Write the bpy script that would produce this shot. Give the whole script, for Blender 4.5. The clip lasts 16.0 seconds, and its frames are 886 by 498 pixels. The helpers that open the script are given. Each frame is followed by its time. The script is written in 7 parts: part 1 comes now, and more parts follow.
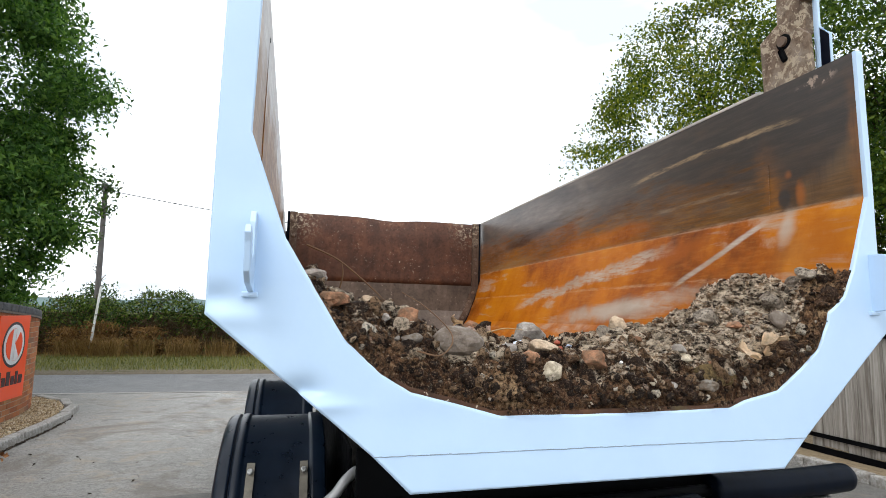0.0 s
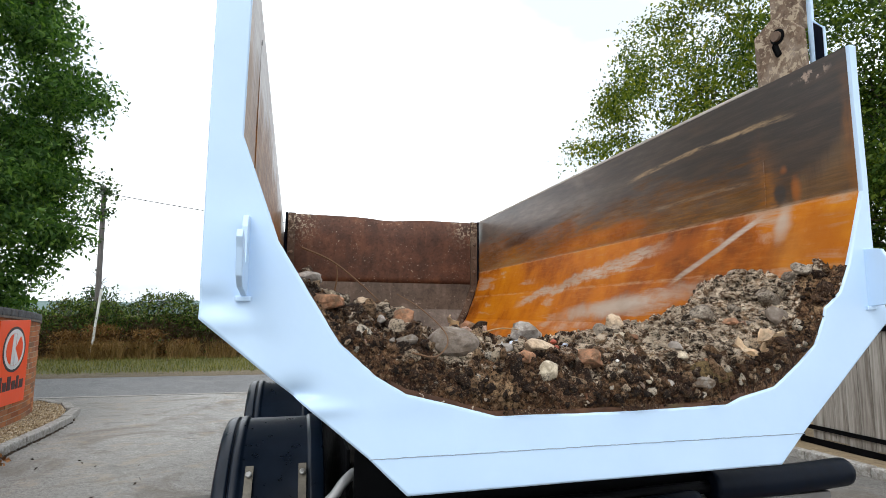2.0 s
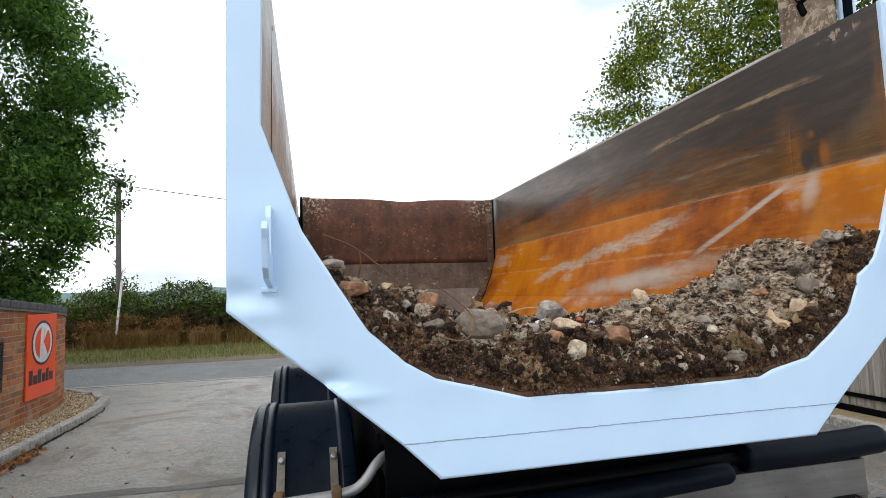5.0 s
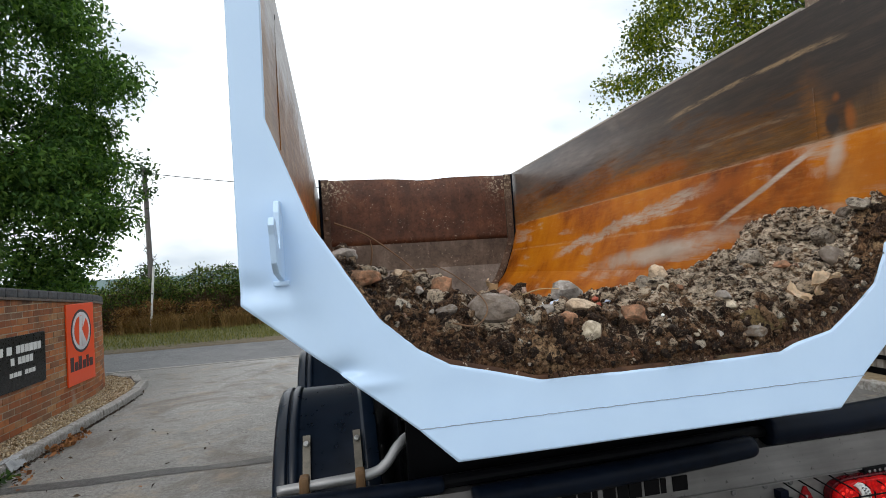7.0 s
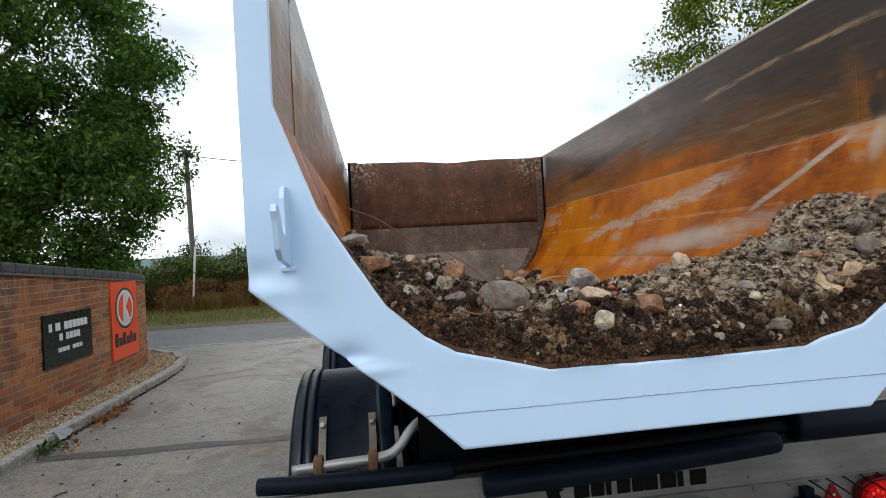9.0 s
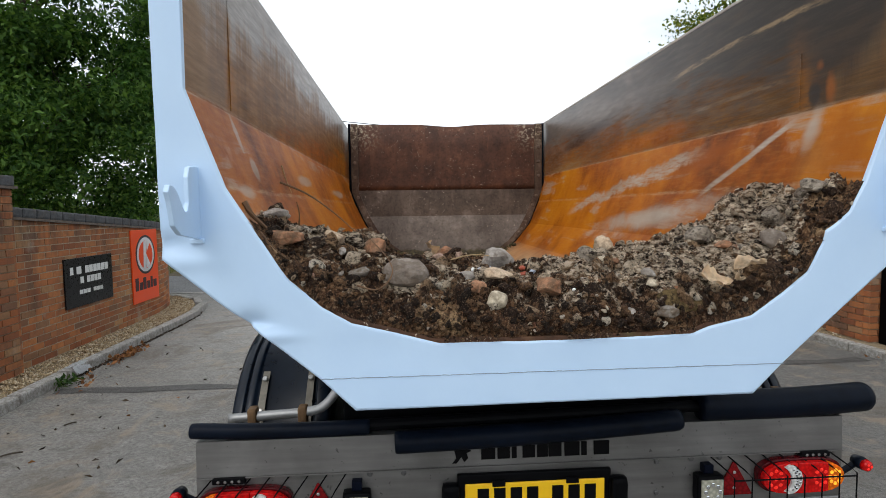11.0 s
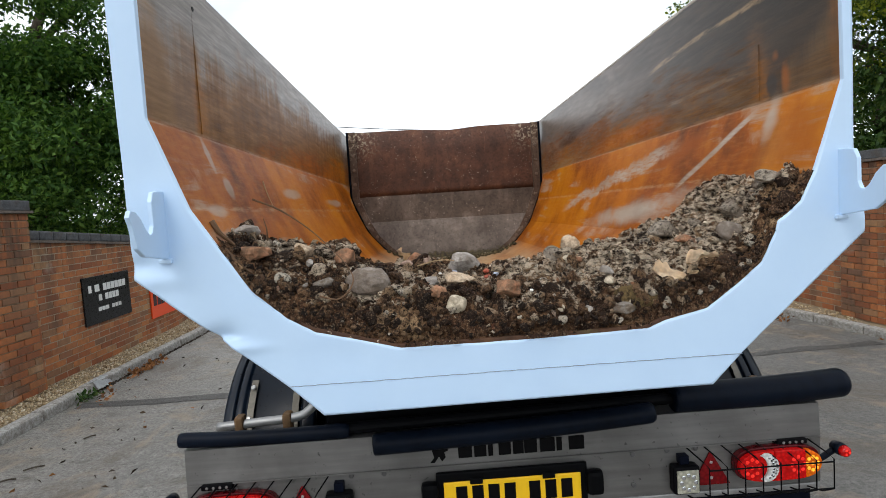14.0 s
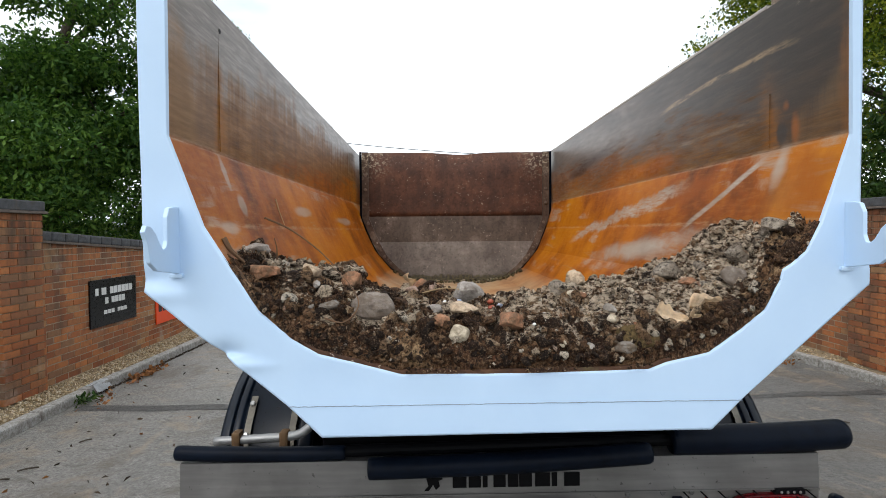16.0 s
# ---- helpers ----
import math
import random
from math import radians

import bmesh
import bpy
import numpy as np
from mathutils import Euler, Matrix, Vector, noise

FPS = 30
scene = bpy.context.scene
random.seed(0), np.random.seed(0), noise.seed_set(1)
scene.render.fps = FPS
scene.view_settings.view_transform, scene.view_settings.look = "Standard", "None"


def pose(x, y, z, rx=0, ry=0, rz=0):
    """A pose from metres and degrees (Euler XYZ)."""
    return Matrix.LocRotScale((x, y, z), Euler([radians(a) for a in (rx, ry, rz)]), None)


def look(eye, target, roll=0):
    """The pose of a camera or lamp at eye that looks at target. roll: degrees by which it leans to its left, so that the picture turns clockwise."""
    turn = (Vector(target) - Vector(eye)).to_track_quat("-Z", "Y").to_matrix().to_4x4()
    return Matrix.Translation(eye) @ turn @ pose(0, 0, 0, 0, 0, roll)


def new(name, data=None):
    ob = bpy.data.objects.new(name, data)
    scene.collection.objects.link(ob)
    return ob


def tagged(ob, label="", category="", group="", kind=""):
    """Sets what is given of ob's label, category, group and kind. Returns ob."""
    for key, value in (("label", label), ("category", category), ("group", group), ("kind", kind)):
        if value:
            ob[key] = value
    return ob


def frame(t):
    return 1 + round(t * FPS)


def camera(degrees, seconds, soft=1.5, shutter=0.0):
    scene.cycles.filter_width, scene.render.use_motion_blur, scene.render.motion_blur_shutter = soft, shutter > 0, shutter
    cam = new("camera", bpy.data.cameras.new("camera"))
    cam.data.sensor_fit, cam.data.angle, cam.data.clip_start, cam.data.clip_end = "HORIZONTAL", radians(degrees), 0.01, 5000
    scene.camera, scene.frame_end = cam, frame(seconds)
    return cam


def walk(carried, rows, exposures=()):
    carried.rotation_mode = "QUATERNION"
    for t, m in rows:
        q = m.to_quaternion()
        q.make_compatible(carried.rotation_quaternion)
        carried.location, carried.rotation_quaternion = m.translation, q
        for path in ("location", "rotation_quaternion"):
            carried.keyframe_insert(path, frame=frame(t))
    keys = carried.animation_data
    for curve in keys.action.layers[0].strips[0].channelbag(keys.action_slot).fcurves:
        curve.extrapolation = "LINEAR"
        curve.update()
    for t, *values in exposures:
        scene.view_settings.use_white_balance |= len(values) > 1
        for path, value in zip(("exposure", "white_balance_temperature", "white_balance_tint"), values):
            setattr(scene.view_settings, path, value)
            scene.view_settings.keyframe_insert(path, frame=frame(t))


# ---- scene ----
cam = camera(77.9, 16.0, 0.75)
PATH = [
    (0, (-0.938, -1.466, 1.581), (-0.417, 0.449, 1.825), 1.3),
    (0.5, (-0.946, -1.472, 1.591), (-0.431, 0.446, 1.822), 2.2),
    (1, (-0.939, -1.472, 1.592), (-0.381, 0.433, 1.836), 2.0),
    (1.5, (-0.927, -1.468, 1.591), (-0.391, 0.445, 1.82), 0.8),
    (2, (-0.921, -1.47, 1.59), (-0.4, 0.446, 1.827), 0.5),
    (2.5, (-0.918, -1.467, 1.592), (-0.396, 0.449, 1.832), 0.3),
    (3, (-0.919, -1.465, 1.585), (-0.408, 0.455, 1.819), -0.2),
    (3.5, (-0.942, -1.449, 1.585), (-0.435, 0.473, 1.801), -0.1),
    (4, (-0.961, -1.447, 1.59), (-0.456, 0.478, 1.791), -0.5),
    (6.5, (-0.912, -1.443, 1.634), (-0.499, 0.513, 1.715), -3.4),
    (7, (-0.906, -1.454, 1.639), (-0.517, 0.507, 1.706), -3.7),
    (7.5, (-0.894, -1.454, 1.636), (-0.537, 0.513, 1.69), -3.8),
    (8, (-0.896, -1.445, 1.641), (-0.559, 0.526, 1.665), -3.9),
    (10.5, (-0.561, -1.504, 1.662), (-0.415, 0.49, 1.658), -1.3),
    (11, (-0.457, -1.592, 1.704), (-0.32, 0.398, 1.561), -0.8),
    (11.5, (-0.352, -1.642, 1.713), (-0.228, 0.345, 1.525), 0.7),
    (12, (-0.263, -1.666, 1.745), (-0.203, 0.329, 1.614), -0.4),
    (12.5, (-0.259, -1.677, 1.76), (-0.244, 0.323, 1.715), -0.6),
    (13, (-0.261, -1.661, 1.748), (-0.252, 0.339, 1.707), -1.1),
    (13.5, (-0.268, -1.648, 1.74), (-0.246, 0.351, 1.666), -2.5),
    (14, (-0.266, -1.663, 1.723), (-0.203, 0.331, 1.583), -3.7),
    (14.5, (-0.272, -1.685, 1.736), (-0.198, 0.309, 1.599), -2.0),
    (15, (-0.275, -1.69, 1.742), (-0.216, 0.308, 1.662), -1.3),
    (15.5, (-0.269, -1.683, 1.743), (-0.215, 0.315, 1.675), -1.1),
    (16, (-0.266, -1.685, 1.753), (-0.224, 0.314, 1.688), -0.5),
]
walk(cam, [(t, look(eye, target, roll)) for t, eye, target, roll in PATH],
     [(0, 0.27, 6380, 10), (4, 0.2, 6380, 10), (6.5, -0.11, 6380, 10), (8, -0.15, 6380, 10), (10.5, -0.21, 6380, 10), (11.5, -0.06, 6380, 10), (12.5, 0.05, 6380, 10), (14, -0.01, 6380, 10), (14.5, 0.03, 6380, 10), (16, 0.06, 6380, 10)])

# ---- world, sun ----
world = bpy.data.worlds.new("overcast_sky")
scene.world = world
world.use_nodes = True
wt = world.node_tree
wt.nodes.clear()
w_out = wt.nodes.new("ShaderNodeOutputWorld")
w_bg = wt.nodes.new("ShaderNodeBackground")
w_sky = wt.nodes.new("ShaderNodeTexSky")
w_sky.sky_type = "NISHITA"
w_sky.sun_disc = False
w_sky.sun_elevation = radians(48)
w_sky.sun_rotation = radians(215)
w_sky.air_density, w_sky.dust_density = 1.0, 4.0
w_gain = wt.nodes.new("ShaderNodeMix")
w_gain.data_type, w_gain.blend_type = "RGBA", "MIX"
w_gain.inputs["Factor"].default_value = 0.82
w_tc = wt.nodes.new("ShaderNodeTexCoord")
w_map = wt.nodes.new("ShaderNodeMapping")
w_map.inputs["Scale"].default_value = (1.0, 1.0, 2.6)
w_noise = wt.nodes.new("ShaderNodeTexNoise")
w_noise.inputs["Scale"].default_value = 2.2
w_noise.inputs["Detail"].default_value = 5
w_ramp = wt.nodes.new("ShaderNodeValToRGB")
w_ramp.color_ramp.elements[0].position, w_ramp.color_ramp.elements[0].color = 0.35, (9.2, 10.3, 11.2, 1)
w_ramp.color_ramp.elements[1].position, w_ramp.color_ramp.elements[1].color = 0.53, (16.4, 16.9, 17.2, 1)
wt.links.new(w_tc.outputs["Generated"], w_map.inputs["Vector"])
wt.links.new(w_map.outputs["Vector"], w_noise.inputs["Vector"])
wt.links.new(w_noise.outputs["Fac"], w_ramp.inputs["Fac"])
wt.links.new(w_sky.outputs["Color"], w_gain.inputs["A"])
wt.links.new(w_ramp.outputs["Color"], w_gain.inputs["B"])
wt.links.new(w_gain.outputs["Result"], w_bg.inputs["Color"])
w_bg.inputs["Strength"].default_value = 0.102
wt.links.new(w_bg.outputs["Background"], w_out.inputs["Surface"])

sun = new("sun", bpy.data.lights.new("sun", "SUN"))
sun.data.energy, sun.data.angle, sun.data.color = 0.9, radians(25), (1.0, 0.96, 0.9)
sun.matrix_world = look((-8, -14, 18), (0, 0, 0))
scene.view_settings.exposure = 0.0


# ---- materials ----
class Mat:
    """A node material with short calls for its nodes."""

    def __init__(self, name):
        self.m = bpy.data.materials.new(name)
        self.m.use_nodes = True
        self.t = self.m.node_tree
        self.b = self.t.nodes["Principled BSDF"]
        self.pos = self.t.nodes.new("ShaderNodeNewGeometry")

    def put(self, value, socket):
        if isinstance(value, bpy.types.NodeSocket):
            self.t.links.new(value, socket)
        elif isinstance(value, tuple) and len(value) == 3 and socket.type == "RGBA":
            socket.default_value = (*value, 1)
        else:
            socket.default_value = value

    def vec(self, scale=(1, 1, 1), rot=(0, 0, 0), source="world"):
        mp = self.t.nodes.new("ShaderNodeMapping")
        mp.inputs["Scale"].default_value = scale
        mp.inputs["Rotation"].default_value = rot
        if source == "world":
            self.t.links.new(self.pos.outputs["Position"], mp.inputs["Vector"])
        else:
            tc = self.t.nodes.new("ShaderNodeTexCoord")
            self.t.links.new(tc.outputs["Object"], mp.inputs["Vector"])
        return mp.outputs["Vector"]

    def noise(self, scale, detail=4, rough=0.55, vec=None, warp=0.0):
        n = self.t.nodes.new("ShaderNodeTexNoise")
        n.inputs["Scale"].default_value, n.inputs["Detail"].default_value = scale, detail
        n.inputs["Roughness"].default_value, n.inputs["Distortion"].default_value = rough, warp
        self.t.links.new(vec if vec is not None else self.vec(), n.inputs["Vector"])
        return n.outputs["Fac"]

    def voronoi(self, scale, vec=None, feature="F1"):
        n = self.t.nodes.new("ShaderNodeTexVoronoi")
        n.feature = feature
        n.inputs["Scale"].default_value = scale
        self.t.links.new(vec if vec is not None else self.vec(), n.inputs["Vector"])
        return n.outputs["Distance"]

    def ramp(self, fac, *stops):
        n = self.t.nodes.new("ShaderNodeValToRGB")
        e = n.color_ramp.elements
        while len(e) < len(stops):
            e.new(0.5)
        for k, (p, c) in enumerate(stops):
            e[k].position = p
            e[k].color = (*c, 1) if isinstance(c, tuple) else (c, c, c, 1)
        self.put(fac, n.inputs["Fac"])
        return n.outputs["Color"]

    def mix(self, fac, a, b, blend="MIX"):
        n = self.t.nodes.new("ShaderNodeMix")
        n.data_type, n.blend_type = "RGBA", blend
        self.put(fac, n.inputs["Factor"])
        self.put(a, n.inputs["A"])
        self.put(b, n.inputs["B"])
        return n.outputs["Result"]

    def calc(self, op, a, b=0.0, c=0.0):
        n = self.t.nodes.new("ShaderNodeMath")
        n.operation = op
        for k, v in enumerate((a, b, c)):
            self.put(v, n.inputs[k])
        return n.outputs["Value"]

    def axis(self, k):
        n = self.t.nodes.new("ShaderNodeSeparateXYZ")
        self.t.links.new(self.pos.outputs["Position"], n.inputs["Vector"])
        return n.outputs[k]

    def span(self, v, lo, hi):
        n = self.t.nodes.new("ShaderNodeMapRange")
        n.interpolation_type = "SMOOTHSTEP"
        self.put(v, n.inputs["Value"])
        n.inputs["From Min"].default_value, n.inputs["From Max"].default_value = lo, hi
        return n.outputs["Result"]

    def rand(self, island=False):
        if island:
            return self.pos.outputs["Random Per Island"]
        return self.t.nodes.new("ShaderNodeObjectInfo").outputs["Random"]

    def done(self, base, rough=0.6, metal=0.0, bump=None, strength=0.3, distance=0.01, spec=0.5):
        self.put(base, self.b.inputs["Base Color"])
        self.put(rough, self.b.inputs["Roughness"])
        self.put(metal, self.b.inputs["Metallic"])
        self.put(spec, self.b.inputs["Specular IOR Level"])
        if bump is not None:
            n = self.t.nodes.new("ShaderNodeBump")
            n.inputs["Strength"].default_value, n.inputs["Distance"].default_value = strength, distance
            self.put(bump, n.inputs["Height"])
            self.t.links.new(n.outputs["Normal"], self.b.inputs["Normal"])
        return self.m


def plain(name, colour, rough=0.6, metal=0.0, vary=0.25, scale=14, spec=0.5):
    """Paint, plastic or metal with slight soiling at two scales."""
    k = Mat(name)
    n = k.noise(scale, 6, 0.65)
    big = k.noise(scale * 0.13, 3)
    dark = tuple(c * (1 - vary) for c in colour)
    lite = tuple(min(1.0, c * (1 + vary * 0.6)) for c in colour)
    base = k.mix(k.span(big, 0.35, 0.7), k.ramp(n, (0.3, dark), (0.7, colour)), k.ramp(n, (0.3, colour), (0.75, lite)))
    return k.done(base, k.ramp(n, (0.3, min(1, rough * 0.8)), (0.7, min(1, rough * 1.15))), metal, n, 0.08, 0.004, spec)


def make_paint():
    k = Mat("pale_blue_paint")
    n = k.noise(5, 5)
    fine = k.noise(60, 6, 0.7)
    base = k.ramp(n, (0.3, (0.475, 0.64, 0.85)), (0.7, (0.51, 0.675, 0.875)))
    base = k.mix(k.ramp(fine, (0.66, 0.0), (0.78, 0.12)), base, (0.5, 0.52, 0.52))
    return k.done(base, k.ramp(fine, (0.3, 0.34), (0.7, 0.46)), 0, k.noise(9, 3), 0.1, 0.01)


def make_body_steel():
    """Scoured tipper steel: orange flash rust low on the sides, dark mill grey above, scratched lengthways and worn in places."""
    k = Mat("scoured_rusty_steel")
    mul = lambda a, b: k.calc("MULTIPLY", a, b)
    add = lambda a, b: k.calc("ADD", a, b)
    no = lambda a: k.calc("SUBTRACT", 1.0, a)
    lines = k.calc("ADD", k.calc("MULTIPLY", k.noise(1.0, 8, 0.7, k.vec((6, 5, 46), (0.09, 0, 0))), 0.6), k.calc("MULTIPLY", k.noise(1.0, 8, 0.75, k.vec((6, 7, 150), (0.09, 0, 0))), 0.4))
    cross = k.noise(1.0, 8, 0.7, k.vec((5, 9.0, 60), (-0.35, 0, 0)))
    band = k.noise(1.0, 6, 0.6, k.vec((1, 1.1, 9.0), (0.05, 0, 0)), 0.4)
    blot = k.noise(3.0, 8, 0.66)
    drip = k.noise(1.0, 7, 0.7, k.vec((6, 11.0, 1.1)))
    grain = k.noise(95, 7, 0.72)
    soft = k.noise(1.3, 4, 0.5)
    flow = k.noise(1.0, 7, 0.62, k.vec((3, 2.1, 13), (0.10, 0, 0)), 0.5)
    haze = k.noise(1.0, 5, 0.55, k.vec((2, 1.6, 5.0), (-0.25, 0, 0)), 0.5)
    along = k.axis(1)
    height = k.axis(2)
    east = k.span(k.axis(0), -0.1, 0.1)
    west = no(east)
    wob = k.calc("SUBTRACT", blot, 0.5)
    run = add(mul(west, add(mul(drip, 0.6), mul(flow, 0.4))), mul(east, flow))

    def spot(cy, cz, ry, rz, lo=0.55, hi=1.15, lean=0.0, rag=0.9):
        """A ragged oval patch of wear on the side, 1 inside."""
        dy = k.calc("DIVIDE", k.calc("SUBTRACT", along, cy), ry)
        dz = k.calc("DIVIDE", add(k.calc("SUBTRACT", height, cz), mul(k.calc("SUBTRACT", along, cy), lean)), rz)
        r = k.calc("SQRT", add(mul(dy, dy), mul(dz, dz)))
        return no(k.span(add(r, add(mul(wob, rag), mul(k.calc("SUBTRACT", flow, 0.5), 0.9))), lo, hi))

    def streak(cy, cz, lean, y0, y1, half, bow=0.0, rag=0.03):
        """A scratch from y0 to y1 along a slanting line."""
        dy = k.calc("SUBTRACT", along, cy)
        d = add(add(k.calc("SUBTRACT", height, cz), mul(dy, lean)), mul(mul(dy, dy), bow))
        d = k.calc("ABSOLUTE", add(d, mul(wob, rag)))
        g = (y1 - y0) * 0.18
        return mul(no(k.span(d, half * 0.3, half)), mul(k.span(along, y0, y0 + g), no(k.span(along, y1 - g, y1))))

    # rust of the lower side
    rust = k.ramp(add(add(mul(blot, 0.42), mul(drip, 0.09)), mul(soft, 0.49)), (0.37, (0.10, 0.023, 0.002)), (0.45, (0.26, 0.064, 0.001)), (0.53, (0.41, 0.122, 0.001)), (0.64, (0.50, 0.180, 0.003)))
    rust = k.mix(mul(k.ramp(cross, (0.48, 0.0), (0.7, 1.0)), 0.22), rust, (0.52, 0.25, 0.05))
    bare = k.ramp(lines, (0.3, (0.22, 0.18, 0.14)), (0.7, (0.46, 0.41, 0.355)))
    worn = mul(k.span(band, 0.55, 0.62), k.ramp(blot, (0.46, 0.0), (0.58, 0.7)))
    lower = k.mix(mul(worn, 0.75), rust, bare)
    # dark mill face of the upper side, east; greyer and brighter, west
    mill = k.ramp(lines, (0.28, (0.013, 0.0078, 0.0052)), (0.5, (0.029, 0.0182, 0.0125)), (0.66, (0.058, 0.038, 0.026)), (0.8, (0.15, 0.108, 0.075)))
    mill = k.mix(mul(k.span(along, 1.1, 2.2), 0.6), mill, k.ramp(lines, (0.3, (0.022, 0.013, 0.011)), (0.75, (0.085, 0.055, 0.045))))
    grey = k.ramp(add(mul(lines, 0.65), mul(cross, 0.35)), (0.38, (0.066, 0.049, 0.037)), (0.5, (0.135, 0.108, 0.086)), (0.64, (0.26, 0.225, 0.187)))
    # grazing sheen put into the colour, paler farther along
    mill = k.mix(mul(k.ramp(haze, (0.40, 0.1), (0.58, 0.85)), k.span(along, 0.6, 2.0)), mill, k.ramp(lines, (0.32, (0.060, 0.041, 0.031)), (0.66, (0.17, 0.130, 0.103))))
    mill = k.mix(k.ramp(flow, (0.52, 0.0), (0.66, 0.5)), mill, (0.075, 0.043, 0.022))
    high = k.mix(west, mill, grey)
    # brown wash above the crease
    brown = k.ramp(add(mul(lines, 0.5), mul(run, 0.5)), (0.36, (0.075, 0.033, 0.009)), (0.5, (0.19, 0.082, 0.016)), (0.64, (0.35, 0.17, 0.042)))
    rise = add(2.17, add(mul(k.span(along, 0.35, 1.4), 0.09), mul(west, 0.15)))
    wash = no(k.span(add(k.calc("SUBTRACT", height, rise), add(mul(k.calc("SUBTRACT", run, 0.5), 0.85), mul(wob, 0.25))), -0.10, 0.14))
    wash = mul(wash, add(mul(west, k.ramp(cross, (0.36, 0.88), (0.62, 1.0))), mul(east, k.ramp(cross, (0.36, 0.35), (0.62, 0.9)))))
    wash = mul(wash, add(k.span(along, 0.36, 0.44), mul(no(k.span(along, 0.36, 0.44)), add(mul(east, 0.45), mul(west, 0.8)))))
    high = k.mix(wash, high, brown)
    tan = (0.27, 0.155, 0.060)
    high = k.mix(mul(mul(east, streak(0.75, 2.435, 0.0, 0.18, 1.5, 0.017, 0.07, 0.05)), k.ramp(cross, (0.40, 0.0), (0.60, 0.9))), high, (0.33, 0.225, 0.12))
    high = k.mix(mul(mul(east, streak(0.8, 2.19, 0.0, 0.45, 1.25, 0.013, 0.0, 0.04)), k.ramp(cross, (0.4, 0.05), (0.6, 0.6))), high, (0.26, 0.19, 0.12))
    high = k.mix(mul(mul(east, streak(0.15, 2.16, 0.55, -0.1, 0.32, 0.09, 0.0, 0.1)), k.ramp(drip, (0.40, 0.0), (0.62, 0.25))), high, tan)
    # rust bleeding from the seam and the mouth's edge
    bleed = mul(no(k.span(k.calc("ABSOLUTE", add(k.calc("SUBTRACT", along, 0.415), mul(wob, 0.16))), 0.002, 0.085)), no(k.span(add(height, mul(wob, 0.4)), 2.08, 2.38)))
    high = k.mix(mul(bleed, k.ramp(cross, (0.36, 0.2), (0.6, 0.85))), high, (0.30, 0.115, 0.014))
    mouth_edge = mul(no(k.span(add(along, mul(wob, 0.16)), 0.0, 0.07)), no(k.span(add(height, mul(wob, 0.4)), 2.30, 2.60)))
    high = k.mix(mul(mul(mouth_edge, east), k.ramp(drip, (0.36, 0.3), (0.6, 0.9))), high, (0.26, 0.095, 0.012))
    high = k.mix(mul(mul(east, spot(0.27, 2.115, 0.026, 0.065, 0.3, 1.3, 0.0, 1.8)), 0.75), high, (0.32, 0.095, 0.008))
    high = k.mix(mul(mul(east, spot(0.32, 2.205, 0.026, 0.026, 0.2, 1.3, 0.0, 1.8)), 0.6), high, (0.32, 0.095, 0.008))
    high = k.mix(mul(mul(east, spot(0.345, 2.105, 0.035, 0.055, rag=0.5)), 0.85), high, (0.028, 0.025, 0.024))
    high = k.mix(mul(mul(west, spot(0.09, 2.22, 0.14, 0.24, 0.4, 1.15, 1.1)), 0.85), high, k.ramp(lines, (0.3, (0.13, 0.062, 0.016)), (0.7, (0.25, 0.13, 0.038))))
    flake = mul(east, mul(spot(0.16, 2.55, 0.09, 0.03, 0.4, 1.1), k.span(k.noise(24, 4, 0.6), 0.52, 0.58)))
    high = k.mix(flake, high, (0.34, 0.25, 0.19))
    # the crease, with rust that climbs over it farther along
    climb = add(0.02, mul(k.span(along, 1.0, 3.6), 0.17))
    climb = add(climb, mul(mul(east, k.span(along, 1.05, 1.5)), 0.09))
    over = no(k.span(add(k.calc("SUBTRACT", k.calc("SUBTRACT", height, 2.05), climb), add(mul(k.calc("SUBTRACT", run, 0.5), 0.34), mul(k.calc("SUBTRACT", band, 0.5), 0.4))), -0.06, 0.05))
    over = mul(mul(over, mul(k.span(along, 0.9, 1.4), add(west, mul(east, 0.45)))), k.ramp(cross, (0.36, 0.35), (0.58, 0.95)))
    high = k.mix(over, high, rust)
    # patches of the east side: a rust band over the crease, dark scale and painted pale sheen farther on, olive stains
    # by the seam
    high = k.mix(mul(mul(east, spot(2.5, 2.41, 1.1, 0.09, 0.3, 1.2, 0.0, 1.2)), 0.5), high, k.ramp(lines, (0.35, (0.10, 0.078, 0.064)), (0.65, (0.22, 0.185, 0.155))))
    high = k.mix(mul(mul(east, spot(2.95, 2.29, 0.9, 0.055, 0.3, 1.2, 0.10, 1.0)), 0.75), high, (0.030, 0.016, 0.013))
    high = k.mix(mul(mul(east, spot(3.4, 2.075, 0.7, 0.05, 0.3, 1.2, 0.05, 1.0)), 0.6), high, (0.30, 0.17, 0.06))
    high = k.mix(mul(mul(east, spot(1.9, 2.105, 0.82, 0.080, 0.3, 1.1, 0.055, 1.8)), 0.96), high, k.ramp(blot, (0.38, (0.23, 0.060, 0.003)), (0.6, (0.46, 0.15, 0.006))))
    olive = k.ramp(lines, (0.35, (0.075, 0.036, 0.010)), (0.65, (0.19, 0.098, 0.030)))
    high = k.mix(mul(mul(east, spot(0.60, 2.11, 0.20, 0.055, 0.2, 1.2, 0.10, 1.2)), 0.75), high, olive)
    high = k.mix(mul(mul(east, spot(0.12, 2.11, 0.11, 0.09, 0.2, 1.2, 0.35, 1.2)), 0.75), high, olive)
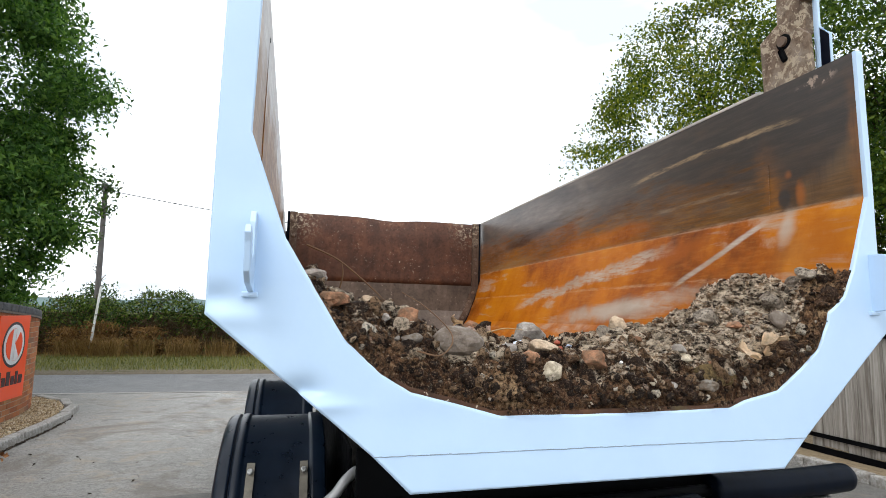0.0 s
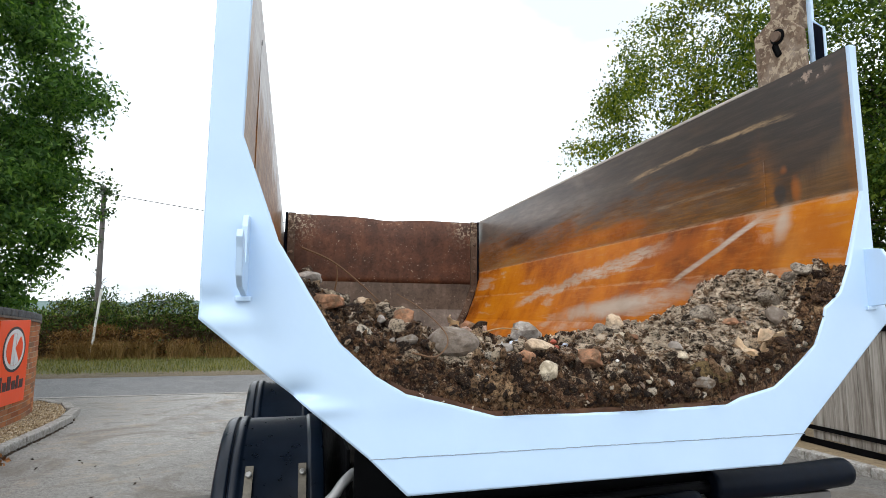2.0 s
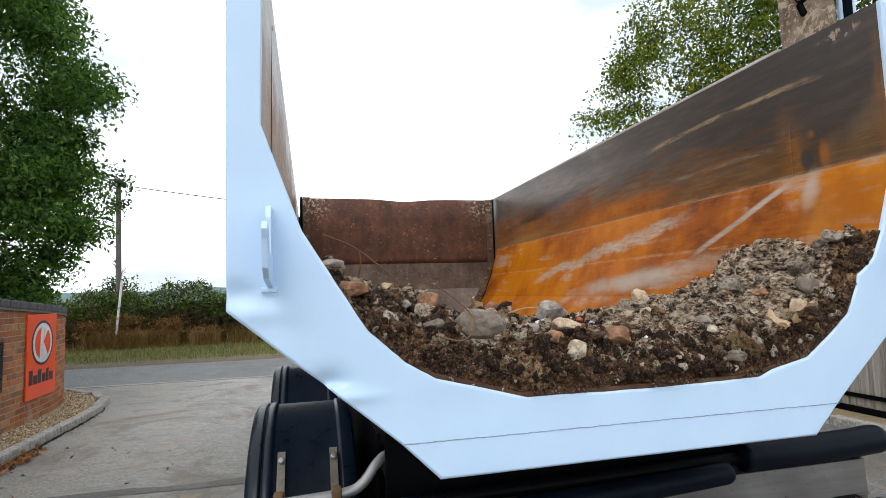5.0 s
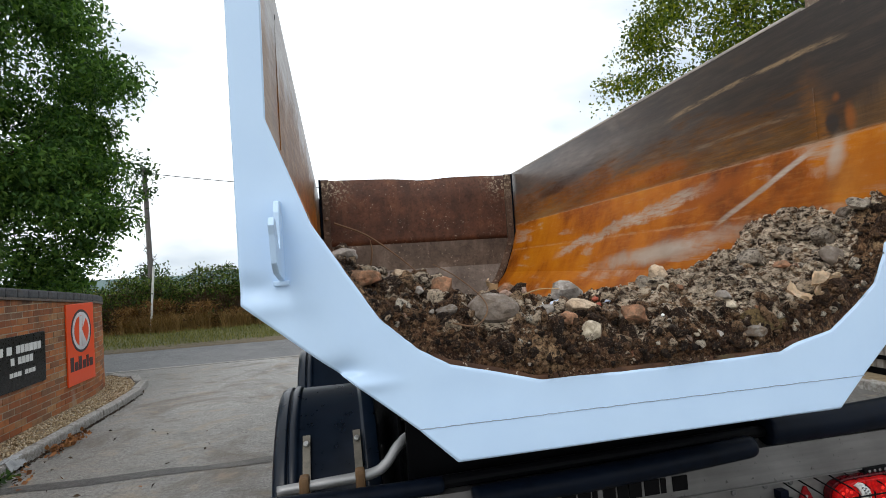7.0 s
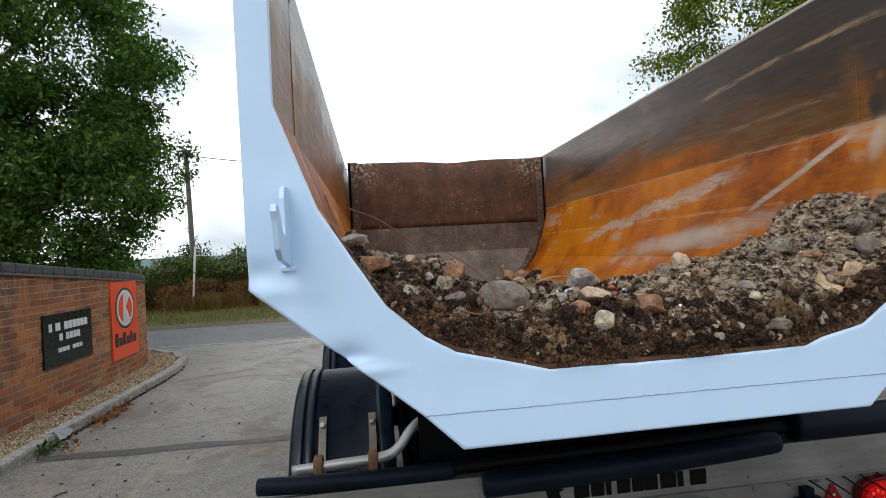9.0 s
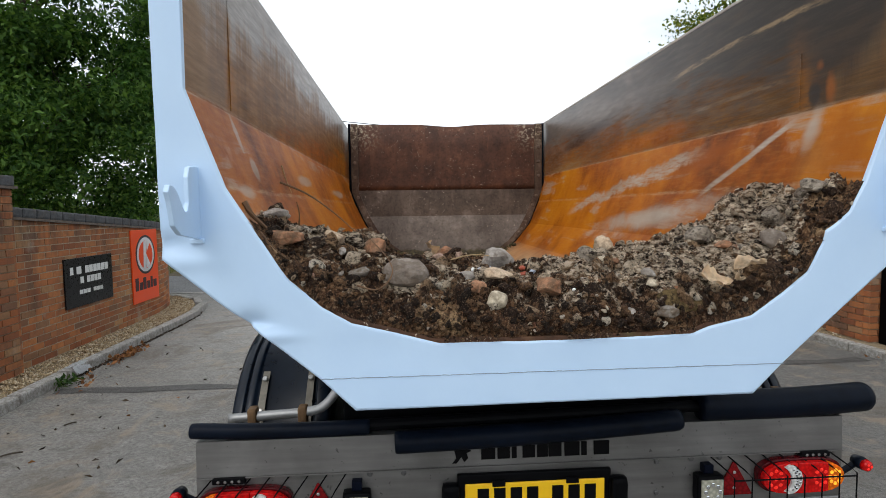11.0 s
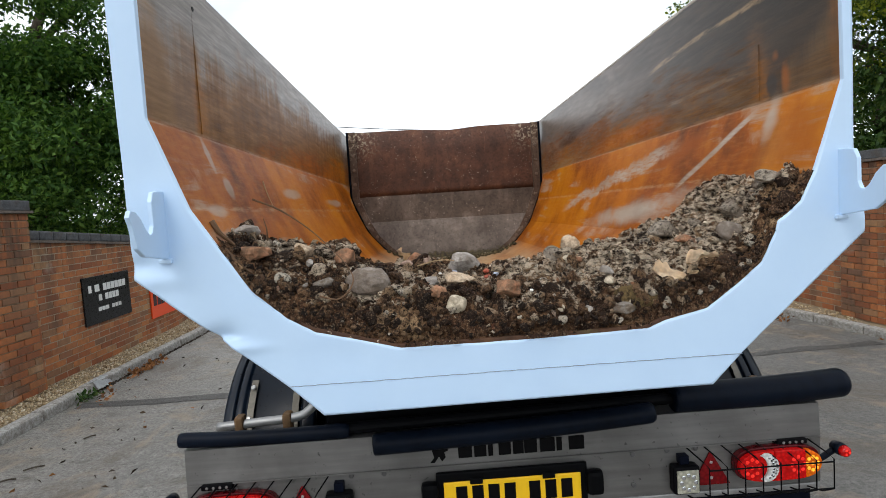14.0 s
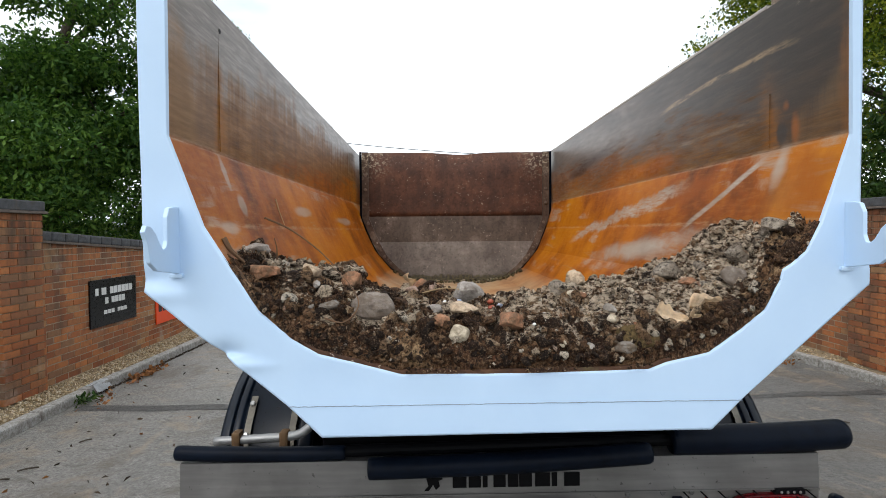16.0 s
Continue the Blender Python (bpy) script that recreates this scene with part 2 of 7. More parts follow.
    lower = k.mix(mul(mul(east, spot(1.02, 1.925, 0.34, 0.065, 0.3, 1.1, 0.25, 1.0)), 0.75), lower, (0.28, 0.072, 0.002))
    lower = k.mix(mul(mul(east, spot(0.26, 1.865, 0.13, 0.10, 0.2, 1.2, 0.0, 1.2)), 0.22), lower, (0.41, 0.215, 0.055))
    lower = k.mix(mul(mul(east, spot(0.12, 1.90, 0.13, 0.17, 0.3, 1.2, 0.0, 1.2)), 0.6), lower, (0.30, 0.082, 0.002))
    upper = k.span(add(height, mul(wob, 0.03)), 2.042, 2.062)
    base = k.mix(upper, lower, high)
    crease = no(k.span(k.calc("ABSOLUTE", k.calc("SUBTRACT", height, 2.052)), 0.003, 0.014))
    base = k.mix(mul(crease, k.ramp(cross, (0.42, 0.05), (0.62, 0.55))), base, (0.36, 0.27, 0.19))
    fold = no(k.span(k.calc("ABSOLUTE", k.calc("SUBTRACT", height, 1.778)), 0.003, 0.014))
    base = k.mix(mul(fold, k.ramp(cross, (0.42, 0.0), (0.62, 0.5))), base, (0.42, 0.28, 0.16))
    base = k.mix(k.ramp(grain, (0.58, 0.0), (0.74, 0.22)), base, (0.040, 0.024, 0.014))
    # scrapes and bare patches
    silver = k.ramp(haze, (0.35, (0.31, 0.255, 0.195)), (0.65, (0.45, 0.395, 0.33)))
    base = k.mix(mul(mul(east, streak(0.42, 2.03, 0.51, 0.40, 0.98, 0.024)), k.ramp(cross, (0.35, 0.55), (0.6, 0.95))), base, silver)
    base = k.mix(mul(mul(east, streak(1.6, 1.895, 0.155, 0.95, 3.0, 0.052, 0.0, 0.20)), k.ramp(cross, (0.38, 0.3), (0.56, 0.85))), base, silver)
    base = k.mix(mul(mul(east, spot(0.325, 1.99, 0.042, 0.09, 0.2, 1.3, 0.0, 1.6)), 0.75), base, silver)
    base = k.mix(mul(mul(east, spot(1.35, 1.650, 0.66, 0.066, 0.2, 1.25, 0.10, 2.4)), 0.85), base, silver)
    for cy, cz, ry, rz in ((0.47, 1.86, 0.045, 0.045), (1.5, 1.87, 0.22, 0.035), (2.9, 1.84, 0.4, 0.035), (0.40, 1.98, 0.028, 0.075), (0.25, 1.77, 0.10, 0.025)):
        base = k.mix(mul(mul(west, spot(cy, cz, ry, rz)), 0.6), base, silver)
    floor = mul(no(k.span(add(height, mul(wob, 0.12)), 1.25, 1.40)), k.ramp(blot, (0.36, 0.35), (0.6, 0.9)))
    base = k.mix(floor, base, (0.48, 0.36, 0.22))
    bright = mul(upper, mul(no(mul(wash, 0.92)), no(mul(over, 0.9))))
    rough = k.mix(bright, k.ramp(lines, (0.3, 0.56), (0.7, 0.44)), k.ramp(lines, (0.3, 0.40), (0.7, 0.27)))
    k.put(mul(mul(bright, east), 0.19), k.b.inputs["Sheen Weight"])
    k.b.inputs["Sheen Roughness"].default_value = 0.35
    k.b.inputs["Sheen Tint"].default_value = (0.92, 0.88, 0.84, 1)
    gloss = k.mix(bright, (0.11, 0.11, 0.11), k.mix(west, (0.66, 0.62, 0.58), (0.34, 0.34, 0.34)))
    return k.done(base, rough, 0.0, add(mul(lines, 0.7), mul(grain, 0.4)), 0.14, 0.004, gloss)


def make_headboard(name, dark, mid, lite):
    k = Mat(name)
    a = k.noise(4.5, 8, 0.66)
    b = k.noise(38, 6, 0.7)
    run = k.noise(1.0, 6, 0.6, k.vec((9, 9, 1.4)))
    base = k.ramp(a, (0.3, dark), (0.55, mid), (0.75, lite))
    base = k.mix(k.ramp(b, (0.5, 0.0), (0.72, 0.6)), base, tuple(c * 0.45 for c in dark))
    base = k.mix(k.ramp(run, (0.55, 0.0), (0.75, 0.35)), base, lite)
    specks = k.ramp(k.noise(48, 3, 0.6, warp=0.6), (0.655, 0.0), (0.69, 0.9))
    base = k.mix(k.calc("MULTIPLY", specks, k.span(k.noise(3.1, 3), 0.42, 0.58)), base, (0.46, 0.38, 0.30))
    side = k.calc("ABSOLUTE", k.axis(0))
    flake = k.calc("MULTIPLY", k.calc("MULTIPLY", k.span(side, 0.62, 0.95), k.span(k.axis(2), 2.25, 2.56)), k.span(k.noise(30, 6, 0.7, warp=0.4), 0.52, 0.57))
    base = k.mix(k.calc("MULTIPLY", flake, 0.85), base, (0.44, 0.36, 0.26))
    moss = k.calc("SUBTRACT", 1.0, k.span(k.calc("ADD", k.axis(2), k.calc("MULTIPLY", k.calc("SUBTRACT", k.noise(7, 7, 0.7), 0.5), 0.22)), 1.27, 1.31))
    base = k.mix(k.calc("MULTIPLY", moss, 0.85), base, k.ramp(b, (0.4, (0.022, 0.017, 0.008)), (0.62, (0.11, 0.092, 0.036))))
    scrape = k.noise(1.0, 7, 0.7, k.vec((26, 26, 2.4), (0, 0.5, 0)), 0.3)
    base = k.mix(k.ramp(scrape, (0.66, 0.0), (0.72, 0.45)), base, lite)
    return k.done(base, k.ramp(b, (0.3, 0.55), (0.7, 0.8)), 0.0, k.calc("ADD", a, b), 0.35, 0.008, 0.35)


def dust_and_light(k, fine):
    """Pale mortar dust in drifts over the back and the east end of the load; its rise with y also paints in the lit
    upper part.
    """
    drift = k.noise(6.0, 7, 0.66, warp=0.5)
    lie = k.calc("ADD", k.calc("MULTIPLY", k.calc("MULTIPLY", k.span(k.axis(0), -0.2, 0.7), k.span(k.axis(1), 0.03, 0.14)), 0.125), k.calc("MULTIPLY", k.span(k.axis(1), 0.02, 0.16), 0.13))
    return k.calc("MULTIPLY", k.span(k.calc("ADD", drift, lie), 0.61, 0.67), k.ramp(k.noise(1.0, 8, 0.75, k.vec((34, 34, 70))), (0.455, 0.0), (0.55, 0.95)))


def crumble(k, base, source="world"):
    """Fine crumbs over earth: shade in the gaps painted near black between tan grains."""
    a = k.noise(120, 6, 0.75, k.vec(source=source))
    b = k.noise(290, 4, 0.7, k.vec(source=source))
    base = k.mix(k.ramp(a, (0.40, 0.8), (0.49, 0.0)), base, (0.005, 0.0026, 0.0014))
    base = k.mix(k.ramp(a, (0.57, 0.0), (0.64, 0.5)), base, (0.52, 0.355, 0.21))
    return k.mix(k.ramp(b, (0.60, 0.0), (0.68, 0.5)), base, (0.56, 0.42, 0.27)), a


def make_soil(name, source="world"):
    k = Mat(name)
    a = k.noise(7, 8, 0.70, k.vec(source=source))
    b = k.noise(48, 9, 0.75, k.vec(source=source))
    base = k.ramp(a, (0.36, (0.042, 0.0145, 0.006)), (0.46, (0.088, 0.037, 0.0155)), (0.55, (0.205, 0.104, 0.048)), (0.67, (0.52, 0.34, 0.185)))
    # shade of the hollows painted in, near black
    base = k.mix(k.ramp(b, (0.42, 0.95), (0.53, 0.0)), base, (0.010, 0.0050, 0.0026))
    base = k.mix(k.ramp(b, (0.55, 0.0), (0.66, 0.5)), base, (0.44, 0.30, 0.175))
    base, fine = crumble(k, base, source)
    base = k.mix(dust_and_light(k, b), base, (0.80, 0.66, 0.50))
    return k.done(base, 0.92, 0, k.calc("ADD", b, k.calc("MULTIPLY", fine, 0.6)), 1.0, 0.022, 0.25)


def make_clod():
    k = Mat("clods")
    r = k.rand(True)
    b = k.noise(60, 9, 0.78)
    base = k.ramp(r, (0.0, (0.013, 0.0056, 0.0028)), (0.40, (0.048, 0.021, 0.0095)), (0.66, (0.145, 0.074, 0.035)), (0.84, (0.28, 0.17, 0.092)), (0.94, (0.54, 0.41, 0.28)), (0.98, (0.72, 0.65, 0.54)), (1.0, (0.30, 0.12, 0.06)))
    # crevice shade painted into the clods' colour
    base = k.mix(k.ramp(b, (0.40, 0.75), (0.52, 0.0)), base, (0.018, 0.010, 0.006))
    base, fine = crumble(k, base)
    base = k.mix(k.calc("MULTIPLY", dust_and_light(k, b), 0.8), base, (0.78, 0.64, 0.48))
    return k.done(base, 0.9, 0, k.calc("ADD", b, fine), 1.0, 0.014, 0.25)


def make_stone(name, c1, c2, dirt=0.0):
    k = Mat(name)
    a = k.noise(22, 7, 0.7)
    b = k.noise(120, 6, 0.7)
    base = k.mix(k.ramp(b, (0.4, 0.0), (0.7, 0.5)), k.ramp(a, (0.32, c1), (0.68, c2)), tuple(c * 0.55 for c in c1))
    base = k.mix(k.ramp(k.noise(9, 5), (0.52, 0.0), (0.68, 0.45)), base, (0.09, 0.065, 0.045))
    if dirt:
        base = k.mix(k.ramp(k.noise(34, 7, 0.72), (0.44, 0.0), (0.58, dirt)), base, (0.10, 0.068, 0.042))
    return k.done(base, 0.85, 0, k.calc("ADD", a, b), 0.5, 0.006, 0.3)


def make_rubble(name, c1, c2):
    """A crumbling lump: pitted, dusty, stained with earth."""
    k = Mat(name)
    a = k.noise(26, 8, 0.74)
    b = k.noise(75, 8, 0.76)
    base = k.ramp(a, (0.36, c1), (0.60, c2))
    base = k.mix(k.ramp(b, (0.40, 0.85), (0.50, 0.0)), base, tuple(c * 0.22 for c in c1))
    base = k.mix(k.ramp(k.noise(13, 6, 0.7), (0.50, 0.0), (0.60, 0.6)), base, (0.075, 0.042, 0.021))
    return k.done(base, 0.9, 0, k.calc("ADD", a, b), 1.0, 0.012, 0.25)


def make_asphalt(name, lo, hi, stain, toned=False):
    k = Mat(name)
    stones = k.voronoi(95)
    big = k.noise(0.55, 6, 0.6)
    mid = k.noise(3.5, 6, 0.65)
    fine = k.noise(150, 4, 0.75)
    base = k.ramp(k.calc("ADD", k.calc("MULTIPLY", big, 0.55), k.calc("MULTIPLY", mid, 0.45)), (0.33, lo), (0.68, hi))
    grit = k.noise(34, 6, 0.82)
    base = k.mix(k.ramp(grit, (0.41, 0.8), (0.50, 0.0)), base, tuple(c * 0.42 for c in lo))
    base = k.mix(k.ramp(grit, (0.53, 0.0), (0.62, 0.35)), base, tuple(min(1, c * 1.35) for c in hi))
    base = k.mix(k.ramp(fine, (0.42, 0.6), (0.54, 0.0)), base, tuple(c * 0.30 for c in lo))
    patchy = k.noise(1.7, 7, 0.7, warp=0.4)
    base = k.mix(k.ramp(patchy, (0.50, 0.0), (0.66, 0.5)), base, tuple(c * 0.6 for c in lo))
    mottle = k.noise(11, 7, 0.78, warp=0.3)
    base = k.mix(k.ramp(mottle, (0.38, 0.45), (0.52, 0.0)), base, tuple(c * 0.55 for c in lo))
    base = k.mix(k.ramp(mottle, (0.54, 0.0), (0.66, 0.2)), base, tuple(min(1, c * 1.25) for c in hi))
    base = k.mix(k.ramp(fine, (0.58, 0.0), (0.70, 0.5)), base, tuple(min(1, c * 1.75) for c in hi))
    if toned:
        # light and shade put into the colour: paler far off, darker to the east
        far_light = k.calc("ADD", k.span(k.axis(1), 3.0, 9.0), k.calc("MULTIPLY", k.calc("SUBTRACT", big, 0.5), 0.8))
        base = k.mix(k.span(far_light, 0.0, 1.0), k.mix(1.0, base, (0.84, 0.83, 0.81), "MULTIPLY"), k.mix(1.0, base, (1.22, 1.22, 1.22), "MULTIPLY"))
        east_shade = k.span(k.calc("ADD", k.axis(0), k.calc("MULTIPLY", k.calc("SUBTRACT", mid, 0.5), 2.4)), -0.4, 3.0)
        base = k.mix(east_shade, base, k.mix(1.0, base, (0.66, 0.66, 0.66), "MULTIPLY"))
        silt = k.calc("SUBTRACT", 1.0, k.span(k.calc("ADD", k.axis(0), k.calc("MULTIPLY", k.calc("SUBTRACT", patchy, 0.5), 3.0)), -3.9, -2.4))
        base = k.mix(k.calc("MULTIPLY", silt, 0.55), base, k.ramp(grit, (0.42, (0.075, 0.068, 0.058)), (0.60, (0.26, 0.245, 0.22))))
    base = k.mix(k.ramp(k.noise(0.9, 7, 0.7, warp=0.7), (0.50, 0.0), (0.62, 0.7)), base, stain)
    if toned:
        base = k.mix(k.ramp(k.noise(2.4, 7, 0.72, warp=0.9), (0.53, 0.0), (0.63, 0.5)), base, (0.30, 0.235, 0.165))
        base = k.mix(k.ramp(k.noise(1.6, 8, 0.75, k.vec((1.0, 2.6, 1), (0, 0, 0.4)), warp=1.1), (0.56, 0.0), (0.63, 0.6)), base, (0.075, 0.066, 0.056))
    return k.done(base, k.ramp(mid, (0.3, 0.55), (0.7, 0.75)), 0, k.calc("ADD", stones, fine), 0.6, 0.006, 0.6)


def make_brick(name, island=False):
    k = Mat(name)
    r = k.rand(island)
    n = k.noise(16, 7, 0.7)
    fine = k.noise(110, 5, 0.7)
    base = k.ramp(r, (0.0, (0.25, 0.085, 0.038)), (0.2, (0.37, 0.122, 0.045)), (0.45, (0.49, 0.185, 0.066)), (0.65, (0.32, 0.13, 0.060)), (0.82, (0.21, 0.105, 0.062)), (1.0, (0.45, 0.24, 0.110)))
    base = k.mix(k.ramp(n, (0.44, 0.0), (0.70, 0.5)), base, (0.15, 0.085, 0.052))
    base = k.mix(k.ramp(fine, (0.6, 0.0), (0.75, 0.3)), base, (0.42, 0.24, 0.14))
    wash = k.ramp(k.noise(1.0, 6, 0.65, k.vec((3.2, 3.2, 0.9))), (0.50, 0.0), (0.68, 0.55))
    base = k.mix(wash, base, (0.070, 0.052, 0.040))
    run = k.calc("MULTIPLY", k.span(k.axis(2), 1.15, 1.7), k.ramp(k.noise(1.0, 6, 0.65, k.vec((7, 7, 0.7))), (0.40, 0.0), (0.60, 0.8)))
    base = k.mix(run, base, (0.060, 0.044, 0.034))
    bloom = k.ramp(k.noise(2.1, 6, 0.65), (0.60, 0.0), (0.74, 0.55))
    base = k.mix(bloom, base, (0.42, 0.36, 0.30))
    return k.done(base, 0.9, 0, k.calc("ADD", n, fine), 0.4, 0.005, 0.25)


def make_leaf(name, stops, through_light):
    k = Mat(name)
    r = k.rand(True)
    big = k.noise(0.6, 3)
    base = k.ramp(k.calc("ADD", k.calc("MULTIPLY", r, 0.7), k.calc("MULTIPLY", big, 0.3)), *stops)
    k.done(base, 0.55, 0, None, spec=0.2)
    tr = k.t.nodes.new("ShaderNodeBsdfTranslucent")
    mx = k.t.nodes.new("ShaderNodeMixShader")
    k.put(k.mix(1.0, base, (0.9, 1.0, 0.45), "MULTIPLY"), tr.inputs["Color"])
    mx.inputs["Fac"].default_value = through_light
    out = k.t.nodes["Material Output"]
    k.t.links.new(k.b.outputs["BSDF"], mx.inputs[1])
    k.t.links.new(tr.outputs["BSDF"], mx.inputs[2])
    k.t.links.new(mx.outputs["Shader"], out.inputs["Surface"])
    return k.m


def make_bark(name, lo, hi):
    k = Mat(name)
    n = k.noise(1.0, 7, 0.7, k.vec((14, 14, 3)))
    return k.done(k.ramp(n, (0.3, lo), (0.7, hi)), 0.95, 0, n, 0.8, 0.03, 0.2)


def make_island(name, stops, rough=0.85, fine_scale=80):
    k = Mat(name)
    n = k.noise(fine_scale, 5, 0.7)
    base = k.mix(k.ramp(n, (0.4, 0.4), (0.65, 0.0)), k.ramp(k.rand(True), *stops), (0.06, 0.05, 0.04))
    return k.done(base, rough, 0, n, 0.4, 0.004, 0.25)


def make_board():
    k = Mat("weathered_boards")
    g = k.noise(1.0, 8, 0.65, k.vec((30, 30, 1.2)))
    r = k.rand()
    base = k.mix(r, k.ramp(g, (0.36, (0.12, 0.10, 0.082)), (0.62, (0.34, 0.31, 0.275))), k.ramp(g, (0.36, (0.19, 0.165, 0.14)), (0.62, (0.44, 0.41, 0.37))))
    return k.done(base, 0.9, 0, g, 0.5, 0.006, 0.2)


def make_lens(name, colour, glow=0.0):
    k = Mat(name)
    cells = k.voronoi(75)
    base = k.ramp(cells, (0.1, tuple(min(1, c * 1.2) for c in colour)), (0.7, tuple(c * 0.7 for c in colour)))
    if glow:
        k.put(base, k.b.inputs["Emission Color"])
        k.b.inputs["Emission Strength"].default_value = glow
    return k.done(base, 0.16, 0, cells, 0.25, 0.003, 0.22)


def make_grass(name, lo, hi):
    return make_leaf(name, ((0.1, lo), (0.9, hi)), 0.2)


PAINT = make_paint()
STEEL = make_body_steel()
HB_TOP = make_headboard("rusty_red_steel", (0.034, 0.0145, 0.0085), (0.085, 0.032, 0.016), (0.17, 0.070, 0.034))
HB_LOW = make_headboard("dusty_brown_steel", (0.046, 0.030, 0.021), (0.095, 0.066, 0.048), (0.20, 0.15, 0.115))
HB_LOW2 = make_headboard("pale_scuffed_steel", (0.10, 0.082, 0.070), (0.18, 0.152, 0.132), (0.31, 0.27, 0.235))
HB_EDGE = make_headboard("flaking_grey_steel", (0.040, 0.022, 0.014), (0.095, 0.056, 0.036), (0.26, 0.20, 0.145))
RUST_EDGE = make_headboard("dark_rusty_edge", (0.028, 0.012, 0.006), (0.075, 0.032, 0.014), (0.16, 0.080, 0.034))
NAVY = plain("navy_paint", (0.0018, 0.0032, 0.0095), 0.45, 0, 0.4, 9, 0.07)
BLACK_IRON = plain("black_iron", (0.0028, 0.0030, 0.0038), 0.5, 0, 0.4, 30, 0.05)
WELD = plain("blue_grey_weld", (0.24, 0.30, 0.38), 0.5, 0, 0.4, 60)
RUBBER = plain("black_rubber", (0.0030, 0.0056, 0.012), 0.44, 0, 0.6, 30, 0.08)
PLASTIC = plain("black_mudguard_plastic", (0.0042, 0.0088, 0.018), 0.32, 0, 0.45, 16, 0.24)
GALV = plain("galvanised_steel", (0.30, 0.30, 0.30), 0.42, 0.55, 0.3, 26)
STRAP = plain("weathered_strap_steel", (0.17, 0.155, 0.125), 0.5, 0.3, 0.5, 40)


def make_alloy():
    k = Mat("brushed_stainless")
    n = k.noise(1.0, 5, 0.55, k.vec((3, 20, 40)))
    big = k.noise(3.2, 5, 0.55, warp=0.4)
    base = k.ramp(k.calc("ADD", k.calc("MULTIPLY", n, 0.35), k.calc("MULTIPLY", big, 0.65)), (0.36, (0.115, 0.112, 0.109)), (0.52, (0.160, 0.156, 0.152)), (0.68, (0.22, 0.216, 0.210)))
    base = k.mix(k.ramp(k.noise(40, 4, 0.6), (0.66, 0.0), (0.72, 0.7)), base, (0.03, 0.028, 0.026))
    return k.done(base, k.ramp(big, (0.3, 0.36), (0.7, 0.50)), 0.6, n, 0.12, 0.003)


ALLOY = make_alloy()
CLAMP = plain("rusty_clamp", (0.13, 0.072, 0.030), 0.8, 0, 0.5, 40)
BOLT = plain("zinc_bolt", (0.42, 0.42, 0.41), 0.35, 0.7, 0.25, 60)
DULL_BOLT = plain("dull_bolt", (0.10, 0.10, 0.10), 0.45, 0.5, 0.4, 60)
RUSTBOLT = plain("rusty_bolt", (0.15, 0.10, 0.070), 0.8, 0, 0.5, 60)
BRACKET = make_headboard("chipped_bracket_paint", (0.070, 0.038, 0.020), (0.17, 0.115, 0.076), (0.33, 0.285, 0.235))
RAIL = plain("pale_worn_rail", (0.52, 0.49, 0.44), 0.6, 0, 0.35, 30)
CHROME = plain("chrome_rod", (0.75, 0.77, 0.80), 0.12, 1.0, 0.08, 30)
YELLOW = plain("yellow_plate", (0.84, 0.50, 0.006), 0.35, 0, 0.06, 20)
BLACK = plain("black_lettering", (0.003, 0.003, 0.0035), 0.6, 0, 0.3, 40, 0.06)
RED_LENS = make_lens("red_lens", (0.50, 0.005, 0.005), 0.07)
LED_RED = make_lens("lit_red_diode", (0.9, 0.03, 0.02), 0.45)
LED_AMBER = make_lens("lit_amber_diode", (1.0, 0.42, 0.03), 0.9)
AMBER_LENS = make_lens("amber_lens", (0.70, 0.13, 0.004), 0.15)
CLEAR_LENS = make_lens("clear_lens", (0.62, 0.62, 0.60))
WORK_LENS = make_lens("work_lamp_lens", (0.34, 0.335, 0.27))
DULL_LENS = make_lens("dull_grey_diode", (0.16, 0.155, 0.15))
RED_HOUSING = make_lens("dark_red_housing", (0.07, 0.003, 0.005))
RED_REFLECT = make_lens("red_reflector", (0.17, 0.004, 0.006))
SOIL = make_soil("damp_soil")
CLOD = make_clod()
FOOT_DIRT = make_island("mossy_dirt", ((0.0, (0.035, 0.026, 0.012)), (0.5, (0.10, 0.082, 0.036)), (0.85, (0.20, 0.165, 0.08)), (1.0, (0.42, 0.36, 0.27))))
STONE_GREY = make_stone("grey_stone", (0.27, 0.24, 0.215), (0.56, 0.52, 0.475), 0.4)
STONE_DULL = make_stone("dusty_grey_stone", (0.12, 0.10, 0.085), (0.30, 0.27, 0.235), 0.9)
STONE_BROWN = make_stone("brown_grey_stone", (0.14, 0.112, 0.092), (0.34, 0.29, 0.25), 0.5)
MORTAR_LUMP = make_rubble("old_mortar", (0.15, 0.115, 0.085), (0.46, 0.395, 0.32))
CLOD_OLIVE = make_rubble("olive_clay", (0.060, 0.038, 0.014), (0.20, 0.138, 0.060))
STONE_TAN = make_stone("buff_stone", (0.44, 0.31, 0.20), (0.70, 0.57, 0.42), 0.6)
STONE_BRICK = make_stone("brick_rubble", (0.24, 0.10, 0.05), (0.48, 0.26, 0.15), 0.75)
STONE_PALE = make_stone("pale_flint", (0.50, 0.42, 0.30), (0.74, 0.65, 0.51), 0.5)
PINK_RUBBLE = make_stone("pink_rubble", (0.38, 0.24, 0.18), (0.62, 0.45, 0.36), 0.5)
TWIG = plain("dry_twig", (0.13, 0.070, 0.034), 0.85, 0, 0.4, 60)
DRYLEAF = plain("dry_tan_leaf", (0.76, 0.59, 0.41), 0.7, 0, 0.6, 70)
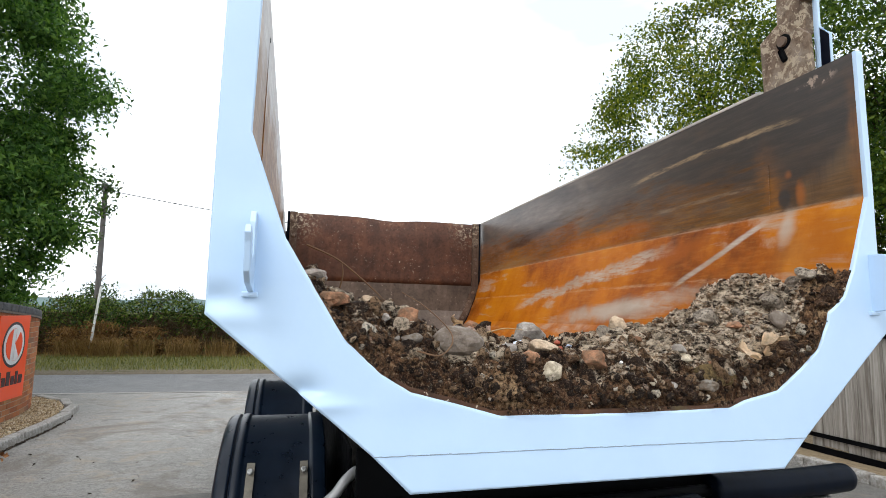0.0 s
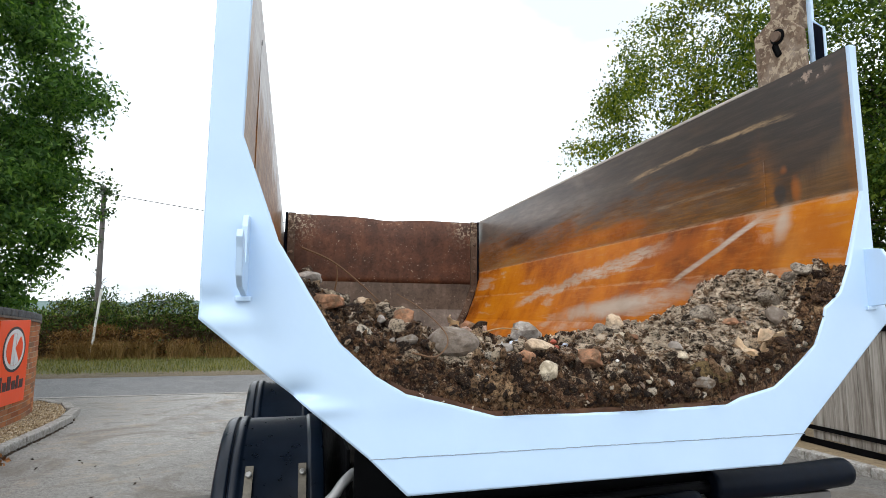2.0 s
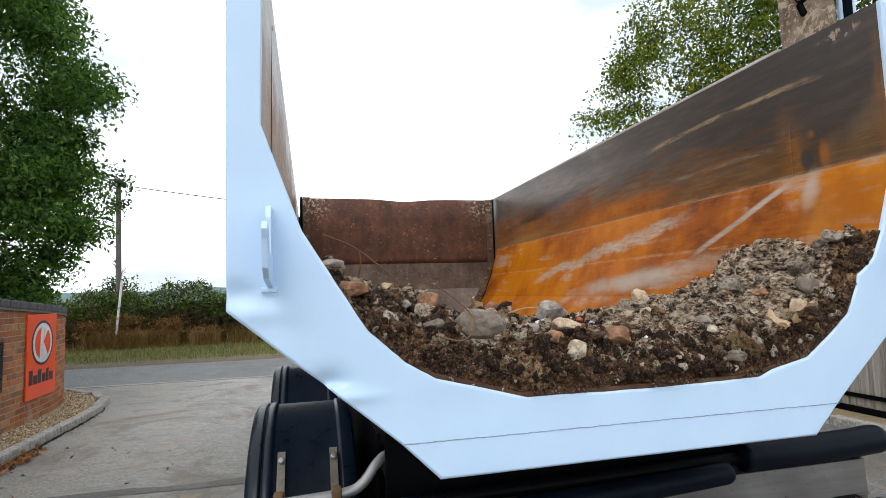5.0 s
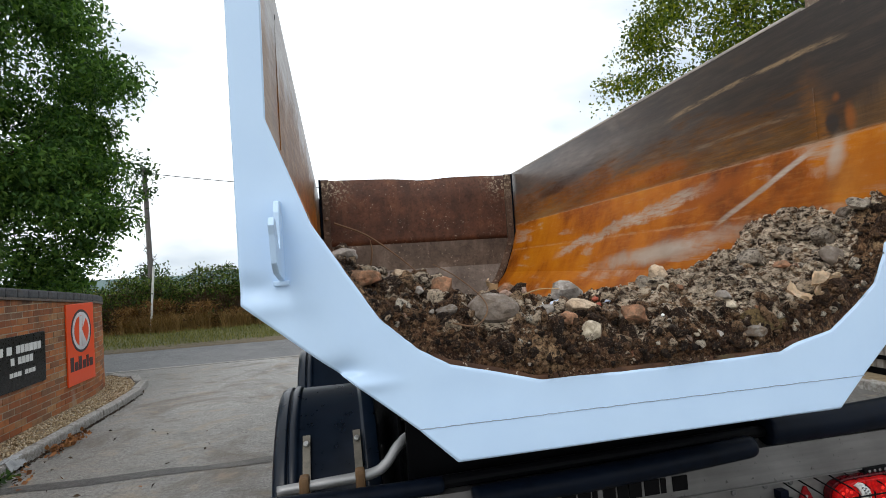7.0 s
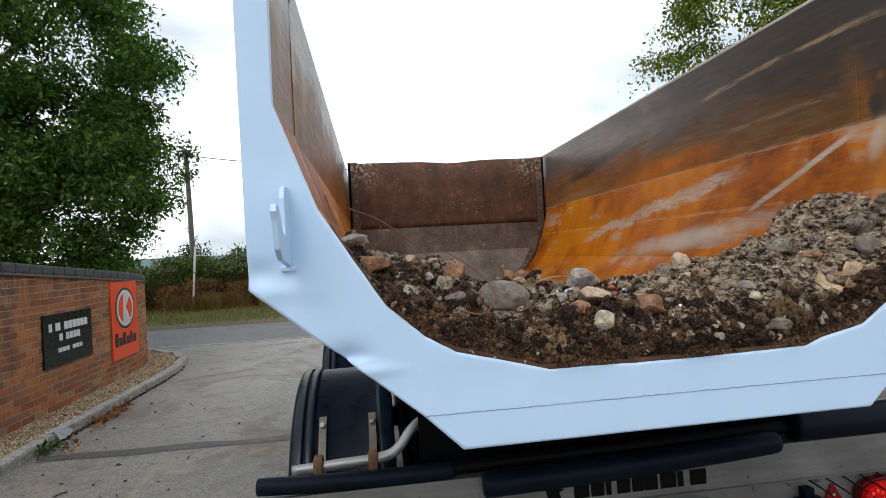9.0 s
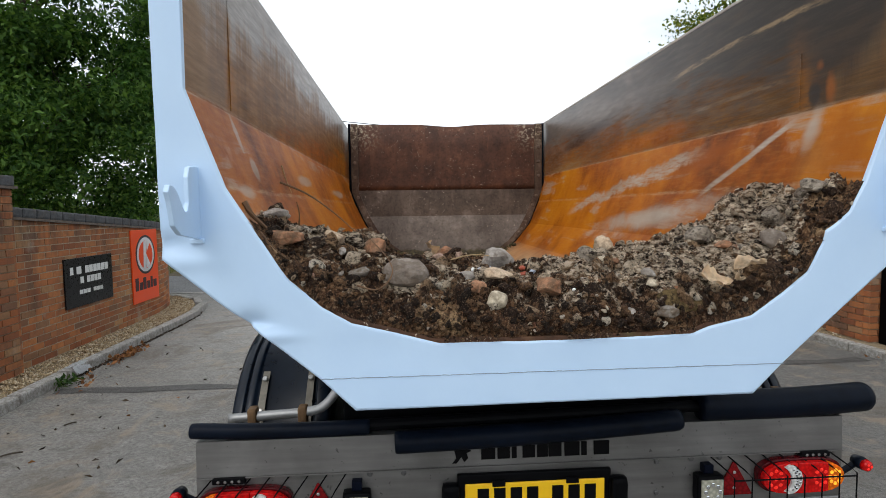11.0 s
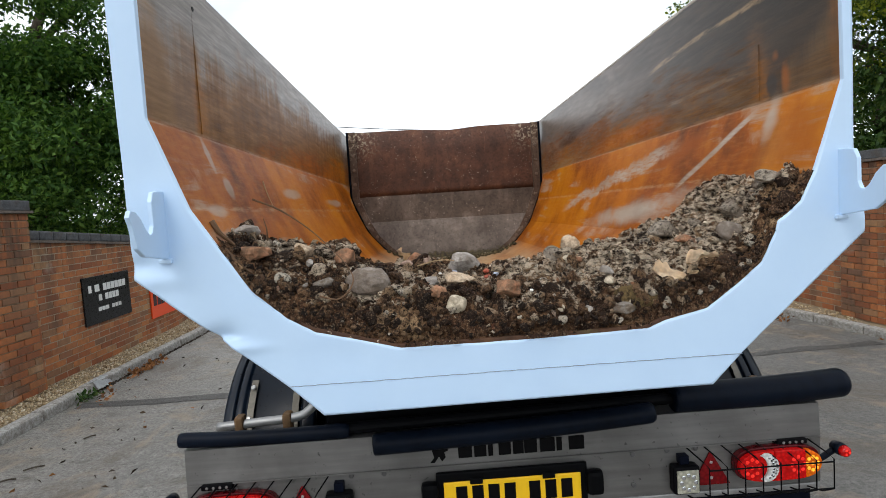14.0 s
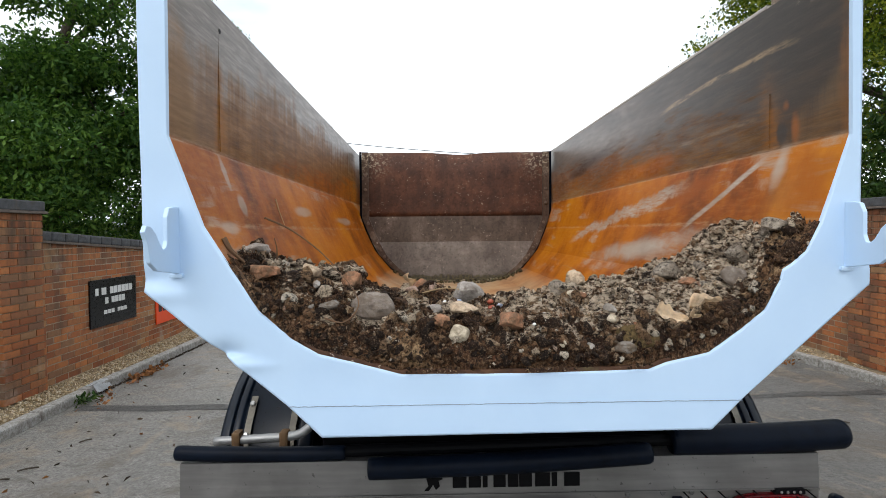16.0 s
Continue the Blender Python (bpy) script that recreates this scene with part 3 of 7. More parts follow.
BLUE_SCRAP = plain("blue_and_white_china", (0.56, 0.61, 0.76), 0.3, 0, 0.7, 90)
CHIP_WHITE = plain("white_plaster", (0.78, 0.77, 0.74), 0.5, 0, 0.15, 60)
STRAW_STALK = plain("pale_straw", (0.40, 0.27, 0.14), 0.8, 0, 0.3, 60)
RED_SCRAP = plain("red_tile_chip", (0.32, 0.065, 0.03), 0.6, 0, 0.4, 60)
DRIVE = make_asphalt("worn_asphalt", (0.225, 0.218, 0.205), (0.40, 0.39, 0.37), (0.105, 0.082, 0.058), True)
ROAD = make_asphalt("road_asphalt", (0.125, 0.125, 0.128), (0.21, 0.21, 0.212), (0.16, 0.155, 0.15))
TAR = make_asphalt("tar_joint", (0.060, 0.057, 0.053), (0.12, 0.115, 0.107), (0.10, 0.088, 0.075))
CONCRETE = make_stone("kerb_concrete", (0.33, 0.32, 0.30), (0.52, 0.505, 0.475), 0.45)
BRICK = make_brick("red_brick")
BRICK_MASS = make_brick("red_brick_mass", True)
MORTAR = make_stone("lime_mortar", (0.30, 0.235, 0.165), (0.47, 0.385, 0.285))
COPING = make_stone("blue_brick_coping", (0.055, 0.056, 0.060), (0.12, 0.122, 0.128))
TILE_EDGE = make_stone("creasing_tile", (0.10, 0.078, 0.065), (0.20, 0.165, 0.14))
SIGN_BLACK = plain("black_sign", (0.004, 0.0045, 0.006), 0.3, 0, 0.2, 30, 0.3)
SIGN_ORANGE = plain("orange_sign", (0.85, 0.075, 0.006), 0.35, 0, 0.06, 12)
SIGN_WHITE = plain("white_lettering", (0.72, 0.72, 0.70), 0.5, 0, 0.12, 40)
SILVER = plain("silver_print", (0.72, 0.73, 0.75), 0.35, 0.1, 0.2, 20)
NAVY_MARK = plain("navy_print", (0.012, 0.010, 0.022), 0.4, 0, 0.2, 40)
DARK_MARK = plain("maroon_print", (0.03, 0.006, 0.012), 0.5, 0, 0.2, 40)
BOARD = make_board()
GRAVEL = make_island("yellow_gravel", ((0.0, (0.24, 0.16, 0.085)), (0.4, (0.50, 0.37, 0.21)), (0.75, (0.64, 0.51, 0.33)), (1.0, (0.75, 0.66, 0.51))))
GRAVEL_BED = make_stone("gravel_bed", (0.19, 0.145, 0.088), (0.36, 0.275, 0.17))
VERGE_EARTH = make_stone("verge_earth", (0.10, 0.080, 0.050), (0.25, 0.21, 0.14), 0.6)
VERGE_DIRT = make_island("leaf_mould", ((0.0, (0.016, 0.012, 0.008)), (0.6, (0.042, 0.030, 0.020)), (1.0, (0.10, 0.065, 0.038))))
FILM = plain("pale_plastic_film", (0.60, 0.61, 0.62), 0.25, 0, 0.2, 40)
LITTER = make_island("fallen_leaves", ((0.0, (0.12, 0.045, 0.017)), (0.5, (0.30, 0.115, 0.034)), (1.0, (0.45, 0.21, 0.07))))
LEAF_ASH = make_leaf("deep_green_leaves", ((0.05, (0.014, 0.040, 0.010)), (0.45, (0.054, 0.126, 0.027)), (0.8, (0.13, 0.235, 0.046)), (1.0, (0.24, 0.33, 0.065))), 0.42)
LEAF_BIRCH = make_leaf("yellow_green_leaves", ((0.05, (0.022, 0.044, 0.006)), (0.4, (0.070, 0.115, 0.012)), (0.8, (0.24, 0.27, 0.022)), (1.0, (0.50, 0.42, 0.05))), 0.45)
LEAF_DARK = make_leaf("dark_green_leaves", ((0.05, (0.014, 0.036, 0.010)), (0.6, (0.040, 0.084, 0.018)), (1.0, (0.10, 0.14, 0.03))), 0.25)
LEAF_LIME = make_leaf("mid_green_leaves", ((0.05, (0.012, 0.030, 0.006)), (0.5, (0.048, 0.095, 0.012)), (0.85, (0.14, 0.19, 0.022)), (1.0, (0.26, 0.28, 0.04))), 0.35)
LEAF_HEDGE = make_leaf("hedge_leaves", ((0.0, (0.010, 0.020, 0.005)), (0.4, (0.030, 0.062, 0.011)), (0.75, (0.12, 0.17, 0.028)), (1.0, (0.34, 0.34, 0.08))), 0.25)
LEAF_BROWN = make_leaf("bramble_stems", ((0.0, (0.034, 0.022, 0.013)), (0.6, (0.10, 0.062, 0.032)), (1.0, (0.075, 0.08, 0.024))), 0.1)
LEAF_BRACKEN = make_leaf("dead_bracken", ((0.0, (0.080, 0.038, 0.014)), (0.5, (0.24, 0.125, 0.044)), (1.0, (0.46, 0.28, 0.11))), 0.15)
BARK = make_bark("brown_bark", (0.030, 0.024, 0.018), (0.10, 0.082, 0.064))
POLE_WOOD = make_bark("grey_pole_wood", (0.085, 0.078, 0.076), (0.19, 0.178, 0.175))
GRASS = make_grass("verge_grass", (0.065, 0.085, 0.018), (0.28, 0.25, 0.070))
STRAW = make_grass("dry_grass", (0.17, 0.10, 0.036), (0.42, 0.27, 0.11))
FIELD = make_stone("field_ground", (0.085, 0.092, 0.032), (0.17, 0.165, 0.062))
HILL = make_stone("far_woodland", (0.10, 0.16, 0.15), (0.20, 0.27, 0.27))
WHITE_POST = plain("white_post", (0.72, 0.72, 0.70), 0.6, 0, 0.2, 30)
WIRE = plain("black_cable", (0.02, 0.02, 0.022), 0.6, 0, 0.2, 30)


# ---- builders ----
def mesh_object(name, bm, material, smooth=False):
    me = bpy.data.meshes.new(name)
    bm.normal_update()
    bm.to_mesh(me)
    bm.free()
    me.materials.append(material)
    if smooth:
        me.polygons.foreach_set("use_smooth", [True] * len(me.polygons))
    return new(name, me)


def base_of(ob):
    """The inverse of a thing's placing, so that its parts keep world coordinates."""
    return ob.matrix_basis.inverted() if ob.parent is None else Matrix()


def part(name, bm, material, parent, label="", smooth=False):
    ob = mesh_object(name, bm, material, smooth)
    ob.parent = parent
    ob.matrix_parent_inverse = base_of(parent)
    return tagged(ob, label)


def thing(name, label, category, at=(0, 0, 0), group="", kind=""):
    ob = new(name)
    ob.empty_display_size = 0.2
    ob.location = at
    ob.matrix_basis = Matrix.Translation(at)
    return tagged(ob, label, category, group, kind)


def single(name, bm, material, label, category, group="", kind="", smooth=False):
    return tagged(mesh_object(name, bm, material, smooth), label, category, group, kind)


def add_box(bm, lo, hi, bevel=0.0, m=None):
    c = [(a + b) / 2 for a, b in zip(lo, hi)]
    s = [max(1e-4, b - a) for a, b in zip(lo, hi)]
    made = bmesh.ops.create_cube(bm, size=1.0, matrix=(m or Matrix()) @ Matrix.Translation(c) @ Matrix.Diagonal((*s, 1)))
    if bevel:
        edges = list({e for v in made["verts"] for e in v.link_edges})
        bmesh.ops.bevel(bm, geom=edges, offset=bevel, segments=2, affect="EDGES", profile=0.6)
    return bm


def box(lo, hi, bevel=0.0, m=None):
    return add_box(bmesh.new(), lo, hi, bevel, m)


def add_tube(bm, pts, r, sides=12, caps=True, radii=None):
    """A round bar along points."""
    pts = [Vector(p) for p in pts]
    rings = []
    up = Vector((0, 0, 1))
    for k, p in enumerate(pts):
        d = (pts[min(k + 1, len(pts) - 1)] - pts[max(k - 1, 0)]).normalized()
        ref = up if abs(d.dot(up)) < 0.95 else Vector((0, 1, 0))
        u = d.cross(ref).normalized()
        v = d.cross(u).normalized()
        rr = radii[k] if radii else r
        rings.append([bm.verts.new(p + (u * math.cos(a) + v * math.sin(a)) * rr) for a in [2 * math.pi * i / sides for i in range(sides)]])
    for a, b in zip(rings, rings[1:]):
        for i in range(sides):
            bm.faces.new((a[i], a[(i + 1) % sides], b[(i + 1) % sides], b[i]))
    if caps:
        bm.faces.new(rings[0][::-1])
        bm.faces.new(rings[-1])
    return bm


def tube(pts, r, sides=12, radii=None):
    return add_tube(bmesh.new(), pts, r, sides, True, radii)


def bend(pts, steps=6):
    """A smooth line through points (Catmull-Rom)."""
    p = [Vector(q) for q in pts]
    p = [2 * p[0] - p[1]] + p + [2 * p[-1] - p[-2]]
    out = []
    for i in range(1, len(p) - 2):
        for s in range(steps):
            t = s / steps
            out.append(0.5 * (2 * p[i] + (p[i + 1] - p[i - 1]) * t + (2 * p[i - 1] - 5 * p[i] + 4 * p[i + 1] - p[i + 2]) * t * t + (3 * p[i] - p[i - 1] - 3 * p[i + 1] + p[i + 2]) * t ** 3))
    return out + [p[-2]]


def prism(outline, depth, place, bevel=0.0):
    """A flat plate: outline in (u, v), thickness along w, put in the world by place(u, v, w)."""
    bm = bmesh.new()
    a = [bm.verts.new(place(u, v, 0)) for u, v in outline]
    b = [bm.verts.new(place(u, v, depth)) for u, v in outline]
    n = len(a)
    bm.faces.new(a)
    bm.faces.new(b[::-1])
    for i in range(n):
        bm.faces.new((a[(i + 1) % n], a[i], b[i], b[(i + 1) % n]))
    bmesh.ops.recalc_face_normals(bm, faces=bm.faces)
    if bevel:
        bmesh.ops.bevel(bm, geom=[e for e in bm.edges], offset=bevel, segments=2, affect="EDGES", profile=0.6)
    return bm


def add_disc(bm, centre, axis, r, depth, sides=10):
    c, d = Vector(centre), Vector(axis).normalized()
    return add_tube(bm, [c, c + d * depth * 0.7, c + d * depth], r, sides, True, [r, r, r * 0.7])


def np_mesh(name, verts, faces, material, smooth=False):
    """A mesh from numpy arrays; all faces have the same number of corners."""
    me = bpy.data.meshes.new(name)
    verts, faces = np.asarray(verts, dtype=np.float32), np.asarray(faces, dtype=np.int32)
    n, k = faces.shape
    me.vertices.add(len(verts))
    me.vertices.foreach_set("co", verts.ravel())
    me.loops.add(n * k)
    me.loops.foreach_set("vertex_index", faces.ravel())
    me.polygons.add(n)
    me.polygons.foreach_set("loop_start", np.arange(n, dtype=np.int32) * k)
    if smooth:
        me.polygons.foreach_set("use_smooth", np.ones(n, dtype=bool))
    me.update(calc_edges=True)
    me.materials.append(material)
    return new(name, me)


def leaf_mesh(name, spots, size, material, rng, droop=0.3, narrow=0.45):
    """Small folded leaves, one at each spot."""
    n = len(spots)
    d = rng.normal(size=(n, 3))
    d[:, 2] -= droop
    d /= np.linalg.norm(d, axis=1, keepdims=True)
    s = np.cross(d, rng.normal(size=(n, 3)) + np.array((0, 0, 0.9)))
    s /= np.linalg.norm(s, axis=1, keepdims=True) + 1e-9
    up = np.cross(s, d)
    ln = (size * rng.uniform(0.6, 1.3, n))[:, None]
    v = np.empty((n, 4, 3))
    v[:, 0] = spots
    v[:, 1] = spots + d * ln * 0.5 + s * ln * narrow * 0.5 + up * ln * 0.12
    v[:, 2] = spots + d * ln
    v[:, 3] = spots + d * ln * 0.5 - s * ln * narrow * 0.5 + up * ln * 0.12
    f = np.arange(n)[:, None] * 4 + np.array([[0, 1, 2, 3]])
    tri = np.concatenate([f[:, [0, 1, 2]], f[:, [0, 2, 3]]])
    return np_mesh(name, v.reshape(-1, 3), tri, material)


def pebble_mesh(name, spots, sizes, material, rng, flat=0.7, turn=True):
    """Small eight-sided stones, each of its own shape."""
    n = len(spots)
    base = np.array([(1, 0, 0), (-1, 0, 0), (0, 1, 0), (0, -1, 0), (0, 0, 1), (0, 0, -1), (.6, .6, .5), (-.6, .6, -.5), (.6, -.6, -.4), (-.6, -.6, .5)], dtype=float)
    fc = np.array([(0, 6, 4), (6, 2, 4), (2, 1, 4), (1, 9, 4), (9, 3, 4), (3, 0, 4), (0, 2, 6), (2, 7, 1), (1, 3, 9), (0, 5, 2), (2, 5, 7), (7, 5, 1), (1, 5, 3), (3, 5, 8), (8, 5, 0), (0, 3, 8)])
    q = rng.normal(size=(n, 4))
    q /= np.linalg.norm(q, axis=1, keepdims=True)
    w, x, y, z = q.T
    rot = np.stack([np.stack([1 - 2 * (y * y + z * z), 2 * (x * y - z * w), 2 * (x * z + y * w)], -1), np.stack([2 * (x * y + z * w), 1 - 2 * (x * x + z * z), 2 * (y * z - x * w)], -1), np.stack([2 * (x * z - y * w), 2 * (y * z + x * w), 1 - 2 * (x * x + y * y)], -1)], 1)
    v = base[None] * rng.uniform(0.65, 1.2, (n, 10, 1)) * np.stack([np.ones(n), rng.uniform(0.6, 1, n), rng.uniform(flat * 0.7, flat * 1.2, n)], -1)[:, None]
    v = np.einsum("nij,nkj->nki", rot, v) * sizes[:, None, None] + spots[:, None]
    f = np.arange(n)[:, None, None] * 10 + fc[None]
    return np_mesh(name, v.reshape(-1, 3), f.reshape(-1, 3), material)


def rock(seed, size, squash, rough_amp=0.35, detail=3):
    """A broken stone about the origin."""
    bm = bmesh.new()
    bmesh.ops.create_icosphere(bm, subdivisions=detail, radius=1.0)
    off = Vector((seed * 3.7, seed * 1.3, seed * 7.1))
    rng = random.Random(seed)
    cuts = [(Vector((rng.gauss(0, 1), rng.gauss(0, 1), rng.gauss(0, 1))).normalized(), rng.uniform(0.55, 0.85)) for _ in range(7)]
    for v in bm.verts:
        p = v.co.normalized()
        r = 1 + rough_amp * noise.noise(p * 1.3 + off) + 0.12 * noise.noise(p * 4 + off)
        q = p * r
        for n, d in cuts:
            k = q.dot(n)
            if k > d:
                q -= n * (k - d) * 0.85
        v.co = Vector((q.x * size[0], q.y * size[1], q.z * size[2] * squash))
    return bm


# ---- ground, road, drive ----
def sheet(lo, hi, z, thick=0.05):
    return box((lo[0], lo[1], z - thick), (hi[0], hi[1], z))


single("ground", sheet((-1500, -1500), (1500, 1500), -0.03, 0.2), FIELD, "rough green and straw coloured field ground", "ground", kind="structure")
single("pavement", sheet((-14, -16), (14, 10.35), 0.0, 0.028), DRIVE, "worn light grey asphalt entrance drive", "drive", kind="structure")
single("road", sheet((-120, 10.45), (120, 14.0), 0.0, 0.028), ROAD, "dark grey asphalt country lane", "road", kind="structure")


def strip(pts, width, z):
    """A narrow uneven band laid on the ground."""
    bm = bmesh.new()
    rng = random.Random(5)
    rows = []
    for k, (x, y) in enumerate(pts):
        a, b = pts[max(0, k - 1)], pts[min(len(pts) - 1, k + 1)]
        d = Vector((b[0] - a[0], b[1] - a[1], 0)).normalized()
        n = Vector((-d.y, d.x, 0))
        w = width * rng.uniform(0.75, 1.2) / 2
        rows.append((bm.verts.new(Vector((x, y, z)) + n * w), bm.verts.new(Vector((x, y, z)) - n * w)))
    for (a, b), (c, d) in zip(rows, rows[1:]):
        bm.faces.new((b, d, c, a))
    return bm


single("tar_joint", strip([(-3.85 + 0.28 * k, 3.84 - 0.004 * k + 0.018 * math.sin(k * 1.7) + (0.02 * (k - 16) if k > 16 else 0)) for k in range(31)], 0.15, 0.004), TAR, "dark tarred joint across the drive", "joint", kind="structure")
single("edge_setts", strip([(-6.5 + 0.5 * k, 10.40 + 0.01 * math.sin(k)) for k in range(40)], 0.12, 0.006), CONCRETE, "pale concrete channel between drive and lane", "channel", kind="structure")
single("verge", sheet((-120, 14.0), (120, 22), 0.05, 0.08), FIELD, "grass verge beside the lane", "verge", kind="structure")


def bank():
    """The worn slope from the lane up to the verge."""
    bm = bmesh.new()
    rows = []
    for k in range(181):
        x = -24 + 0.2 * k
        w = 0.10 * noise.noise((x * 0.9, 2, 0)) + 0.05 * noise.noise((x * 3.1, 5, 0))
        rows.append([bm.verts.new((x, 13.72 + w + d, z + 0.008 * noise.noise((x * 4, d * 9, 1)))) for d, z in ((0.0, 0.003), (0.12, 0.03), (0.30, 0.052), (0.62, 0.058), (0.75, 0.045))])
    for a, b in zip(rows, rows[1:]):
        for i in range(4):
            bm.faces.new((a[i], b[i], b[i + 1], a[i + 1]))
    return bm


single("verge_edge", bank(), VERGE_EARTH, "worn earthy edge of the verge beside the lane", "verge", kind="structure")


def arc_line(pts, step):
    """Points at even steps along a smooth line, with the heading at each."""
    fine = bend([(x, y, 0) for x, y in pts], 24)
    out, left = [(fine[0], (fine[1] - fine[0]).normalized())], step
    for a, b in zip(fine, fine[1:]):
        seg = (b - a).length
        at = 0.0
        while seg - at >= left:
            at += left
            out.append((a.lerp(b, at / seg), (b - a).normalized()))
            left = step
        left -= seg - at
    return out


def along(p, d, z):
    """A pose at p with x along the heading d."""
    return Matrix.Translation((p.x, p.y, z)) @ Matrix.Rotation(math.atan2(d.y, d.x), 4, "Z")


def kerb_row(pts, parent_name, label):
    root = thing(parent_name, label, "kerb", (pts[0][0], pts[0][1], 0), kind="structure")
    bm = box((0.0, -0.065, -0.1), (0.71, 0.065, 0.10), 0.022)
    me = bpy.data.meshes.new("kerbstone")
    bm.to_mesh(me)
    bm.free()
    me.materials.append(CONCRETE)
    rng = random.Random(3)
    for k, (p, d) in enumerate(arc_line(pts, 0.72)[:-1]):
        ob = new("kerbstone", me)
        ob.parent, ob.matrix_parent_inverse = root, base_of(root)
        ob.matrix_basis = along(p, d, rng.uniform(-0.006, 0.006)) @ pose(0, 0, 0, rng.uniform(-1.2, 1.2), 0, 0)
    return root


KERB_L = [(-3.94, 0.6), (-3.98, 2.6), (-4.0, 4.2), (-3.99, 5.6), (-3.965, 6.8), (-4.0, 7.7), (-4.18, 8.45), (-4.6, 9.15), (-5.25, 9.6), (-6.6, 9.95), (-9.0, 10.2)]
KERB_R = [(4.85, 1.5), (4.80, 3.2), (4.74, 4.2), (4.66, 5.0), (4.55, 5.7), (4.62, 6.8), (4.75, 7.8), (5.1, 8.7), (5.9, 9.5), (7.5, 10.0), (9.5, 10.2)]
kerb_row(KERB_L, "kerb_west", "pale grey concrete kerb along the gravel strip")
kerb_row(KERB_R, "kerb_east", "pale grey concrete kerb below the brick wall")


def bed(pts, far_x, name, sign):
    """The raised bed between a kerb and the wall behind it."""
    bm = bmesh.new()
    rows = []
    for p, d in arc_line(pts, 0.3):
        n = Vector((-d.y, d.x, 0)) * sign
        a = p + n * 0.06
        q = Vector((far_x, min(p.y, 9.9), 0)) if p.y < 9.0 else Vector((far_x, p.y * 0.4 + 5.4, 0))
        rows.append([bm.verts.new((a.x + (q.x - a.x) * t, a.y + (q.y - a.y) * t, 0.085 + 0.012 * noise.noise((a.x * 3, a.y * 3 + t * 9, 0)))) for t in (0, 0.15, 0.4, 1)])
    for a, b in zip(rows, rows[1:]):
        for i in range(3):
            bm.faces.new((a[i], a[i + 1], b[i + 1], b[i]))
    bmesh.ops.recalc_face_normals(bm, faces=bm.faces)
    return single(name, bm, GRAVEL_BED, "sandy bed of yellow gravel behind the kerb", "gravel bed", kind="structure")


bed(KERB_L, -9.5, "gravel_bed_west", 1)
bed(KERB_R, 10.5, "gravel_bed_east", -1)


# ---- dump trailer ----
trailer = thing("dump_trailer", "dump trailer with pale blue rear frame and rusty steel body", "trailer", (0, 2.5, 0))

# the mouth's outer and inner outline, from one top corner down and round to the other
OUTER = [(-1.146, 2.60), (-1.147, 2.05), (-1.145, 1.574), (-0.905, 1.374), (-0.714, 1.214), (-0.612, 1.115), (0.0, 1.118), (0.612, 1.121), (0.706, 1.216), (0.905, 1.393), (1.108, 1.574), (1.11, 2.05), (1.112, 2.60)]
INNER = [(-1.056, 2.60), (-1.062, 2.05), (-0.962, 1.775), (-0.80, 1.518), (-0.655, 1.397), (-0.49, 1.347), (0.02, 1.309), (0.46, 1.333), (0.64, 1.39), (0.81, 1.555), (0.95, 1.772), (1.043, 2.045), (1.036, 2.60)]
LIP = [(-1.056, 2.60), (-1.062, 2.05), (-0.962, 1.775), (-0.90, 1.675), (-0.80, 1.515), (-0.70, 1.425), (-0.618, 1.377), (-0.49, 1.346), (-0.362, 1.31), (0.05, 1.308), (0.412, 1.316), (0.465, 1.337), (0.60, 1.366), (0.70, 1.437), (0.778, 1.50), (0.822, 1.588), (0.832, 1.625), (0.862, 1.645), (0.905, 1.682), (0.95, 1.772), (0.986, 1.874), (1.043, 2.045), (1.036, 2.60)]
SHELL = [(-1.058, 2.60), (-1.064, 2.05), (-0.972, 1.78), (-0.86, 1.55), (-0.70, 1.36), (-0.50, 1.255), (-0.25, 1.22), (0.25, 1.22), (0.50, 1.255), (0.70, 1.36), (0.86, 1.55), (0.962, 1.78), (1.045, 2.05), (1.038, 2.60)]


def shell_z(x):
    low = SHELL[1:-1]
    for (a, za), (b, zb) in zip(low, low[1:]):
        if a <= x <= b:
            return za + (zb - za) * (x - a) / (b - a)
    return 2.05


def lip_z(x):
    low = LIP[1:-1]
    for (a, za), (b, zb) in zip(low, low[1:]):
        if a <= x <= b:
            return za + (zb - za) * (x - a) / max(1e-6, b - a)
    return 2.05


def spread(line, n):
    """n points along a polyline, at even shares of each of its pieces."""
    out = []
    for (a, b) in zip(line, line[1:]):
        out += [(a[0] + (b[0] - a[0]) * k / n, a[1] + (b[1] - a[1]) * k / n) for k in range(n)]
    return out + [line[-1]]


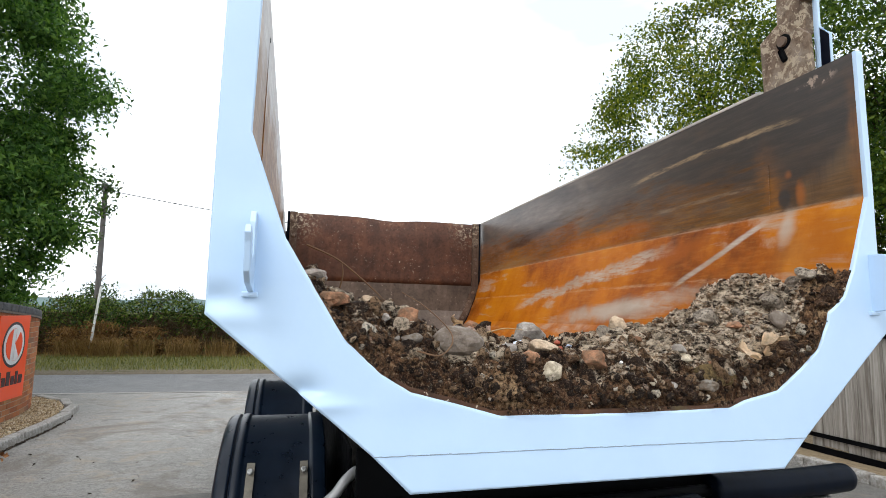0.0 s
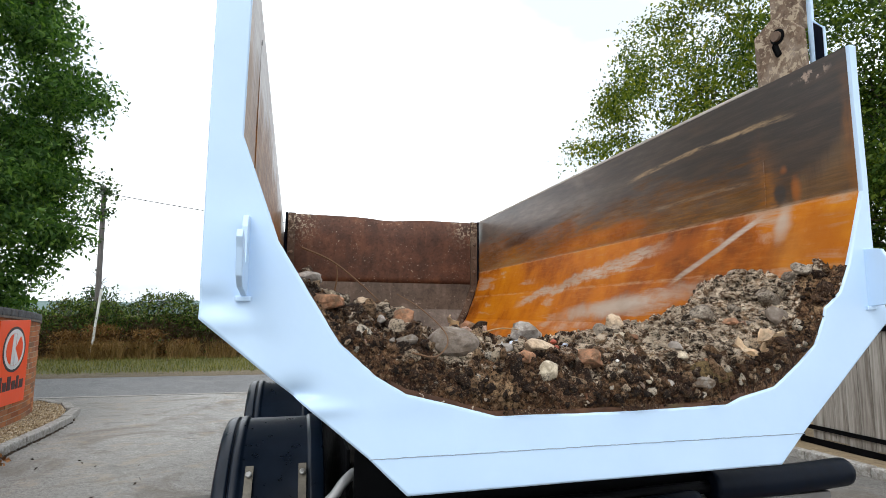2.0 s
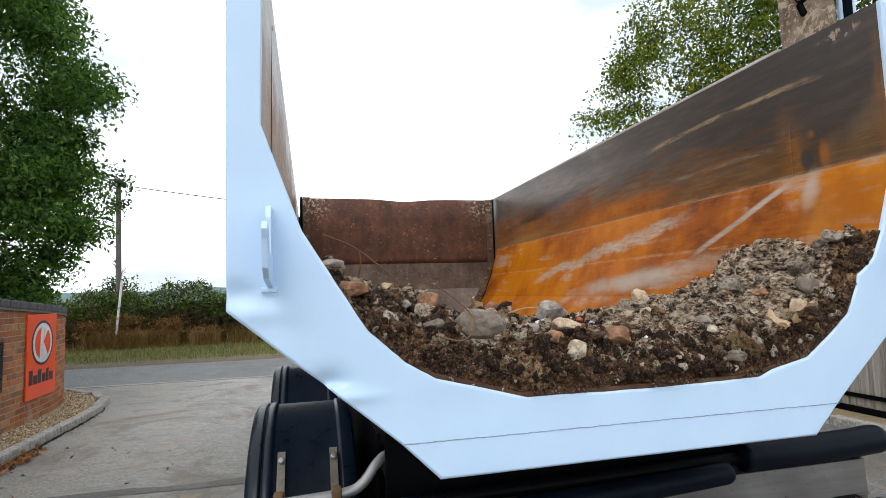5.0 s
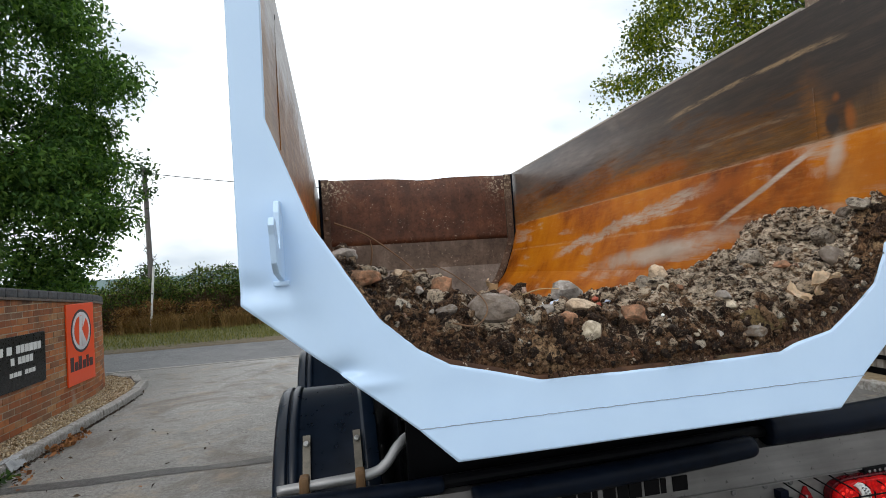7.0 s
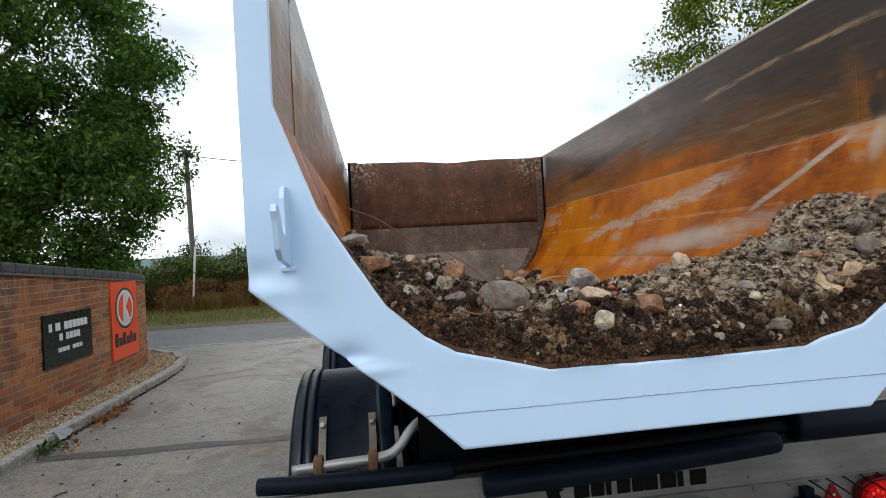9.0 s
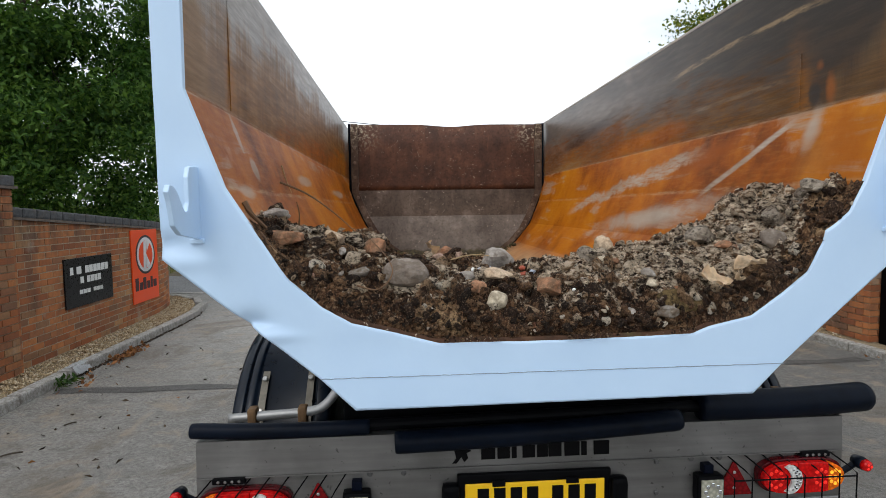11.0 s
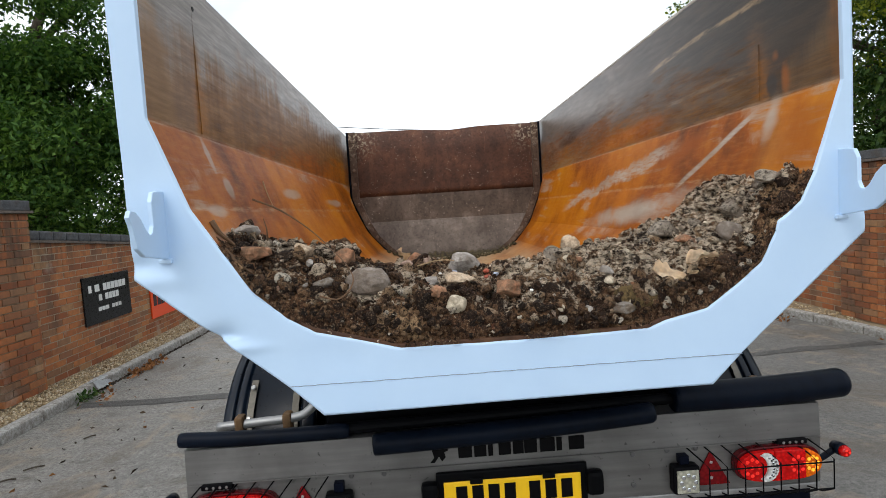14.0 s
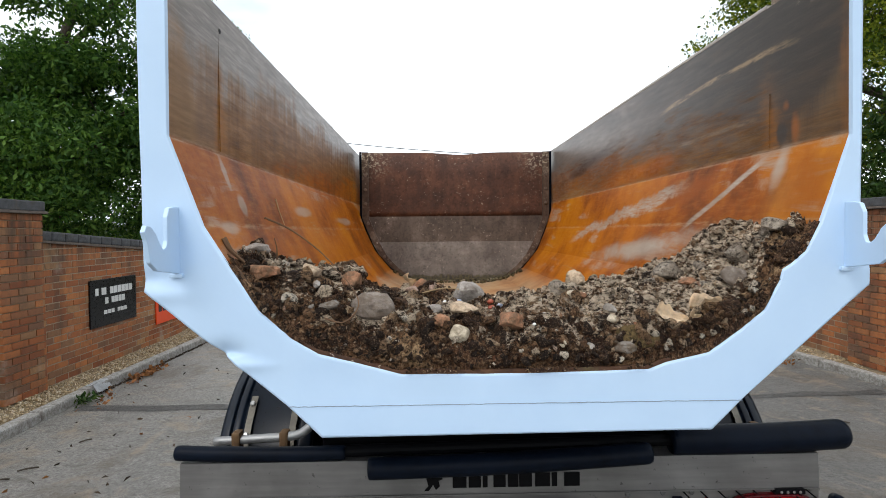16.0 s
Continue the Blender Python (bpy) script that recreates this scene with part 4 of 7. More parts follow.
def mouth_y(x, z):
    """The face of the mouth, with its dents."""
    d = 0.009 * math.exp(-(((x + 0.905) / 0.06) ** 2 + ((z - 1.392) / 0.035) ** 2))
    d -= 0.007 * math.exp(-(((x + 0.85) / 0.08) ** 2 + ((z - 1.345) / 0.018) ** 2))
    d += 0.012 * math.exp(-(((x + 1.12) / 0.05) ** 2 + ((z - 1.615) / 0.03) ** 2))
    d -= 0.006 * math.exp(-(((x + 1.07) / 0.07) ** 2 + ((z - 1.565) / 0.025) ** 2))
    d += 0.003 * math.exp(-(((x + 0.55) / 0.12) ** 2 + ((z - 1.30) / 0.05) ** 2))
    shelf = 1 / (1 + math.exp(-(z - 1.374 - 0.06 * (x + 0.9)) / 0.0022))
    d += 0.016 * shelf * math.exp(-(((x + 0.905) / 0.045) ** 2 + ((z - 1.378) / 0.026) ** 2))
    turn = min(1.0, max(0.0, (z - 1.62) / 0.2))
    d += turn * (max(0.0, x - 1.070) * 1.15)
    return d + 0.0035 * noise.noise((x * 2.3, z * 2.3, 4.0)) + 0.0012 * noise.noise((x * 7, z * 7, 1.0))



def rear_frame():
    """The painted mouth of the body: a thick plate, a little dented."""
    outer = spread(OUTER, 56)
    count = len(outer)
    # the inner edge, sampled at the same count by share of its length between matching corners
    corner = [0, 1, 2, 4, 5, 7, 9, 11, 13, 15, 19, 21, 22]
    inner = []
    for a, b in zip(corner, corner[1:]):
        run = LIP[a:b + 1]
        lens = [math.dist(p, q) for p, q in zip(run, run[1:])]
        total = sum(lens)
        for k in range(56):
            want, i = total * k / 56, 0
            while i < len(lens) - 1 and want > lens[i]:
                want -= lens[i]
                i += 1
            t = want / max(1e-9, lens[i])
            inner.append((run[i][0] + (run[i + 1][0] - run[i][0]) * t, run[i][1] + (run[i + 1][1] - run[i][1]) * t))
    inner.append(LIP[-1])
    bm = bmesh.new()
    steps = 44

    front, back = [], []
    for k in range(count):
        o, i = Vector(outer[k]), Vector(inner[k])
        if i.y < 1.7:
            i = i + Vector((0.0014 * noise.noise((k * 0.11, 1, 0)), 0.0014 * noise.noise((k * 0.13, 9, 0))))
        front.append([])
        for s in range(steps + 1):
            q = o.lerp(i, s / steps)
            rim = 0.005 if s in (0, steps) else 0.0
            front[-1].append(bm.verts.new((q.x, mouth_y(q.x, q.y) + rim, q.y)))
        back.append((bm.verts.new((o.x, 0.09, o.y)), bm.verts.new((i.x, 0.014, i.y))))
    for k in range(count - 1):
        for s in range(steps):
            fc = bm.faces.new((front[k][s], front[k][s + 1], front[k + 1][s + 1], front[k + 1][s]))
            fc.smooth = 0 < s < steps - 1
        bm.faces.new((front[k][0], front[k + 1][0], back[k + 1][0], back[k][0]))
        bm.faces.new((front[k][steps], back[k][1], back[k + 1][1], front[k + 1][steps]))
        bm.faces.new((back[k][0], back[k + 1][0], back[k + 1][1], back[k][1]))
    for k in (0, count - 1):
        bm.faces.new(front[k] + [back[k][1], back[k][0]])
    bmesh.ops.recalc_face_normals(bm, faces=bm.faces)
    return bm


mouth = part("rear_frame", rear_frame(), PAINT, trailer, "pale blue painted steel rear frame, slightly dented")
rng0 = random.Random(8)
bead = []
for k in range(91):
    bx, bz = -0.712 + 1.417 * k / 90, 1.2145 + rng0.uniform(-0.0009, 0.0009) + 0.001 * k / 90
    bead.append((bx, mouth_y(bx, bz) - 0.0004, bz))
part("weld_bead", tube(bead, 0.0013, 6), WELD, mouth, "thin wavy grey weld line")


def hook_plate(x, label):
    outline = [(0.012, 1.628), (-0.135, 1.648), (-0.172, 1.672), (-0.19, 1.735), (-0.202, 1.757), (-0.190, 1.775), (-0.165, 1.772), (-0.140, 1.752), (-0.118, 1.722), (-0.100, 1.708), (-0.084, 1.712), (-0.075, 1.732), (-0.074, 1.80), (-0.060, 1.828), (-0.03, 1.833), (0.012, 1.833)]
    bm = prism(outline, 0.014, lambda u, v, w: Vector((x - 0.007 + w, u, v)), 0.003)
    ob = part("hook", bm, PAINT, mouth, label)
    return ob


hook_plate(-1.04, "pale blue steel latch hook")
hook_plate(1.03, "pale blue steel latch hook")
for hx in (-1.04, 1.03):
    part("hook_weld", box((hx - 0.022, -0.012, 1.618), (hx + 0.018, 0.004, 1.632), 0.004), PAINT, mouth)


def shell_sheet(line, y0, y1, offset, ny, thick):
    """The tub: its section run lengthways, with a thickness outward."""
    bm = bmesh.new()
    n = len(line)
    grow = []
    for k, (x, z) in enumerate(line):
        a, b = line[max(0, k - 1)], line[min(n - 1, k + 1)]
        d = Vector((b[0] - a[0], b[1] - a[1])).normalized()
        grow.append(Vector((d.y, -d.x)) * -1)
    rows = []
    for j in range(ny + 1):
        y = y0 + (y1 - y0) * j / ny
        inn = [bm.verts.new((x - g.x * offset, y, z - g.y * offset)) for (x, z), g in zip(line, grow)]
        out = [bm.verts.new((x - g.x * (offset + thick), y, z - g.y * (offset + thick))) for (x, z), g in zip(line, grow)]
        rows.append((inn, out))
    for (a, ao), (b, bo) in zip(rows, rows[1:]):
        for i in range(n - 1):
            bm.faces.new((a[i], a[i + 1], b[i + 1], b[i]))
            bm.faces.new((ao[i], bo[i], bo[i + 1], ao[i + 1]))
        for i in (0, n - 1):
            bm.faces.new((a[i], b[i], bo[i], ao[i]))
    for inn, out in (rows[0], rows[-1]):
        for i in range(n - 1):
            bm.faces.new((inn[i], inn[i + 1], out[i + 1], out[i]))
    bmesh.ops.recalc_face_normals(bm, faces=bm.faces)
    return bm


tub = part("body_shell", shell_sheet(SHELL, 0.012, 5.6, 0.0, 24, 0.022), STEEL, trailer, "half-pipe steel body, orange rust below and dark grey above")
part("outer_skin", shell_sheet(SHELL, 0.095, 5.6, 0.025, 12, 0.02), NAVY, trailer, "navy painted outer skin of the body")
part("front_bulkhead", prism([(x, z) for x, z in SHELL], 0.02, lambda u, v, w: Vector((u, 5.602 + w, v))), NAVY, trailer)
for sx in (-1, 1):
    if sx > 0:
        part("top_rail", box((1.039, 0.44, 2.602), (1.10, 5.6, 2.617), 0.004), RAIL, trailer, "pale worn top rail of the body side")
    part("seam_weld", tube([(-1.0605 if sx < 0 else 1.0405, 0.415, z) for z in ((2.06, 2.16, 2.27) if sx > 0 else (2.06, 2.3, 2.59))], 0.0018, 6), STEEL, tub)
    if sx < 0:
        part("drain_hole", tube([(-1.062, 0.428, 2.515), (-1.0575, 0.428, 2.515)], 0.009, 12), BLACK_IRON, tub, "small dark bolt hole in the steel side")


def lip_edge():
    """The scoured edge of the tub's floor, standing a little above the painted frame."""
    bm = bmesh.new()
    rows = []
    for i in range(121):
        x = -0.66 + 1.14 * i / 120
        z = lip_z(x)
        tall = 0.013 + 0.004 * noise.noise((x * 6, 3, 0)) + 0.003 * noise.noise((x * 19, 8, 0))
        tall *= min(1.0, (0.66 - abs(x + 0.09)) / 0.1 + 0.15) if abs(x + 0.09) > 0.55 else 1.0
        rows.append([bm.verts.new((x, y, z + h)) for y, h in ((0.007, -0.012), (0.0045, tall * 0.7), (0.007, tall), (0.020, tall), (0.020, -0.012))])
    for a, b in zip(rows, rows[1:]):
        for k in range(4):
            bm.faces.new((a[k], b[k], b[k + 1], a[k + 1]))
    bmesh.ops.recalc_face_normals(bm, faces=bm.faces)
    return bm


part("floor_edge", lip_edge(), RUST_EDGE, tub, "dark rusty edge of the steel floor", True)


# the sliding headboard that closes the tub's front
HB_Y = 4.2
headboard = part("headboard", box((-0.9, HB_Y + 0.03, 1.35), (0.9, HB_Y + 0.07, 2.4), 0.005), NAVY, trailer, "rusty sliding headboard with riveted edge strips")
HALF = [(2.60, 1.005), (1.90, 1.005), (1.78, 0.955), (1.63, 0.890), (1.50, 0.815), (1.38, 0.705), (1.29, 0.585), (1.235, 0.42)]


def half_width(z):
    for (a, wa), (b, wb) in zip(HALF, HALF[1:]):
        if b <= z <= a:
            return wa + (wb - wa) * (a - z) / (a - b)
    return HALF[-1][1]


def board_y(z):
    return HB_Y - (0.0 if z > 1.91 else (1.91 - z) * 0.16)


def board_plate(z1, z0, sag, y_off):
    bm = bmesh.new()
    rows, cols = 10, 40
    grid = []
    for j in range(rows + 1):
        z = z1 + (z0 - z1) * j / rows
        w = half_width(z)
        line = []
        for i in range(cols + 1):
            x = -w + 2 * w * i / cols
            lower = sag * math.exp(-((x - 0.05) / 0.22) ** 2) * max(0, 1 - j / 4)
            push = sag * 1.6 * math.exp(-((x - 0.05) / 0.28) ** 2) * max(0, 1 - j / 6)
            push += max(0.0, z - 2.44) * 0.32
            line.append((x, board_y(z) + y_off + push + 0.006 * noise.noise((x * 2, z * 2, 9)), z - lower))
        grid.append(line)
    f = [[bm.verts.new(p) for p in line] for line in grid]
    b = [[bm.verts.new((p[0], p[1] + 0.012, p[2])) for p in line] for line in grid]
    for j in range(rows):
        for i in range(cols):
            bm.faces.new((f[j][i], f[j + 1][i], f[j + 1][i + 1], f[j][i + 1]))
            bm.faces.new((b[j][i], b[j][i + 1], b[j + 1][i + 1], b[j + 1][i]))
    for j in range(rows):
        bm.faces.new((f[j][0], b[j][0], b[j + 1][0], f[j + 1][0]))
        bm.faces.new((f[j][cols], f[j + 1][cols], b[j + 1][cols], b[j][cols]))
    for i in range(cols):
        bm.faces.new((f[0][i], f[0][i + 1], b[0][i + 1], b[0][i]))
        bm.faces.new((f[rows][i], b[rows][i], b[rows][i + 1], f[rows][i + 1]))
    bmesh.ops.recalc_face_normals(bm, faces=bm.faces)
    return bm


part("upper_plate", board_plate(2.60, 1.905, 0.02, 0.0), HB_TOP, headboard, "dark rusty red steel plate with a dented top edge", True)
part("middle_plate", board_plate(1.913, 1.635, 0.0, -0.012), HB_LOW, headboard, "dusty brown steel plate")
part("lower_plate", board_plate(1.642, 1.237, 0.0, -0.02), HB_LOW2, headboard, "pale scuffed steel plate")


def edge_strip(sx):
    bm = bmesh.new()
    zs = [2.595, 2.4, 2.2, 2.0, 1.90, 1.78, 1.63, 1.50, 1.38, 1.29, 1.237]
    rows = []
    for z in zs:
        w = half_width(z)
        y = board_y(z) - 0.036
        rows.append([bm.verts.new((sx * (w - d), yy, z)) for d, yy in ((0.008, y + 0.03), (0.008, y), (0.078, y), (0.078, y + 0.03))])
    for a, b in zip(rows, rows[1:]):
        for i in range(4):
            bm.faces.new((a[i], a[(i + 1) % 4], b[(i + 1) % 4], b[i]))
    bm.faces.new(rows[0])
    bm.faces.new(rows[-1][::-1])
    bmesh.ops.recalc_face_normals(bm, faces=bm.faces)
    return bm


for sx in (-1, 1):
    part("edge_strip", edge_strip(sx), HB_EDGE, headboard, "flaking bolted edge strip")
    part("rubber_seal", tube([(sx * (half_width(z) + 0.008), board_y(z) - 0.01, z) for z in (2.6, 2.3, 2.0, 1.9, 1.78, 1.63, 1.5, 1.38, 1.29, 1.24)], 0.012, 8), RUBBER, headboard)
    for z in (2.50, 2.35, 2.20, 2.05, 1.84, 1.74, 1.57, 1.49, 1.42, 1.35):
        part("bolt", add_disc(bmesh.new(), (sx * (half_width(z) - 0.045), board_y(z) - 0.034, z), (0, -1, 0), 0.017, 0.014), RUSTBOLT, headboard)


# tailgate hinge bracket on the east side's top
bracket = part("hinge_bracket", prism([(0.430, 2.602), (0.437, 2.84), (0.345, 2.885), (0.285, 2.868), (0.200, 2.775), (0.192, 2.602)], 0.022, lambda u, v, w: Vector((1.052 + w, u, v)), 0.004), BRACKET, trailer, "chipped grey hinge bracket on the body's top edge")
part("slot", box((1.0475, 0.305, 2.700), (1.0515, 0.33, 2.765), 0.008, Matrix.Translation((1.05, 0.3175, 2.73)) @ Matrix.Rotation(-0.35, 4, "X") @ Matrix.Translation((-1.05, -0.3175, -2.73))), BLACK_IRON, bracket)
part("washer", tube([(1.046, 0.312, 2.79), (1.051, 0.312, 2.79)], 0.034, 18), BLACK_IRON, bracket)
part("pin", tube([(1.034, 0.312, 2.79), (1.046, 0.312, 2.79)], 0.022, 14), RUSTBOLT, bracket, "rusty round hinge pin")
part("gate_arm", prism([(0.37, 2.80), (0.36, 3.45), (0.20, 3.45), (0.235, 2.80)], 0.05, lambda u, v, w: Vector((1.078 + w, u, v)), 0.006), BRACKET, trailer, "grey brown lifting arm of the raised tailgate")
part("pivot", tube([(1.06, 0.225, 2.965), (1.14, 0.225, 2.965)], 0.028, 14), RUSTBOLT, trailer)
part("frame_post", box((1.094, 0.186, 2.626), (1.108, 0.199, 3.45), 0.002), PAINT, trailer, "pale blue edge of the frame post")
part("gusset", prism([(0.185, 2.626), (0.185, 2.795), (0.146, 2.75), (0.146, 2.626)], 0.008, lambda u, v, w: Vector((1.098 + w, u, v))), NAVY, trailer, "navy gusset plate with a pale edge")
part("gusset_edge", tube([(1.100, 0.184, 2.800), (1.100, 0.142, 2.752), (1.100, 0.142, 2.626)], 0.005, 8), PAINT, trailer)
part("frame_post", box((1.108, 0.211, 2.64), (1.118, 0.219, 3.45), 0.002), PAINT, trailer)


# ---- rear bumper and its lamps ----
BY = 0.34
bumper = part("bumper_panel", box((-1.21, BY, 0.585), (1.20, BY + 0.006, 0.768), 0.002), ALLOY, trailer, "grey stainless rear lamp panel")
part("bumper_step", prism([(BY - 0.004, 0.770), (BY + 0.004, 0.896), (BY + 0.09, 0.900), (BY + 0.09, 0.892), (BY + 0.012, 0.889), (BY + 0.004, 0.770)][:-1] + [(BY + 0.003, 0.768)], 2.405, lambda u, v, w: Vector((-1.207 + w, u, v))), ALLOY, bumper, "folded stainless top plate")
part("drip_edge", box((-1.206, BY - 0.013, 0.7655), (1.197, BY - 0.0045, 0.7695), 0.001), ALLOY, bumper, "folded lip under the top plate")
part("bumper_beam", box((-1.18, BY + 0.012, 0.50), (1.17, BY + 0.11, 0.76), 0.01), NAVY, trailer, "navy rear cross beam")
part("lower_fold", box((-1.205, BY - 0.002, 0.560), (1.198, BY + 0.05, 0.584), 0.006), GALV, bumper)


def sleeve(p, q, r, label):
    a, b = Vector(p), Vector(q)
    d = (b - a).normalized()
    pts = [a, a + d * 0.004, a + d * 0.02] + [a.lerp(b, t) + Vector((0, 0, -0.006 * math.sin(math.pi * t))) for t in (0.2, 0.4, 0.6, 0.8)] + [b - d * 0.03, b - d * 0.012, b]
    return part("rubber_sleeve", tube(pts, r, 18, [r * 0.86, r * 0.97, r, r, r * 1.02, r, r, r, r * 0.97, r * 0.84]), RUBBER, trailer, label, True)


sleeve((-1.228, BY + 0.02, 0.932), (-0.597, BY + 0.02, 0.923), 0.028, "thin black rubber buffer sleeve")
sleeve((-0.507, BY - 0.02, 0.876), (0.545, BY - 0.02, 0.918), 0.040, "black rubber buffer sleeve, sagging at one end")
sleeve((0.640, BY + 0.03, 0.948), (1.315, BY + 0.03, 0.960), 0.056, "thick black rubber buffer sleeve")
part("sleeve_core", tube([(-0.65, BY + 0.03, 0.925), (0.70, BY + 0.04, 0.945)], 0.022, 12), BLACK_IRON, trailer)


def lamp_cluster(cx, flip, cz):
    """A long oval rear lamp: amber, red, clear crescent, red."""
    root = part("rear_lamp", prism([(cx + 0.165 * math.copysign(abs(math.cos(a)) ** 0.5, math.cos(a)), cz + 0.066 * math.copysign(abs(math.sin(a)) ** 0.75, math.sin(a))) for a in [2 * math.pi * i / 36 for i in range(36)]], 0.03, lambda u, v, w: Vector((u, BY - 0.032 + w, v)), 0.004), RED_HOUSING, trailer, "oval rear lamp cluster with amber, red and clear lenses")

    def lens(x0, x1, name, material, tall=0.058):
        outline = []
        for i in range(25):
            t = i / 24
            u = x0 + (x1 - x0) * t
            k = min(1, abs(u) / 0.158)
            outline.append((cx + flip * u, cz + tall * (1 - k ** 4) ** 0.5))
        low = [(u, cz - (v - cz)) for u, v in outline[::-1] if v - cz > 1e-5]
        part(name, prism(outline + low, 0.022, lambda u, v, w: Vector((u, BY - 0.054 + w, v)), 0.003), material, root)

    lens(0.098, 0.157, "amber_lens", AMBER_LENS)
    lens(-0.022, 0.096, "red_lens", RED_LENS)
    lens(-0.157, -0.024, "red_lens", RED_LENS)
    crescent = []
    for i in range(13):
        a = math.pi * (i / 12 - 0.5)
        crescent.append((cx + flip * (-0.062 + 0.050 * math.cos(a)), cz + 0.055 * math.sin(a)))
    for i in range(13):
        a = math.pi * (0.5 - i / 12) * 0.7
        crescent.append((cx + flip * (-0.103 + 0.050 * math.cos(a)), cz + 0.051 * math.sin(a)))
    for name, material, mid, spread_r, count in (("red_diode", LED_RED, -0.110, 0.026, 9), ("red_diode", LED_RED, 0.066, 0.024, 9), ("amber_diode", LED_AMBER, 0.122, 0.021, 9)):
        for i in range(count):
            a = 2 * math.pi * i / (count - 1)
            q = spread_r if i else 0.0
            part(name, add_disc(bmesh.new(), (cx + flip * (mid + q * math.cos(a)), BY - 0.0535, cz + q * 1.2 * math.sin(a)), (0, -1, 0), 0.0072, 0.002, 8), material, root)
    part("crescent_lens", prism(crescent, 0.012, lambda u, v, w: Vector((u, BY - 0.062 + w, v))), CLEAR_LENS, root, "clear crescent lens")
    for shift, tall, count in ((-0.020, 0.038, 7), (-0.033, 0.043, 8)):
        for i in range(count):
            t = 2 * (i + 0.5) / count - 1
            part("clear_diode", add_disc(bmesh.new(), (cx + flip * (shift - 0.022 * t * t), BY - 0.062, cz + tall * t), (0, -1, 0), 0.0048, 0.002, 8), CHROME, root)
    return root


lamp_cluster(1.010, 1, 0.688)
lamp_cluster(-1.035, -1, 0.674)


def triangle(cx, up=0.0):
    root = part("reflector_triangle", prism([(cx - 0.074, 0.606 + up), (cx + 0.074, 0.606 + up), (cx + 0.004, 0.732 + up), (cx - 0.004, 0.732 + up)], 0.008, lambda u, v, w: Vector((u, BY - 0.010 + w, v)), 0.002), RED_REFLECT, trailer, "red warning triangle reflector")
    for z in (0.695 + up, 0.635 + up):
        part("screw", add_disc(bmesh.new(), (cx, BY - 0.010, z), (0, -1, 0), 0.006, 0.004, 8), BOLT, root)


triangle(0.765, 0.006)
triangle(-0.785)


def work_lamp(cx):
    root = part("work_lamp", box((cx - 0.05, BY - 0.055, 0.604), (cx + 0.05, BY - 0.004, 0.712), 0.012), BLACK_IRON, trailer, "square black reversing lamp with clear cover")
    part("cover", box((cx - 0.041, BY - 0.062, 0.613), (cx + 0.041, BY - 0.054, 0.700), 0.003), WORK_LENS, root)
    for i in range(8):
        a = 2 * math.pi * i / 8
        part("diode", add_disc(bmesh.new(), (cx + 0.027 * math.cos(a), BY - 0.062, 0.656 + 0.028 * math.sin(a)), (0, -1, 0), 0.008, 0.003, 8), CHROME, root)
    part("bracket", box((cx - 0.018, BY - 0.035, 0.712), (cx + 0.018, BY - 0.002, 0.745), 0.003), NAVY, root)


work_lamp(0.652)
work_lamp(-0.645)

plate = part("number_plate", box((-0.285, BY - 0.022, 0.585), (0.285, BY - 0.003, 0.745), 0.006), BLACK_IRON, trailer, "yellow rear number plate in a black holder")
part("yellow_face", box((-0.258, BY - 0.028, 0.600), (0.258, BY - 0.0215, 0.712), 0.004), YELLOW, plate)
for k, w in enumerate((0.050, 0.050, 0.050, 0.050, 0.0, 0.050, 0.050, 0.050)):
    if w:
        x = -0.213 + k * 0.0605 - (0.028 if k > 4 else 0)
        part("character_bar", box((x, BY - 0.0305, 0.622), (x + w - 0.008, BY - 0.0275, 0.694), 0.001), BLACK, plate)
for cx in (-0.31, 0.31):
    lamp = part("plate_lamp", box((cx - 0.032, BY - 0.05, 0.625), (cx + 0.032, BY - 0.003, 0.718), 0.018), BLACK_IRON, trailer, "rounded black number plate lamp")
for cx in (-0.135, 0.137):
    part("plate_clip", box((cx - 0.024, BY - 0.033, 0.700), (cx + 0.024, BY - 0.027, 0.722), 0.003), BLACK_IRON, plate)
    part("plate_clip", box((cx - 0.024, BY - 0.033, 0.588), (cx + 0.024, BY - 0.027, 0.608), 0.003), BLACK_IRON, plate)

for k, x in enumerate((-0.195, -0.135, -0.082, -0.042, 0.012, 0.055, 0.115, 0.178, 0.225)):
    w = (0.052, 0.046, 0.018, 0.046, 0.040, 0.048, 0.056, 0.020, 0.058)[k]
    part("letter_bar", box((x, BY - 0.0055, 0.792), (x + w, BY + 0.001, 0.843), 0.0), BLACK, bumper)
part("emblem", prism([(-0.302, 0.782), (-0.286, 0.80), (-0.294, 0.83), (-0.27, 0.846), (-0.245, 0.842), (-0.232, 0.826), (-0.248, 0.82), (-0.243, 0.80), (-0.258, 0.785), (-0.268, 0.805), (-0.285, 0.782)], 0.006, lambda u, v, w: Vector((u, BY - 0.0055 + w, v))), BLACK, bumper)
for x, z in ((0.467, 0.752), (0.467, 0.632), (-0.478, 0.755), (-0.478, 0.63), (0.60, 0.757), (0.71, 0.757), (-0.60, 0.757)):
    part("bolt", add_disc(bmesh.new(), (x, BY, z), (0, -1, 0), 0.010, 0.007), DULL_BOLT, bumper)


